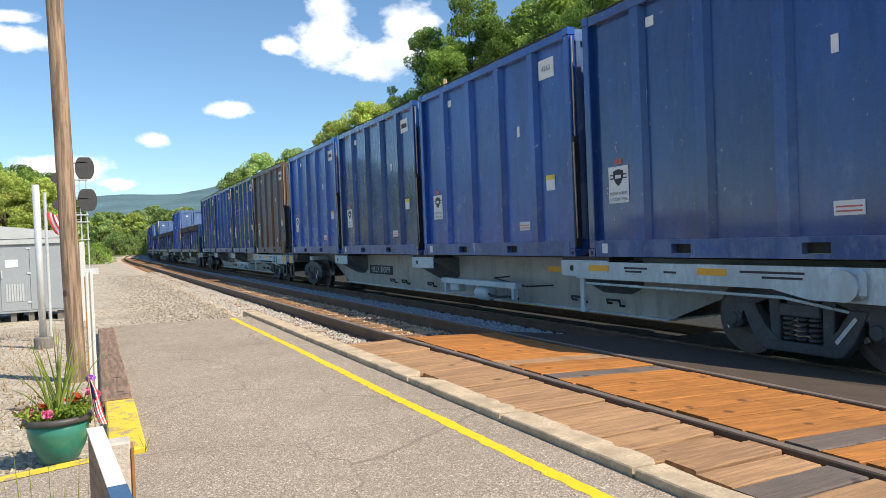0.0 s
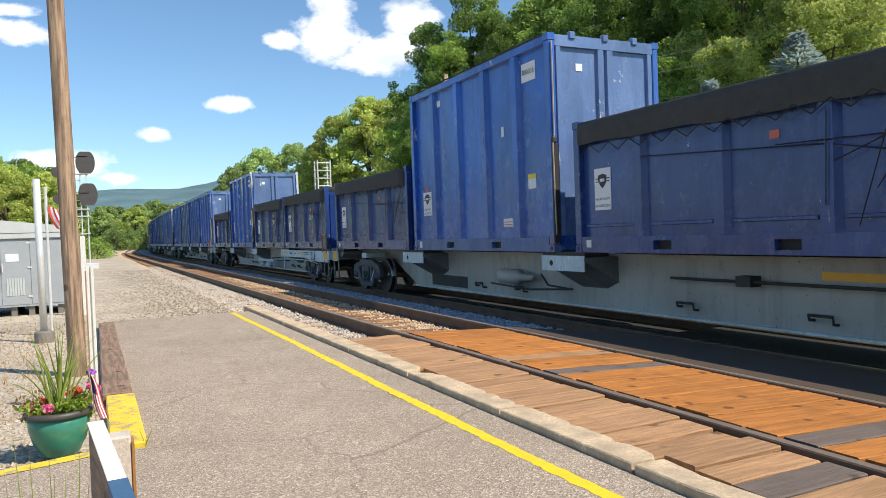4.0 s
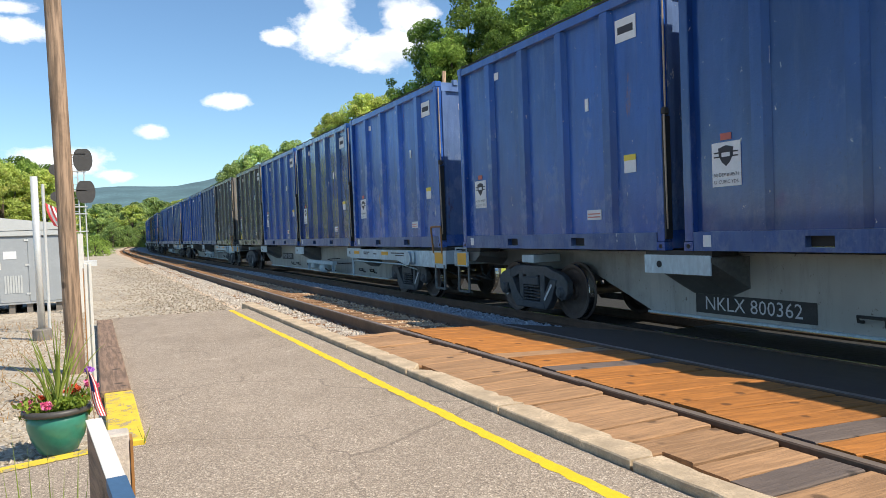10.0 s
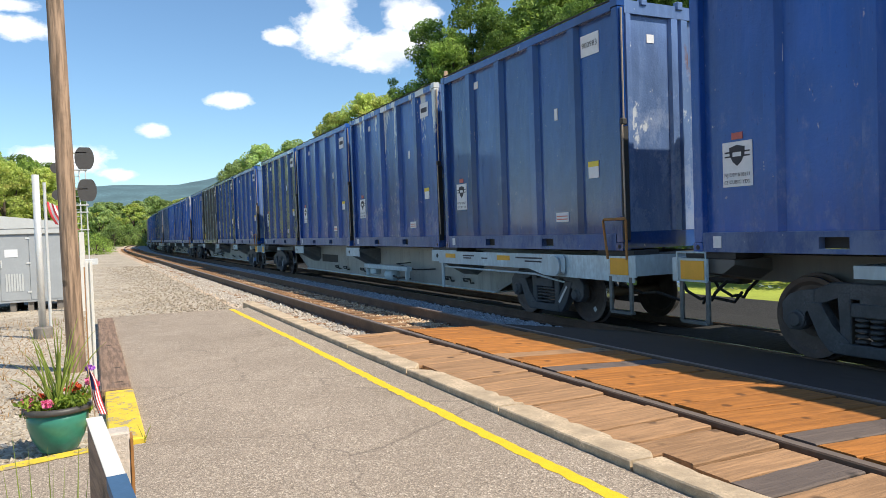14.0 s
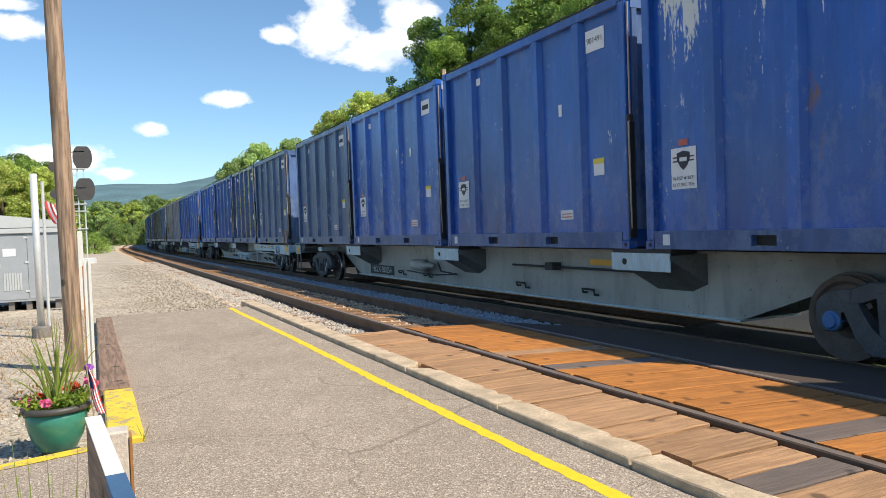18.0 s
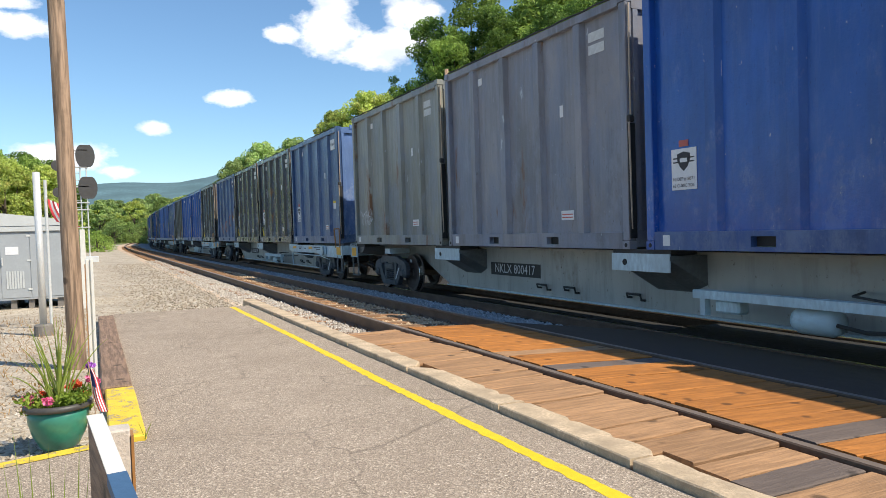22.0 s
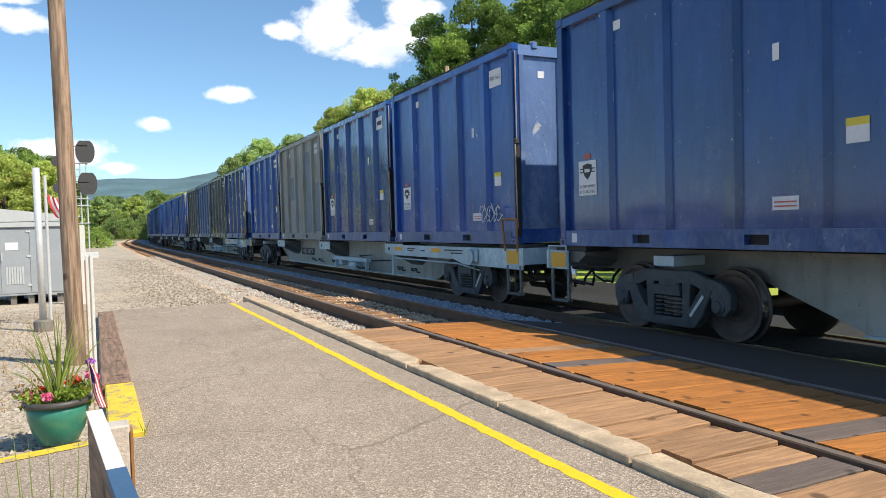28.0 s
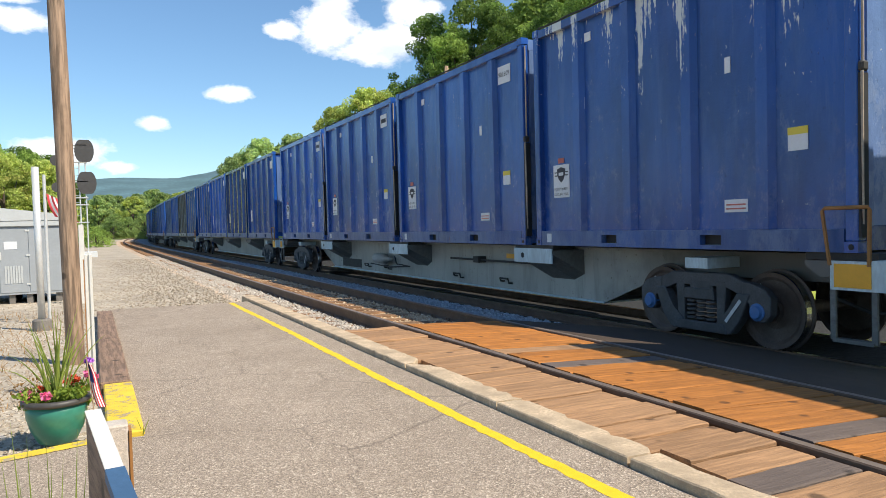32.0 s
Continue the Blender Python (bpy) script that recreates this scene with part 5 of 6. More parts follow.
        for y, w, z in ((-7.75, 0.5, 1.09), (-7.7, 0.36, 1.04), (-8.45, 0.24, 1.05), (-10.1, 0.9, 1.09), (-10.25, 0.55, 1.03)):
            bm = box(B(), -1.266, -1.2625, y - w / 2, y + w / 2, z - 0.014, z + 0.014)
            part("stencil_line", bm, INK, sill)
        bm = B()
        box(bm, -1.36, -1.262, -11.3, -10.9, 0.84, 1.16)
        bevelled(bm, 0.05)
        lathe(bm, [(0.02, -1.42), (0.17, -1.41), (0.17, -1.38), (0.02, -1.37)], 18, "X", (0, -11.1, 0.98))
        part("hand_brake", bm, SILL, c, "grey hand brake housing")
        bm = B()
        rod(bm, (-1.2, -6.5, 0.82), (-1.2, -10.2, 0.80), 0.02)
        rod(bm, (-1.2, -10.2, 0.80), (-1.0, -10.9, 0.66), 0.018)
        box(bm, -1.23, -1.2, -6.45, -6.35, 0.35, 1.0)
        part("brake_rod", bm, SILL, c)
        # reservoir on a pale beam at mid-car
        bm = box(B(), -1.22, -1.08, -4.3, -1.05, 0.62, 0.73)
        for y in (-4.15, -1.2):
            box(bm, -1.2, -1.1, y - 0.04, y + 0.04, 0.40, 0.64)
        beam = part("brake_beam", bm, SILL, c)
        bm = lathe(B(), [(0.02, -0.30), (0.12, -0.28), (0.16, -0.2), (0.16, 0.2), (0.12, 0.28), (0.02, 0.30)], 18, "Z")
        part("air_reservoir", bm, SILL, c, "pale round air reservoir", True, pose(-1.02, -2.76, 0.46, 90))
        bm = B()
        tube(bm, [(-1.1, -3.05, 0.45), (-1.12, -3.4, 0.41), (-1.1, -3.8, 0.44), (-1.1, -4.2, 0.42)], 0.025)
        part("brake_pipe", bm, UNDER, c)
        part("valve_box", bevelled(box(B(), -1.15, -0.95, -1.75, -1.35, 0.44, 0.62), 0.03), SILL, c)
        part("brake_pipe", tube(B(), [(-0.56, -4.6, 0.66), (-1.05, -4.4, 0.66), (-1.05, -3.2, 0.78), (-0.56, -3.0, 0.78)], 0.016), UNDER, c)
    else:
        bm = lathe(B(), [(0.03, -0.45), (0.13, -0.42), (0.15, -0.3), (0.15, 0.3), (0.08, 0.36), (0.05, 0.8)], 18, "Z")
        part("brake_cylinder", bm, FRAME_GREY, c, "", True, pose(-0.78, 2.4, 0.72, 90))
        bm = B()
        tube(bm, [(-0.78, 1.3, 0.80), (-0.9, 0.9, 0.62), (-0.72, 0.4, 0.56), (-0.85, 1.6, 0.5), (-0.8, 3.2, 0.55)], 0.02)
        part("brake_pipe", bm, UNDER, c)
        part("brake_pipe", rod(B(), (-0.66, -2.0, 0.86), (-0.66, -6.0, 0.86), 0.022), UNDER, c)
        for y in (-3.4,):
            bm = box(B(), -0.74, -0.54, y - 0.12, y + 0.12, 0.80, 0.94)
            part("brake_bracket", bm, UNDER, c)
    for y in (0.66, 2.4, 3.3, -5.6, -6.6) if brake_side else (2.2, 3.9, -2.4, -4.6):
        bm = B()
        tube(bm, [(-0.535, y, 0.40), (-0.62, y, 0.41), (-0.64, y, 0.50), (-0.64, y + 0.32, 0.50), (-0.62, y + 0.32, 0.44), (-0.535, y + 0.32, 0.43)], 0.021)
        part("hand_hold", bm, UNDER, c)
    bm = box(B(), -0.541, -0.533, -5.2, -4.4, 0.92, 1.02)
    part("reflector", bm, ORANGE, c)
    # the number's dark panel
    yn = 4.62 if brake_side else 5.78
    zn = 0.74 if brake_side else 0.465
    bm = box(B(), -0.540, -0.533, yn - 0.98, yn + 0.97, zn - 0.135, zn + 0.135)
    part("number_panel", bm, UNDER, c, "dark panel with the car's number in white")
    return c


def wheelset(car, y, fine=True):
    a = piece("wheelset", AXLE_ME, car, pose(0, y, TYRE))
    for sx in (-1, 1) if fine else (-1,):
        w = piece("wheel", WHEEL_ME, a, pose(sx * 0.75, 0, 0, 0, 0, 0 if sx < 0 else 180))
    if fine:
        piece("chalk_mark", CHALK_ME, a, pose(-0.75, 0, 0))
    return a


# per car, from the leading end: kinds of its four containers, and which side of the car faces the platform
FLEET = {
    -1: ("b0 b1 b0 b3", 1), 0: ("r b0 b1 b0", 1), 1: ("l l b3 l", 0), 2: ("l l b2 l", 1), 3: ("b3 b1 b0 b5", 0), 4: ("b4 b1 b0 b5", 0),
    5: ("b3 b0 b1 k0", 1), 6: ("k1 d1 b1 b1", 1), 7: ("b0 b4 b1 b0", 1), 8: ("b1 b0 k0 b1", 0), 9: ("b2 b1 b3 d1", 0), 10: ("d1 b0 b1 b3", 1),
    11: ("b3 b1 t1 t0", 1), 12: ("d0 k1 k0 d1", 1), 13: ("k0 b1 b5 k1", 1), 14: ("b0 b1 b3 b0", 1), 15: ("b1 b0 t0 b1", 1), 16: ("b0 k0 d0 k1", 1),
    17: ("b4 b1 b5 b3", 0), 18: ("b1 b0 b3 b1", 1), 19: ("b0 k0 b1 d0", 1), 20: ("b3 b1 b0 b0", 0), 21: ("b1 b0 d1 b1", 1), 22: ("k0 b1 b0 b3", 1), 23: ("b0 b1 b1 d0", 0), 24: ("b1 b3 b0 b1", 1),
    25: ("b0 d0 b1 b0", 1), 26: ("b1 b0 b3 b0", 1), 27: ("b0 b1 b0 b1", 1),
}
PAINTS = {**{"b%d" % i: m for i, m in enumerate(BLUES)}, **{"d%d" % i: m for i, m in enumerate(DULLS)}, **{"k%d" % i: m for i, m in enumerate(DARKS)}, "r": RUSTY, "t0": TANS[0], "t1": TANS[1], "l": LOWS}
LOOKS = {"b": "dark blue ribbed steel waste container, scuffed and streaked", "d": "dull grey-blue ribbed waste container, bleached and stained", "k": "charcoal grey ribbed waste container with worn paint",
         "r": "rust-stained grey ribbed waste container", "t": "faded khaki-grey ribbed waste container with dents", "l": "low blue open-top container under a dark tarpaulin"}
NUMBERS = {(-1, 1): "4263", (1, 0): "2834", (2, 0): "2859", (2, 1): "2807", (2, 3): "2061", (4, 1): "900879", (6, 2): "901843", (7, 0): "900983", (8, 3): "901194", (9, 1): "901491", (11, 0): "901317", (12, 0): "901464", (13, 1): "901441", (15, 0): "901662", (16, 0): "901560", (17, 1): "901609", (1, 2): "800035"}
CAR_NUMBERS = {-1: "NKLX 800099", 0: "NKLX 800060", 2: "NKLX 800471", 3: "NKLX 800203", 4: "NKLX 800362", 5: "NKLX 800491", 6: "NKLX 800331", 8: "NKLX 800028", 9: "NKLX 800254", 10: "NKLX 800506", 11: "NKLX 800417", 12: "NKLX 800130", 15: "NKLX 800159", 16: "NKLX 800447"}
TRAIN = []
WHEELS = []


SPRAY_ORANGE = plain("faded_orange_spray", (0.50, 0.26, 0.17), 0.7, vary=0.25, scale=12)
SPRAY_WHITE = plain("white_spray", (0.62, 0.64, 0.66), 0.7, vary=0.2, scale=12)
MARKS = {(12, 3): (("N", 0.85, 1.35, 0.72, 12, SPRAY_ORANGE), ("G", 1.0, -0.02, 0.85, 0, SPRAY_ORANGE), ("C", 0.95, -1.45, 1.15, -8, SPRAY_ORANGE))}
PATCHED = (15, 2)
PATCH = plain("blue_grey_patch_paint", (0.13, 0.19, 0.25), 0.5, vary=0.3, scale=1.5)
SCRAWLS = {(15, 0): (-2.1, 0.62, 0.42, SPRAY_WHITE), (3, 3): (1.55, 0.62, 0.52, SPRAY_WHITE), (11, 3): (2.0, 0.78, 0.52, SPRAY_WHITE), (16, 2): (-2.05, 0.72, 0.40, SPRAY_WHITE)}
BAR_ME = to_mesh("number_bar", box(B(), 0, 0.003, -0.17, 0.17, -0.055, 0.055), INK)
STENCIL_BAR_ME = to_mesh("stencil_bar", box(B(), 0, 0.003, -0.20, 0.20, -0.075, 0.075), STENCIL)


def scrawl(seed, y, z, size):
    """A looping spray line on the container's side."""
    rnd = random.Random(seed)
    a, b, c = (rnd.uniform(0.5, 1.0) for _ in range(3))
    bm = B()
    pts = []
    for i in range(150):
        u = i / 149
        pts.append((y + size * (0.9 - 1.8 * u) + size * 0.24 * math.cos(u * 52 * a), z + size * 0.30 * math.sin(u * 47 * b) + size * 0.16 * math.sin(u * 90 * c)))
    for (y0, z0), (y1, z1) in zip(pts, pts[1:]):
        d = Vector((y1 - y0, z1 - z0)).normalized() * 0.011
        x = -SIDE + 0.006
        v = [bm.verts.new(p) for p in ((x, y0 - d.y, z0 + d.x), (x, y0 + d.y, z0 - d.x), (x, y1 + d.y, z1 - d.x), (x, y1 - d.y, z1 + d.x))]
        bm.faces.new(v)
    return bm


SLACK = {-1: 0.22, 0: -0.08, 1: 0.20, 2: -0.20, 3: 0.02, 4: 0.12, 5: -0.26, 6: -0.16, 7: -0.22, 8: -0.15, 9: -0.32, 10: -0.04, 12: 0.05, 13: 0.12, 14: -0.28, 15: -0.32, 16: -0.20, 17: 0.10}



def dress(ob, mat):
    for o in (ob, *ob.children_recursive):
        if o.get("skin"):
            kind = o.name.split(".")[0]
            o.material_slots[0].link = "OBJECT"
            o.material_slots[0].material = RAIL_WORN if mat in BLUES and kind == "bottom_rail" else END_PALE if mat in BLUES + DULLS and kind in ("door_leaf", "head_beam", "hinge_lug") else END_TAN if mat in DARKS and kind in ("door_leaf", "head_beam", "hinge_lug") else mat


def build_train():
    tall = container("waste_container", HIGH, LOOKS["b"], "container")
    low = container("open_top_container", LOW, LOOKS["l"], "container", True)
    lite = container("waste_container", HIGH, LOOKS["b"], "container", False, False)
    cars = {0: flat_car(False), 1: flat_car(True), 2: flat_car(True, False)}
    for n, (kinds, side) in FLEET.items():
        car = copy_thing(cars[side if n < 18 else 2], Matrix())
        sets = [wheelset(car, sy * TRUCK_Y + d) for sy in (-1, 1) for d in (-AXLE_Y, AXLE_Y)] if n < 18 else []
        if n >= 18:
            for sy in (-1, 1):
                for d in (-AXLE_Y, AXLE_Y):
                    wheelset(car, sy * TRUCK_Y + d, False)
        if n in CAR_NUMBERS:
            piece("car_number", letters(CAR_NUMBERS[n], 0.27, STENCIL), car, pose(-0.546, 4.62 if side else 5.78, 0.74 if side else 0.465))
        TRAIN.append((car, n, SLACK.get(n, 0.0), 0.0))
        WHEELS.extend((w, n) for w in sets)
        for i, k in enumerate(kinds.split()):
            box_thing = copy_thing(low if k == "l" else tall if n < 18 else lite, Matrix())
            tagged(box_thing, LOOKS[k[0]])
            dress(box_thing, PAINTS[k])
            if k[0] == "k":
                bm = prism(B(), [(LEN / 2 - 0.20, 0.30), (LEN / 2 - 0.20, 0.72), (LEN / 2 - 0.55, 0.30)], -SIDE + 0.090, -SIDE + 0.096)
                part("yellow_triangle", bm, YELLOW_LABEL, box_thing, "yellow triangle marking")
            if k[0] in "kt" and n < 18:
                # stencilled straight on the paint, with no white panel
                for o in [o for o in box_thing.children if o.name.startswith(("number_plate", "safety_label"))]:
                    bpy.data.objects.remove(o)
                for dz in (0.10, -0.10):
                    piece("stencil_bar", STENCIL_BAR_ME, box_thing, pose(-SIDE + 0.094, -LEN / 2 + 0.80, HIGH - 0.52 + dz), "worn white stencil")
            elif k != "l" and n < 18 and (n, i) not in NUMBERS:
                piece("number_bar", BAR_ME, box_thing, pose(-SIDE + 0.088, -LEN / 2 + 0.80, HIGH - 0.50))
            if k[0] == "t":
                for o in [o for o in box_thing.children_recursive if o.name.split(".")[0] in ("placard", "red_label", "shield", "shield_field", "lettering")]:
                    bpy.data.objects.remove(o)
            for text, size, y, z, tilt, mat in MARKS.get((n, i), ()):
                piece("graffiti", letters(text, size, mat), box_thing, pose(-SIDE + 0.006, y, z, tilt))
            if (n, i) == PATCHED:
                for y0, y1, z0, z1 in ((-2.72, -2.02, 0.30, 2.05), (-1.62, -0.80, 0.30, 3.25), (0.82, 1.58, 1.55, 2.45)):
                    part("repair_patch", bevelled(box(B(), -SIDE + 0.088, -SIDE + 0.099, y0, y1, z0, z1), 0.003), PATCH, box_thing, "blue-grey patch welded over the side")
            if (n, i) in SCRAWLS:
                y, z, size, mat = SCRAWLS[n, i]
                part("graffiti", scrawl(n * 7 + i, y, z, size), mat, box_thing, "spray-painted scrawl")
            if (n, i) in NUMBERS:
                if k == "l":
                    piece("number", letters(NUMBERS[n, i], 0.27, STENCIL), box_thing, pose(-SIDE + 0.086, -0.85, LOW - 0.92))
                else:
                    piece("number", letters(NUMBERS[n, i], 0.135, INK), box_thing, pose(-SIDE + 0.086, -LEN / 2 + 0.80, HIGH - 0.50))
            shift = -0.25 if k == "l" and i == 1 else 0.0
            TRAIN.append((box_thing, n, SLACK.get(n, 0.0) + shift - HALF + LEN / 2 + i * (LEN + GAP), DECK))
    for src in (tall, low, lite, cars[0], cars[1], cars[2]):
        for o in (src, *src.children_recursive):
            bpy.data.objects.remove(o)


build_train()


def travelled(t):
    return 0.0063655 * t * t + 14.84745 * t - 22.2691


def thing_pose(n, y, z, t):
    # the leading end of car n is 7.75 m ahead when the train has gone n car lengths
    s = 7.75 + n * PITCH - travelled(t) + HALF + y
    px, py, a = line_at(s, XC)
    return pose(px, py, Z_TRAIN + z, 0, 0, -math.degrees(a))


# ---- trees ----
def leaf_cloud(rnd, lobes, count, size, flat=0.75):
    """Many small leaf quads over the skins of several lobes; returns verts and faces."""
    vs, fs = [], []
    weights = [r * r for _, r in lobes]
    for _ in range(count):
        (c, r) = rnd.choices(lobes, weights)[0]
        d = Vector((rnd.gauss(0, 1), rnd.gauss(0, 1), rnd.gauss(0, 1))).normalized()
        rad = r * (1.10 - abs(rnd.gauss(0, 0.30)))
        p = c + Vector((d.x * rad, d.y * rad, d.z * rad * flat))
        nrm = (d * 0.6 + Vector((rnd.gauss(0, 0.8), rnd.gauss(0, 0.8), rnd.gauss(0, 0.8) + 0.3))).normalized()
        u = nrm.orthogonal().normalized()
        w = nrm.cross(u)
        a = rnd.uniform(0, 6.28)
        u, w = u * math.cos(a) + w * math.sin(a), w * math.cos(a) - u * math.sin(a)
        s = size * rnd.uniform(0.6, 1.4)
        b = len(vs)
        vs += [p - u * s, p - w * s * 0.55 + nrm * s * 0.1, p + u * s, p + w * s * 0.55 + nrm * s * 0.1]
        fs.append((b, b + 1, b + 2, b + 3))
    return vs, fs


def tree_meshes(seed, height, spread, count, size, crown_from=0.25):
    rnd = random.Random(seed)
    lobes = []
    for k in range(150):
        f = rnd.uniform(crown_from, 1.0)
        env = spread * math.sin(math.pi * min(1, 0.22 + 0.75 * (f - crown_from) / (1 - crown_from))) ** 0.8
        a, d = rnd.uniform(0, 6.28), rnd.uniform(0.2, 1.0) ** 0.7 * env
        r = rnd.uniform(0.06, 0.19) * spread
        lobes.append((Vector((math.cos(a) * d, math.sin(a) * d, f * height - r * 0.5)), r))
    vs, fs = leaf_cloud(rnd, lobes, count, size)
    crown = bpy.data.meshes.new("crown")
    crown.from_pydata(vs, [], fs)
    bm = B()
    rod(bm, (0, 0, -0.6), (0.1, 0, height * 0.35), spread * 0.055, spread * 0.04, 9)
    rod(bm, (0.1, 0, height * 0.35), (0, 0.1, height * 0.7), spread * 0.04, spread * 0.012, 8)
    for c, r in lobes[:9]:
        rod(bm, (0.05, 0.02, height * rnd.uniform(0.2, 0.5)), c, spread * 0.028, spread * 0.008, 6)
    return crown, to_mesh("trunk", bm, BARK)


TREE_KINDS = {}


def tree(kind, x, y, z, scale=1.0, turn=0.0, mat=None, label="", group="wood on the bank"):
    if kind not in TREE_KINDS:
        h, sp, cnt, sz, cf, seed = {"broad": (14, 5.2, 30000, 0.106, 0.04, 1), "tall": (17, 4.8, 30000, 0.11, 0.04, 2), "round": (11, 4.6, 20000, 0.13, 0.06, 3), "far": (12, 5.4, 11000, 0.22, 0.02, 4), "shrub": (3.2, 2.0, 4000, 0.072, 0.0, 5)}[kind]
        TREE_KINDS[kind] = tree_meshes(seed, h, sp, cnt, sz, cf)
    crown, trunk = TREE_KINDS[kind]
    t = thing("tree" if kind != "shrub" else "shrub", label or "leafy deciduous tree in full summer leaf", "tree" if kind != "shrub" else "shrub", group)
    piece("trunk", trunk, t)
    c = piece("crown", crown, t)
    if not crown.materials:
        crown.materials.append(GREEN_MID)
    c.material_slots[0].link = "OBJECT"
    c.material_slots[0].material = mat or GREEN_MID
    t.matrix_basis = pose(x, y, z, 0, 0, turn) @ Matrix.Scale(scale, 4)
    return t


def land(x):
    """Height of the bank at x."""
    pts = [(-2500, 6.0), (-120, -0.1), (10.6, -0.6), (18, -0.7), (24, 0.6), (34, 4.0), (60, 12), (140, 26), (600, 60)]
    for (a, za), (b, zb) in zip(pts, pts[1:]):
        if a <= x <= b:
            return za + (zb - za) * (x - a) / (b - a)
    return 0


def build_woods():
    rnd = random.Random(77)
    # the wooded bank beyond the train
    spots = []
    for i in range(10):
        spots.append((25.0 + rnd.uniform(-0.8, 1.5), 57 - i * 4.2 + rnd.uniform(-0.8, 0.8), "broad", rnd.uniform(0.55, 0.85)))
    for i in range(10):
        spots.append((30.5 + rnd.uniform(-1.5, 1.5), 57.5 - i * 4.2 + rnd.uniform(-0.8, 0.8), "tall" if i % 2 else "broad", rnd.uniform(0.85, 1.05)))
    for i in range(10):
        spots.append((39 + rnd.uniform(-2, 3), 62 - i * 4.6, "round", rnd.uniform(1.35, 1.65)))
    # the wood's end, where it stands up over the train
    spots += [(28.6, 60.0, "tall", 1.10), (26.0, 58.0, "broad", 0.86), (31.2, 57.0, "tall", 1.22), (28.2, 55.5, "tall", 0.98), (25.0, 54.0, "broad", 0.74)]
    for x, y, k, s in spots:
        m = (GREEN_DARK if rnd.random() < 0.8 else GREEN_MID) if y > 30 else (GREEN_MID if y > 25 else GREEN_YELLOW)
        tree(k, x, y, land(x) - 0.3, s, rnd.uniform(0, 360), m, {GREEN_DARK: "dark green leafy tree on the wooded bank", GREEN_MID: "mid green leafy tree on the wooded bank", GREEN_YELLOW: "light yellow-green tree on the wooded bank"}[m])
    for i in range(11):
        y = 50 - i * 3.3
        x = 22.5 + rnd.uniform(-0.8, 1.2)
        tree("shrub", x, y, land(x) - 0.2, rnd.uniform(0.8, 1.3), rnd.uniform(0, 360), GREEN_MID if rnd.random() < 0.6 else GREEN_YELLOW, "leafy green shrub at the foot of the bank", "shrubs on the bank")
    # yellow-green trees further on
    for x, y, s, k in ((32.2, 88, 0.80, "round"), (35.5, 87, 0.80, "round"), (29.6, 92, 0.70, "round"), (27.8, 96, 0.52, "round")):
        tree(k, x, y, 4.0 + 0.03 * x, s * 1.62, rnd.uniform(0, 360), GREEN_YELLOW, "yellow-green tree turning at its tips", "trees beyond the bank")
    for x, y, s in ((27.2, 128, 1.36), (32.6, 126, 1.42), (22.3, 127, 1.05), (36.5, 124, 1.2), (24.5, 131, 1.15)):
        tree("round", x, y, 2.5, s, rnd.uniform(0, 360), GREEN_PALE, "green leafy tree in the distance", "trees beyond the bank")
    # the far wood round the bend
    for i in range(40):
        f = i / 39
        x = -1.0 + f * 46 + rnd.uniform(-2, 2)
        y = 205 + rnd.uniform(-8, 30) + 12 * f
        tree("far", x, y, -0.5, 0.88 + 0.20 * min(1.0, 2 * f) + rnd.uniform(-0.14, 0.10), rnd.uniform(0, 360), rnd.choice((FAR_GREEN, FAR_GREEN, GREEN_PALE, GREEN_YELLOW)), "leafy tree in the far wood round the bend", "far wood")
    for i in range(12):
        x = 1.5 + i * 1.5 + rnd.uniform(-1, 1)
        tree("shrub", x, 190 + rnd.uniform(-6, 10), -0.3, rnd.uniform(1.2, 2.0), rnd.uniform(0, 360), FAR_GREEN, "low green bushes below the far wood", "far wood")
    # the trees on the yard's side
    for x, y, s, m in ((-6.5, 98, 0.92, GREEN_YELLOW), (-10.5, 96, 0.98, GREEN_YELLOW), (-3.8, 104, 0.78, GREEN_MID), (-15, 92, 1.0, GREEN_YELLOW), (-8.5, 108, 1.05, GREEN_MID), (-13, 112, 1.1, GREEN_MID), (-20, 96, 1.05, GREEN_MID), (-27, 90, 1.0, GREEN_YELLOW), (-4.8, 92, 0.8, GREEN_YELLOW), (-8.4, 90, 0.85, GREEN_YELLOW), (-12.5, 88, 0.9, GREEN_YELLOW), (-5.5, 112, 1.0, GREEN_MID)):
        m = GREEN_DARK if m is GREEN_MID else GREEN_MID if y > 95 else m
        tree("round", x, y, -0.3, s * 1.15, rnd.uniform(0, 360), m, "green leafy tree beyond the yard" if m is GREEN_DARK else "yellow-green leafy tree beyond the yard", "trees beyond the yard")
    for x, y, s in ((0.2, 78, 1.0), (-1.2, 84, 1.2), (0.9, 92, 0.9), (-2.6, 80, 1.1)):
        tree("shrub", x, y, -0.5, s * 0.8, rnd.uniform(0, 360), GREEN_MID, "bright green shrub beside the line", "shrubs beside the line")


build_woods()


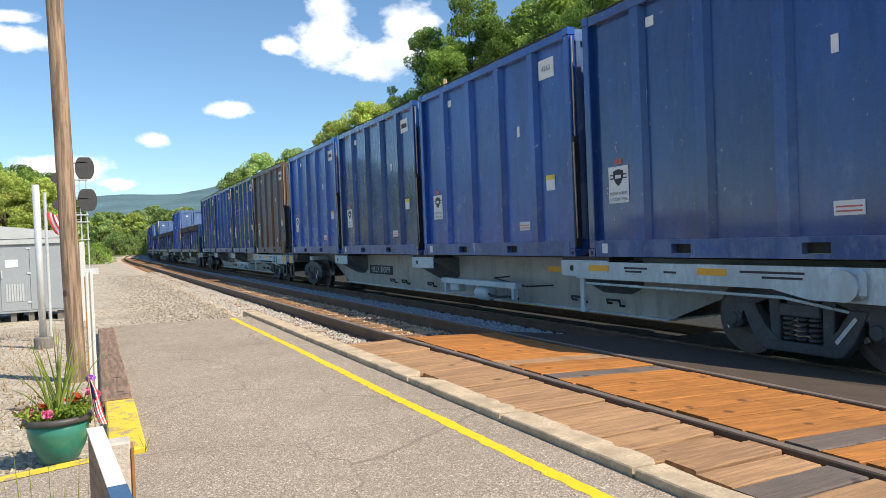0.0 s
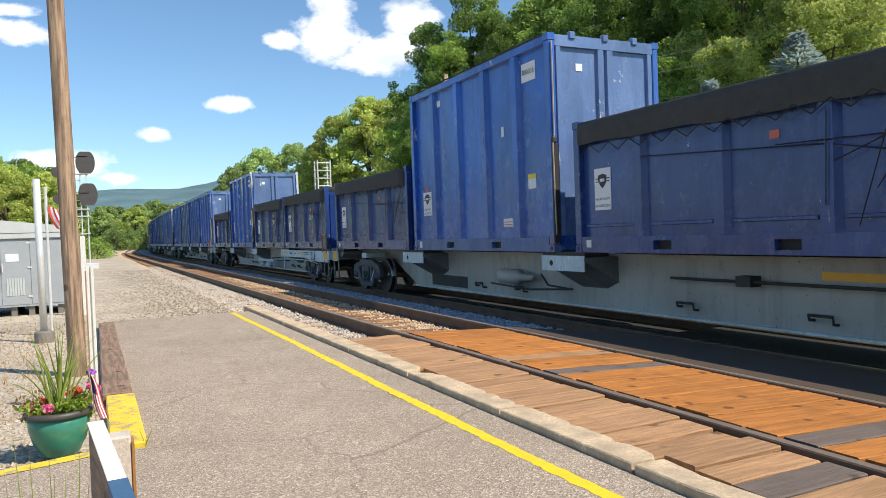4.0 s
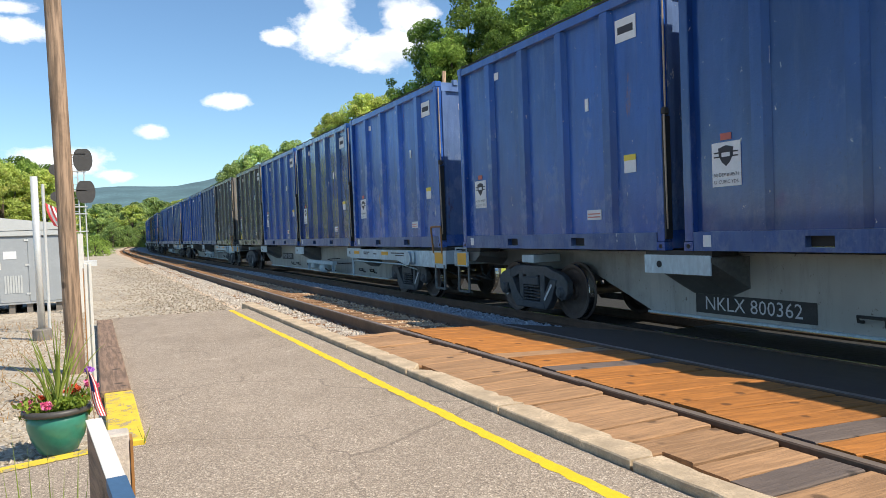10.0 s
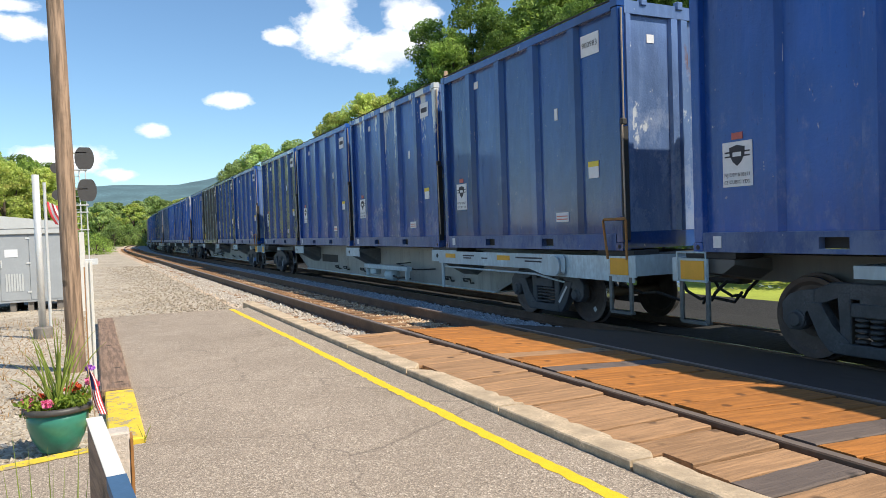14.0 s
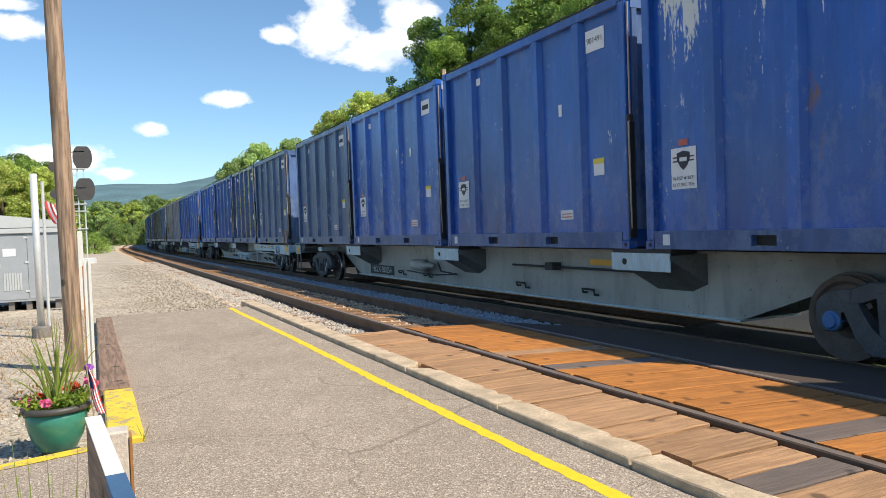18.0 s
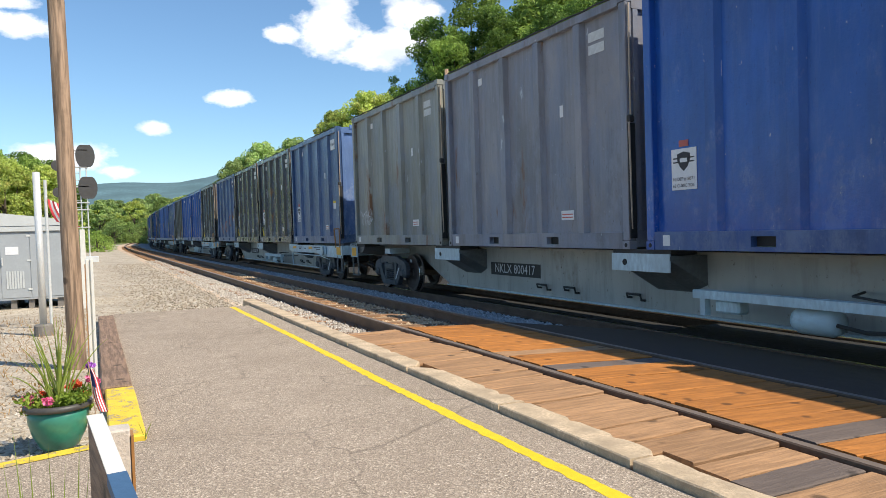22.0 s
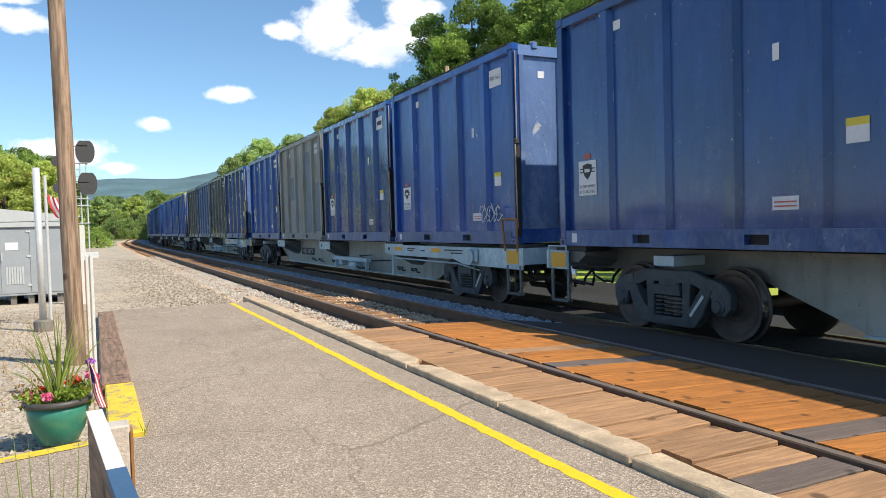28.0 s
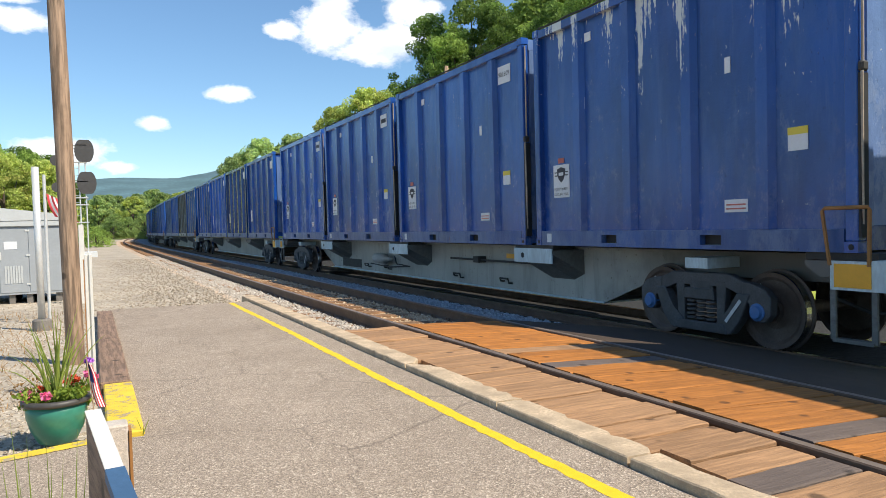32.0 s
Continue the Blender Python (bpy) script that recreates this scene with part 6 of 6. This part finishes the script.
def spruce(x, y, z, h, r):
    rnd = random.Random(int(h * 10))
    t = thing("spruce_tree", "pale blue-grey spruce on the bank", "tree", "spruces on the bank", at=pose(x, y, z))
    vs, fs = [], []
    for _ in range(7000):
        f = rnd.random() ** 0.9
        zz = h * (1 - f)
        a = rnd.uniform(0, 6.28)
        tier = 0.75 + 0.25 * math.sin(zz * 7)
        d = r * f ** 0.65 * tier * rnd.uniform(0.55, 1.0)
        p = Vector((math.cos(a) * d, math.sin(a) * d, zz - 0.15 * d))
        out = Vector((math.cos(a), math.sin(a), rnd.uniform(-0.3, 0.5))).normalized()
        w = out.cross(Vector((0, 0, 1))).normalized() * 0.05
        s = 0.20 * rnd.uniform(0.6, 1.3)
        b = len(vs)
        vs += [p - w, p + w, p + out * s + w * 0.3, p + out * s - w * 0.3]
        fs.append((b, b + 1, b + 2, b + 3))
    me = bpy.data.meshes.new("needles")
    me.from_pydata(vs, [], fs)
    me.materials.append(SPRUCE)
    piece("needles", me, t)
    part("trunk", rod(B(), (0, 0, -0.5), (0, 0, h * 0.95), 0.14, 0.02), BARK, t)


spruce(19.0, 14.8, -0.5, 7.3, 3.0)
spruce(19.0, 18.2, -0.5, 6.55, 1.7)
spruce(19.0, 22.1, -0.5, 6.45, 1.2)


def build_hills():
    bm = B()
    rnd = random.Random(8)
    rows = []
    n = 90
    for j, (dist, up) in enumerate(((900, 0.0), (1150, 0.45), (1350, 0.8), (1500, 1.0), (1700, 0.9))):
        row = []
        for i in range(n + 1):
            az = -30 + 85 * i / n
            ridge = 107 + 14 * math.sin((az - 4) * 0.16) + 5 * math.sin(az * 0.7 + 1) + 0.9 * max(0, az - 8) + max(0, -az) * 1.2
            a = radians(az)
            row.append(bm.verts.new((dist * math.sin(a), dist * math.cos(a), ridge * up + rnd.uniform(-1.5, 1.5) * up)))
        rows.append(row)
    for a, b in zip(rows, rows[1:]):
        for i in range(n):
            bm.faces.new((a[i], a[i + 1], b[i + 1], b[i]))
    tagged(part("hills", bm, HILL, smooth=True), "long wooded ridge, distance haze put into its blue-green colour", "hill", kind="structure")


build_hills()


TIE_GREY = plain("old_grey_concrete", (0.22, 0.20, 0.175), 0.9, vary=0.3, scale=5, bumps=0.4)


# ---- things on the yard side ----
def build_yard():
    # timber pole
    t = thing("utility_pole", "weathered grey-brown timber pole, slightly leaning", "pole")
    bm = B()
    rings = []
    rnd = random.Random(2)
    for i in range(24):
        z = -0.3 + i * 0.3
        rings.append([bm.verts.new((-0.205 - 0.012 * z + (0.088 - 0.0007 * i) * (1 + rnd.uniform(-0.02, 0.02)) * math.cos(6.2832 * k / 18), 8.25 + (0.088 - 0.0007 * i) * math.sin(6.2832 * k / 18), z)) for k in range(18)])
    for ra, rb in zip(rings, rings[1:]):
        for k in range(18):
            bm.faces.new((ra[k], ra[(k + 1) % 18], rb[(k + 1) % 18], rb[k]))
    bm.faces.new(rings[-1])
    part("pole_shaft", bm, POLE, t, smooth=True)
    # white lamp post in its concrete base
    t = thing("metal_post", "silver-grey steel post on a concrete footing", "post", at=pose(-0.68, 11.43, 0))
    part("shaft", rod(B(), (0, 0, 0.05), (-0.005, 0, 2.2), 0.046, n=16), ALU, t, smooth=True)
    part("footing", lathe(B(), [(0.12, -0.2), (0.12, 0.08), (0.10, 0.10), (0.02, 0.10)], 18), TIE_GREY, t)
    # thinner pole behind with a flag
    t = thing("flag_pole", "thin grey pole with a small limp flag", "flag pole", at=pose(-0.62, 12.2, 0))
    part("pole", rod(B(), (0, 0, -0.1), (0, 0, 2.15), 0.022, n=10), ALU, t)
    flag_cloth(t, 0.025, -0.03, 1.70, 0.26, 0.34)
    # signal mast with ladder
    t = thing("railway_signal", "silver lattice railway signal mast with black oval heads", "railway signal", at=pose(-0.25, 46, 0))
    bm = B()
    for x in (-0.32, 0.0):
        for y in (-0.2, 0.2):
            rod(bm, (x, y, -0.3), (x, y, 6.3), 0.035)
    part("mast", bm, ALU, t)
    bm = B()
    for i in range(16):
        rod(bm, (-0.75, -0.1, 0.4 + 0.38 * i), (-0.32, -0.1, 0.4 + 0.38 * i), 0.02, n=5)
    rod(bm, (-0.75, -0.1, 0.0), (-0.75, -0.1, 6.1), 0.025, n=6)
    part("ladder", bm, ALU, t)
    for z in (1.9, 2.9, 3.3, 4.2, 5.3, 6.25):
        part("cross_brace", box(B(), -0.85, 0.1, -0.3, 0.3, z, z + 0.05), ALU, t)
    for x, z in ((-0.02, 5.95), (0.05, 4.15)):
        bm = B()
        out = [(0.50 * math.cos(a) , 0.72 * math.sin(a)) for a in [2 * math.pi * i / 24 for i in range(24)]]
        a_ = [bm.verts.new((x + u * (1 if abs(v) < 0.4 else 0.98), -0.30, z + max(-0.62, min(0.62, v * 1.05)))) for u, v in out]
        b_ = [bm.verts.new((w.co.x, -0.26, w.co.z)) for w in a_]
        bm.faces.new(a_)
        bm.faces.new(b_[::-1])
        for i in range(24):
            j = (i + 1) % 24
            bm.faces.new((a_[i], b_[i], b_[j], a_[j]))
        h = part("signal_head", bm, RIM, t)
    for x, z, r in ((-0.85, 5.1, 0.24), (-1.45, 5.4, 0.30), (-1.45, 3.9, 0.28)):
        part("signal_lamp", lathe(B(), [(0.02, -0.05), (r, -0.04), (r, 0.04), (0.02, 0.05)], 20), RIM, t, "", False, pose(x, -0.25, z, 90))
    part("mast_base", bevelled(box(B(), -0.55, 0.45, -0.5, 0.5, -0.3, 0.25), 0.03), ALU, t)
    # a second signal beyond the train's track, its cage seen over the low containers
    t = thing("railway_signal", "silver railway signal mast with a caged ladder", "railway signal", at=pose(13.6, 46, -0.75))
    for x in (-0.42, 0.42):
        for y in (-0.35, 0.35):
            part("cage_post", rod(B(), (x, y, -0.3), (x, y, 6.95), 0.05, n=6), WHITE_PAINT, t)
    for i in range(13):
        part("cage_hoop", tube(B(), [(-0.42, 0.35, 0.8 + 0.5 * i), (-0.42, -0.35, 0.8 + 0.5 * i), (0.42, -0.35, 0.8 + 0.5 * i), (0.42, 0.35, 0.8 + 0.5 * i)], 0.035, 5), WHITE_PAINT, t)
    for i in range(12):
        part("rung", rod(B(), (0.0, -0.3, 1.0 + 0.5 * i), (0.42, -0.3, 1.0 + 0.5 * i), 0.03, n=5), WHITE_PAINT, t)
    # grey equipment cabinet
    t = thing("equipment_cabinet", "grey sheet-steel railway equipment cabinet with a shallow roof", "cabinet", at=pose(-1.55, 16.2, 0))
    part("body", box(B(), -1.1, 1.02, 0, 1.8, 0.12, 1.55), CABINET, t)
    bm = B()
    prism_roof(bm, -1.16, 1.08, -0.06, 1.86, 1.55, 1.66, 1.80)
    part("roof", bm, CABINET_ROOF, t)
    part("sign", box(B(), 0.0, 0.22, -0.017, -0.012, 1.0, 1.15), WHITE, t, "blank white sign")
    part("roof_lip", bevelled(box(B(), -1.13, 1.05, -0.05, 0.0, 1.44, 1.545), 0.008), CABINET_ROOF, t)
    for x0, x1 in ((-1.06, -0.10), (-0.085, 0.40)):
        part("door", bevelled(box(B(), x0, x1, -0.011, -0.001, 0.16, 1.42), 0.004), CABINET, t)
    part("side_panel", bevelled(box(B(), 0.415, 0.99, -0.011, -0.001, 0.16, 1.42), 0.004), CABINET, t)
    for z in (0.30, 0.86, 1.34):
        part("hinge", box(B(), 0.36, 0.43, -0.022, -0.012, z, z + 0.035), ALU, t)
    part("door_handle", rod(B(), (-0.06, -0.03, 0.80), (-0.06, -0.03, 0.95), 0.012, n=8), ALU, t)
    for i in range(7):
        part("vent_slat", box(B(), 0.0 + i * 0.045, 0.03 + i * 0.045, -0.019, -0.012, 0.34, 0.68), CABINET_ROOF, t)
    for x in (-0.95, 0.05, 0.35, 0.85):
        part("foot", box(B(), x, x + 0.1, 0.05, 1.7, -0.08, 0.12), TIE_GREY, t)
    # white marker posts
    for x, y, h, w in ((-0.20, 15.3, 1.5, 0.045),):
        t = thing("marker_post", "flat white marker post", "post", at=pose(x, y, -0.06))
        part("blade", bevelled(box(B(), -w, w, -0.012, 0.012, 0, h), 0.006), WHITE_PAINT, t)


def prism_roof(bm, x0, x1, y0, y1, z0, z1, zr):
    box(bm, x0, x1, y0, y1, z0, z1)
    xm = (x0 + x1) / 2
    v = [bm.verts.new(p) for p in ((x0, y0, z1), (xm, y0, zr), (x1, y0, z1), (x0, y1, z1), (xm, y1, zr), (x1, y1, z1))]
    for f in ((0, 1, 2), (3, 5, 4), (0, 3, 4, 1), (1, 4, 5, 2)):
        bm.faces.new([v[i] for i in f])


def flag_cloth(parent, x, y, z, w, h):
    """A limp flag, its stripes hanging down in soft folds."""
    for k in range(7):
        bm = B()
        rows = []
        for i in range(9):
            u = i / 8
            e = []
            for q in (k / 7, (k + 1) / 7):
                e.append(bm.verts.new((x + w * q * (0.75 + 0.5 * u) + 0.10 * u * u, y + 0.02 * math.sin(q * 9 + u * 2), z + h / 2 - h * u - 0.10 * q)))
            rows.append(e)
        for p, q in zip(rows, rows[1:]):
            bm.faces.new((p[0], p[1], q[1], q[0]))
        part("stripe", bm, FLAG_RED if k % 2 == 0 else FLAG_WHITE, parent)


build_yard()


def blade_mesh(bm, root, tip, width, droop, n=6):
    """One grass blade, bent under its own weight, with a shallow fold."""
    root, tip = Vector(root), Vector(tip)
    side = (tip - root).cross(Vector((0.3, 1, 0.1))).normalized() * width
    up = side.cross(tip - root).normalized() * width * 0.4
    rows = []
    for i in range(n + 1):
        u = i / n
        p = root.lerp(tip, u) + Vector((0, 0, droop * (u - u * u) * 2))
        w = side * (1 - u ** 2) * (0.55 + 0.9 * u * (1 - u)) if i < n else side * 0.02
        rows.append((bm.verts.new(p - w), bm.verts.new(p - up * (1 - u)), bm.verts.new(p + w)))
    for p, q in zip(rows, rows[1:]):
        bm.faces.new((p[0], p[1], q[1], q[0]))
        bm.faces.new((p[1], p[2], q[2], q[1]))
    return bm


def build_pot():
    p = thing("flower_pot", "green glazed flower pot with a dark rim, on gravel", "flower pot", at=pose(-0.245, 5.10, -0.03))
    prof = [(0.02, 0.0), (0.098, 0.0), (0.112, 0.012), (0.150, 0.09), (0.172, 0.17), (0.176, 0.245), (0.16, 0.25), (0.15, 0.2), (0.02, 0.2)]
    part("bowl", lathe(B(), prof, 44), GLAZE, p, smooth=True)
    part("rim", lathe(B(), [(0.165, 0.24), (0.190, 0.245), (0.197, 0.258), (0.194, 0.276), (0.178, 0.283), (0.160, 0.275), (0.155, 0.25)], 44), RIM, p, smooth=True)
    part("soil", lathe(B(), [(0.01, 0.225), (0.155, 0.225), (0.01, 0.235)], 24), BARK, p)
    rnd = random.Random(14)
    x0, y0, z0 = -0.245, 5.10, 0.20
    g = thing("spike_plant", "tall spiky grass plant in the flower pot", "plant", at=pose(x0, y0, z0))
    tips = [(0.01, 0.0, 0.62), (0.03, 0.02, 0.60), (-0.01, 0.03, 0.63), (0.15, 0.0, 0.62), (-0.11, 0.0, 0.50), (-0.20, 0.02, 0.42), (-0.26, 0.0, 0.34), (0.10, 0.05, 0.52), (0.05, -0.05, 0.58), (-0.06, -0.04, 0.56), (0.24, 0.02, 0.50), (0.30, 0.0, 0.42), (-0.30, 0.05, 0.24), (0.18, -0.1, 0.40), (-0.16, -0.1, 0.36)]
    for tx, ty, tz in tips + [(rnd.uniform(-0.18, 0.16), rnd.uniform(-0.15, 0.15), rnd.uniform(0.35, 0.6)) for _ in range(16)]:
        bm = blade_mesh(B(), (rnd.uniform(-0.03, 0.04), rnd.uniform(-0.03, 0.03), 0), (tx, ty, tz), 0.0075, 0.05 if abs(tx) < 0.1 else 0.12)
        part("blade", bm, SPIKE, g)
    f = thing("geranium", "low leafy geraniums with pink and red blooms in the pot", "plant", at=pose(x0, y0, z0))
    lobes = [(Vector((rnd.uniform(-0.16, 0.15), rnd.uniform(-0.13, 0.12), rnd.uniform(0.0, 0.10))), rnd.uniform(0.04, 0.07)) for _ in range(24)]
    vs, fs = leaf_cloud(rnd, lobes, 1300, 0.019, 0.6)
    me = bpy.data.meshes.new("leaves")
    me.from_pydata(vs, [], fs)
    me.materials.append(LEAF)
    piece("leaves", me, f)
    for x, y, z, r, m in ((-0.16, -0.06, 0.10, 0.030, PETAL), (-0.15, -0.05, 0.075, 0.026, PETAL), (-0.045, -0.13, 0.085, 0.026, PETAL), (0.19, 0.0, 0.175, 0.028, PETAL), (0.215, 0.02, 0.15, 0.02, PETAL), (0.19, 0.05, 0.25, 0.02, PETAL_VIOLET), (0.10, 0.06, 0.14, 0.026, PETAL_RED), (0.07, 0.07, 0.125, 0.02, PETAL_RED), (-0.09, 0.06, 0.10, 0.018, PETAL_RED), (0.155, 0.03, 0.08, 0.016, PETAL_RED)):
        vs, fs = leaf_cloud(rnd, [(Vector((x, y, z)), r * 1.25)], 70, 0.0115, 0.7)
        me = bpy.data.meshes.new("bloom")
        me.from_pydata(vs, [], fs)
        me.materials.append(m)
        piece("bloom", me, f)
        part("stalk", rod(B(), (x * 0.6, y * 0.6, 0), (x, y, z), 0.003, n=4), LEAF, f)
    dry = thing("dry_foliage", "withered brown foliage trailing behind the pot", "plant", at=pose(x0, y0, z0))
    vs, fs = leaf_cloud(rnd, [(Vector((-0.12, 0.12, 0.10)), 0.10), (Vector((-0.2, 0.08, 0.08)), 0.07), (Vector((0.08, 0.14, 0.05)), 0.08)], 170, 0.013, 0.8)
    me = bpy.data.meshes.new("dry_leaves")
    me.from_pydata(vs, [], fs)
    me.materials.append(DRY)
    piece("dry_leaves", me, dry)
    # small flag stuck in the pot
    t = thing("small_flag", "small striped flag on a stick in the flower pot", "flag", at=pose(-0.065, 4.98, 0.18))
    part("stick", rod(B(), (0.03, 0, -0.02), (0.0, 0, 0.31), 0.004, n=6), POLE, t)
    n = 9

    def cloth(u, w):
        wide = 0.034 + 0.040 * u - 0.02 * u * u
        return 0.004 + 0.062 * u + wide * (w - 0.4) + 0.004 * math.sin(u * 7), 0.014 * math.sin(w * 6 + u * 3), 0.29 - 0.28 * u - 0.02 * w

    for k in range(7):
        bm = B()
        first = 0 if k > 3 else 4
        rows = [(bm.verts.new(cloth(i / n, k / 7)), bm.verts.new(cloth(i / n, (k + 1) / 7))) for i in range(first, n + 1)]
        for a, b in zip(rows, rows[1:]):
            bm.faces.new((a[0], a[1], b[1], b[0]))
        part("stripe", bm, FLAG_RED if k % 2 == 0 else FLAG_WHITE, t)
    bm = B()
    rows = [[bm.verts.new(cloth(i / n, w / 7)) for w in range(5)] for i in range(5)]
    for a, b in zip(rows, rows[1:]):
        for i in range(4):
            bm.faces.new((a[i], a[i + 1], b[i + 1], b[i]))
    part("canton", bm, FLAG_BLUE, t, "blue star field")


DRY = plain("withered_leaf", (0.34, 0.20, 0.07), 0.9, vary=0.4, scale=20)
build_pot()


STRIP_FROM = 0.32
POST_PALE = plain("weathered_pale_post", (0.60, 0.53, 0.45), 0.8, vary=0.25, scale=9, bumps=0.4)


def build_railing():
    # white channel post beside the timber edging
    t = thing("railing_post", "white painted steel channel post with a rusty edge", "post", at=pose(-0.045, 6.36, -0.06))
    for x, m in ((-0.014, WHITE_PAINT), (0.018, WHITE_PAINT)):
        part("flange", bevelled(box(B(), x - 0.011, x + 0.011, -0.02, 0.02, 0, 1.16), 0.003), m, t)
    part("web", box(B(), -0.006, 0.010, -0.004, 0.018, 0, 1.15), WHITE_PAINT, t)
    part("rust_strip", box(B(), -0.033, -0.026, -0.018, 0.018, 0.02, 1.12), RUST_ORANGE, t)
    # near hand rail: a board on edge with a white top, and its post
    h = thing("hand_rail", "weathered timber hand rail with a white painted top edge", "hand rail")
    a, b = Vector((-0.022, 2.60, 0.69)), Vector((0.14, 1.25, 0.457))
    way = (b - a).normalized()
    side = way.cross(Vector((0, 0, 1))).normalized()
    for nm, z0, z1, w, m, lab in (("top_board", -0.006, 0.0, 0.024, WHITE_PAINT, "white painted top edge"), ("side_board", -0.30, -0.007, 0.021, TIMBER, "grey weathered board")):
        bm = B()
        v = []
        for p in (a, b):
            v += [bm.verts.new(p + side * sx * w + Vector((0, 0, z))) for z in (z0, z1) for sx in (-1, 1)]
        for f in ((0, 1, 3, 2), (4, 6, 7, 5), (0, 4, 5, 1), (2, 3, 7, 6), (0, 2, 6, 4), (1, 5, 7, 3)):
            bm.faces.new([v[i] for i in f])
        part(nm, bm, m, h, lab)
    bm = B()
    v = []
    for u in (STRIP_FROM, 1.0):
        p = a.lerp(b, u)
        v += [bm.verts.new(p + side * sx * 0.0255 + Vector((0, 0, z))) for z in (-0.03, 0.0025) for sx in (-1, 1)]
    for f in ((0, 1, 3, 2), (4, 6, 7, 5), (0, 4, 5, 1), (2, 3, 7, 6), (0, 2, 6, 4), (1, 5, 7, 3)):
        bm.faces.new([v[i] for i in f])
    part("tape", bm, STRIP_BLUE, h, "blue strip over the rail's lower end")
    part("post", bevelled(box(B(), 0.012, 0.082, 2.62, 2.71, 0.0, 0.622), 0.006), POST_PALE, h, "pale square post")
    part("post_edge", box(B(), 0.083, 0.092, 2.618, 2.70, 0.0, 0.60), RUST_ORANGE, h, "rusty brown edge strip")
    # blades of tall grass close by
    g = thing("tall_grass", "sparse green grass blades rising beside the rail", "grass", at=pose(-0.16, 2.3, 0.0))
    rnd = random.Random(6)
    for x, tx, tz in ((-0.02, -0.067, 0.743), (-0.01, -0.03, 0.70), (0.03, 0.02, 0.69), (0.06, 0.1, 0.71), (0.0, 0.035, 0.64), (0.02, 0.06, 0.63), (-0.03, -0.09, 0.66), (0.05, 0.12, 0.60), (-0.015, -0.05, 0.62)):
        bm = blade_mesh(B(), (x, 0, 0.0), (tx, rnd.uniform(-0.05, 0.05), tz), 0.0065, 0.0)
        part("blade", bm, SPIKE, g)
    tuft = thing("grass_tuft", "thin green tuft at the asphalt's edge", "grass", at=pose(0.235, 4.86, 0.0))
    for k in range(7):
        bm = blade_mesh(B(), (0, 0, 0), (rnd.uniform(-0.05, 0.07), rnd.uniform(-0.04, 0.04), rnd.uniform(0.05, 0.13)), 0.003, 0.01)
        part("blade", bm, SPIKE, tuft)
    # dry weeds by the pole
    vs, fs = [], []
    for _ in range(900):
        x, y = rnd.uniform(-1.9, -0.12), rnd.uniform(6.2, 14)
        p = Vector((x, y, -0.06))
        q = p + Vector((rnd.gauss(0, 0.06), rnd.gauss(0, 0.06), rnd.uniform(0.02, 0.11)))
        w = Vector((0.004, 0.002, 0))
        b0 = len(vs)
        vs += [p - w, p + w, q]
        fs.append((b0, b0 + 1, b0 + 2))
    me = bpy.data.meshes.new("dry_weeds")
    me.from_pydata(vs, [], fs)
    me.materials.append(DRY)
    tagged(new("dry_weeds", me), "dry straw-coloured weeds in the gravel", "weeds", kind="stuff")


build_railing()


def build_lamp_pole():
    """Timber pole with a street lamp beyond the train, and its wires."""
    t = thing("street_lamp", "timber pole with a curved arm and a round white lamp", "street lamp", at=pose(18.0, 36.5, -0.8))
    part("pole", rod(B(), (0, 0, -0.3), (0.12, 0, 10.9), 0.16, 0.11, 14), POLE, t, smooth=True)
    bm = B()
    tube(bm, [(0.1, 0, 8.9), (-0.5, 0, 9.35), (-1.1, -0.05, 9.45), (-1.6, -0.1, 9.3)], 0.035, 8)
    part("arm", bm, RUST_ORANGE, t)
    part("lamp_head", lathe(B(), [(0.02, 0.2), (0.12, 0.18), (0.2, 0.06), (0.2, -0.05), (0.16, -0.22), (0.03, -0.28)], 16), WHITE_PAINT, t, "white globe lamp head", True, pose(-1.65, -0.1, 9.2))
    for k, (z, drop) in enumerate(((9.9, 1.6), (9.3, 1.8), (8.2, 2.0))):
        c = thing("overhead_wire", "thin dark sagging overhead wire", "wire", "wires along the line", at=pose(18.1, 36.5, -0.8))
        bm = B()
        pts = []
        for i in range(15):
            u = i / 14
            pts.append((u * 12.5, -u * 36, z - drop * 4 * (u - u * u) * 0.4))
        tube(bm, pts, 0.011, 4)
        part("strand", bm, CABINET, c)


build_lamp_pole()


def motions():
    times = [0.8 * i for i in range(41)]
    for ob, n, y, z in TRAIN:
        walk(ob, [(t, thing_pose(n, y, z, t)) for t in times])
    # wheels roll while their car is near
    for w, n in WHEELS:
        home = w.matrix_basis.translation.copy()
        rows = []
        for k in range(0, 32 * FPS + 1):
            t = k / FPS
            lead = 7.75 + n * PITCH - travelled(t)
            if -34 < lead < 26 or k in (0, 32 * FPS):
                turn = math.degrees(travelled(t) / TYRE) if -34.5 < lead < 26.5 else None
                if turn is None:
                    rows.append((t, None))
                else:
                    rows.append((t, turn))
        turns = [r for _, r in rows if r is not None]
        if not turns:
            continue
        fixed = [(t, turns[0] if r is None and t < 1 else turns[-1] if r is None else r) for t, r in rows]
        walk(w, [(t, Matrix.Translation(home) @ pose(0, 0, 0, r % 360)) for t, r in fixed])


motions()
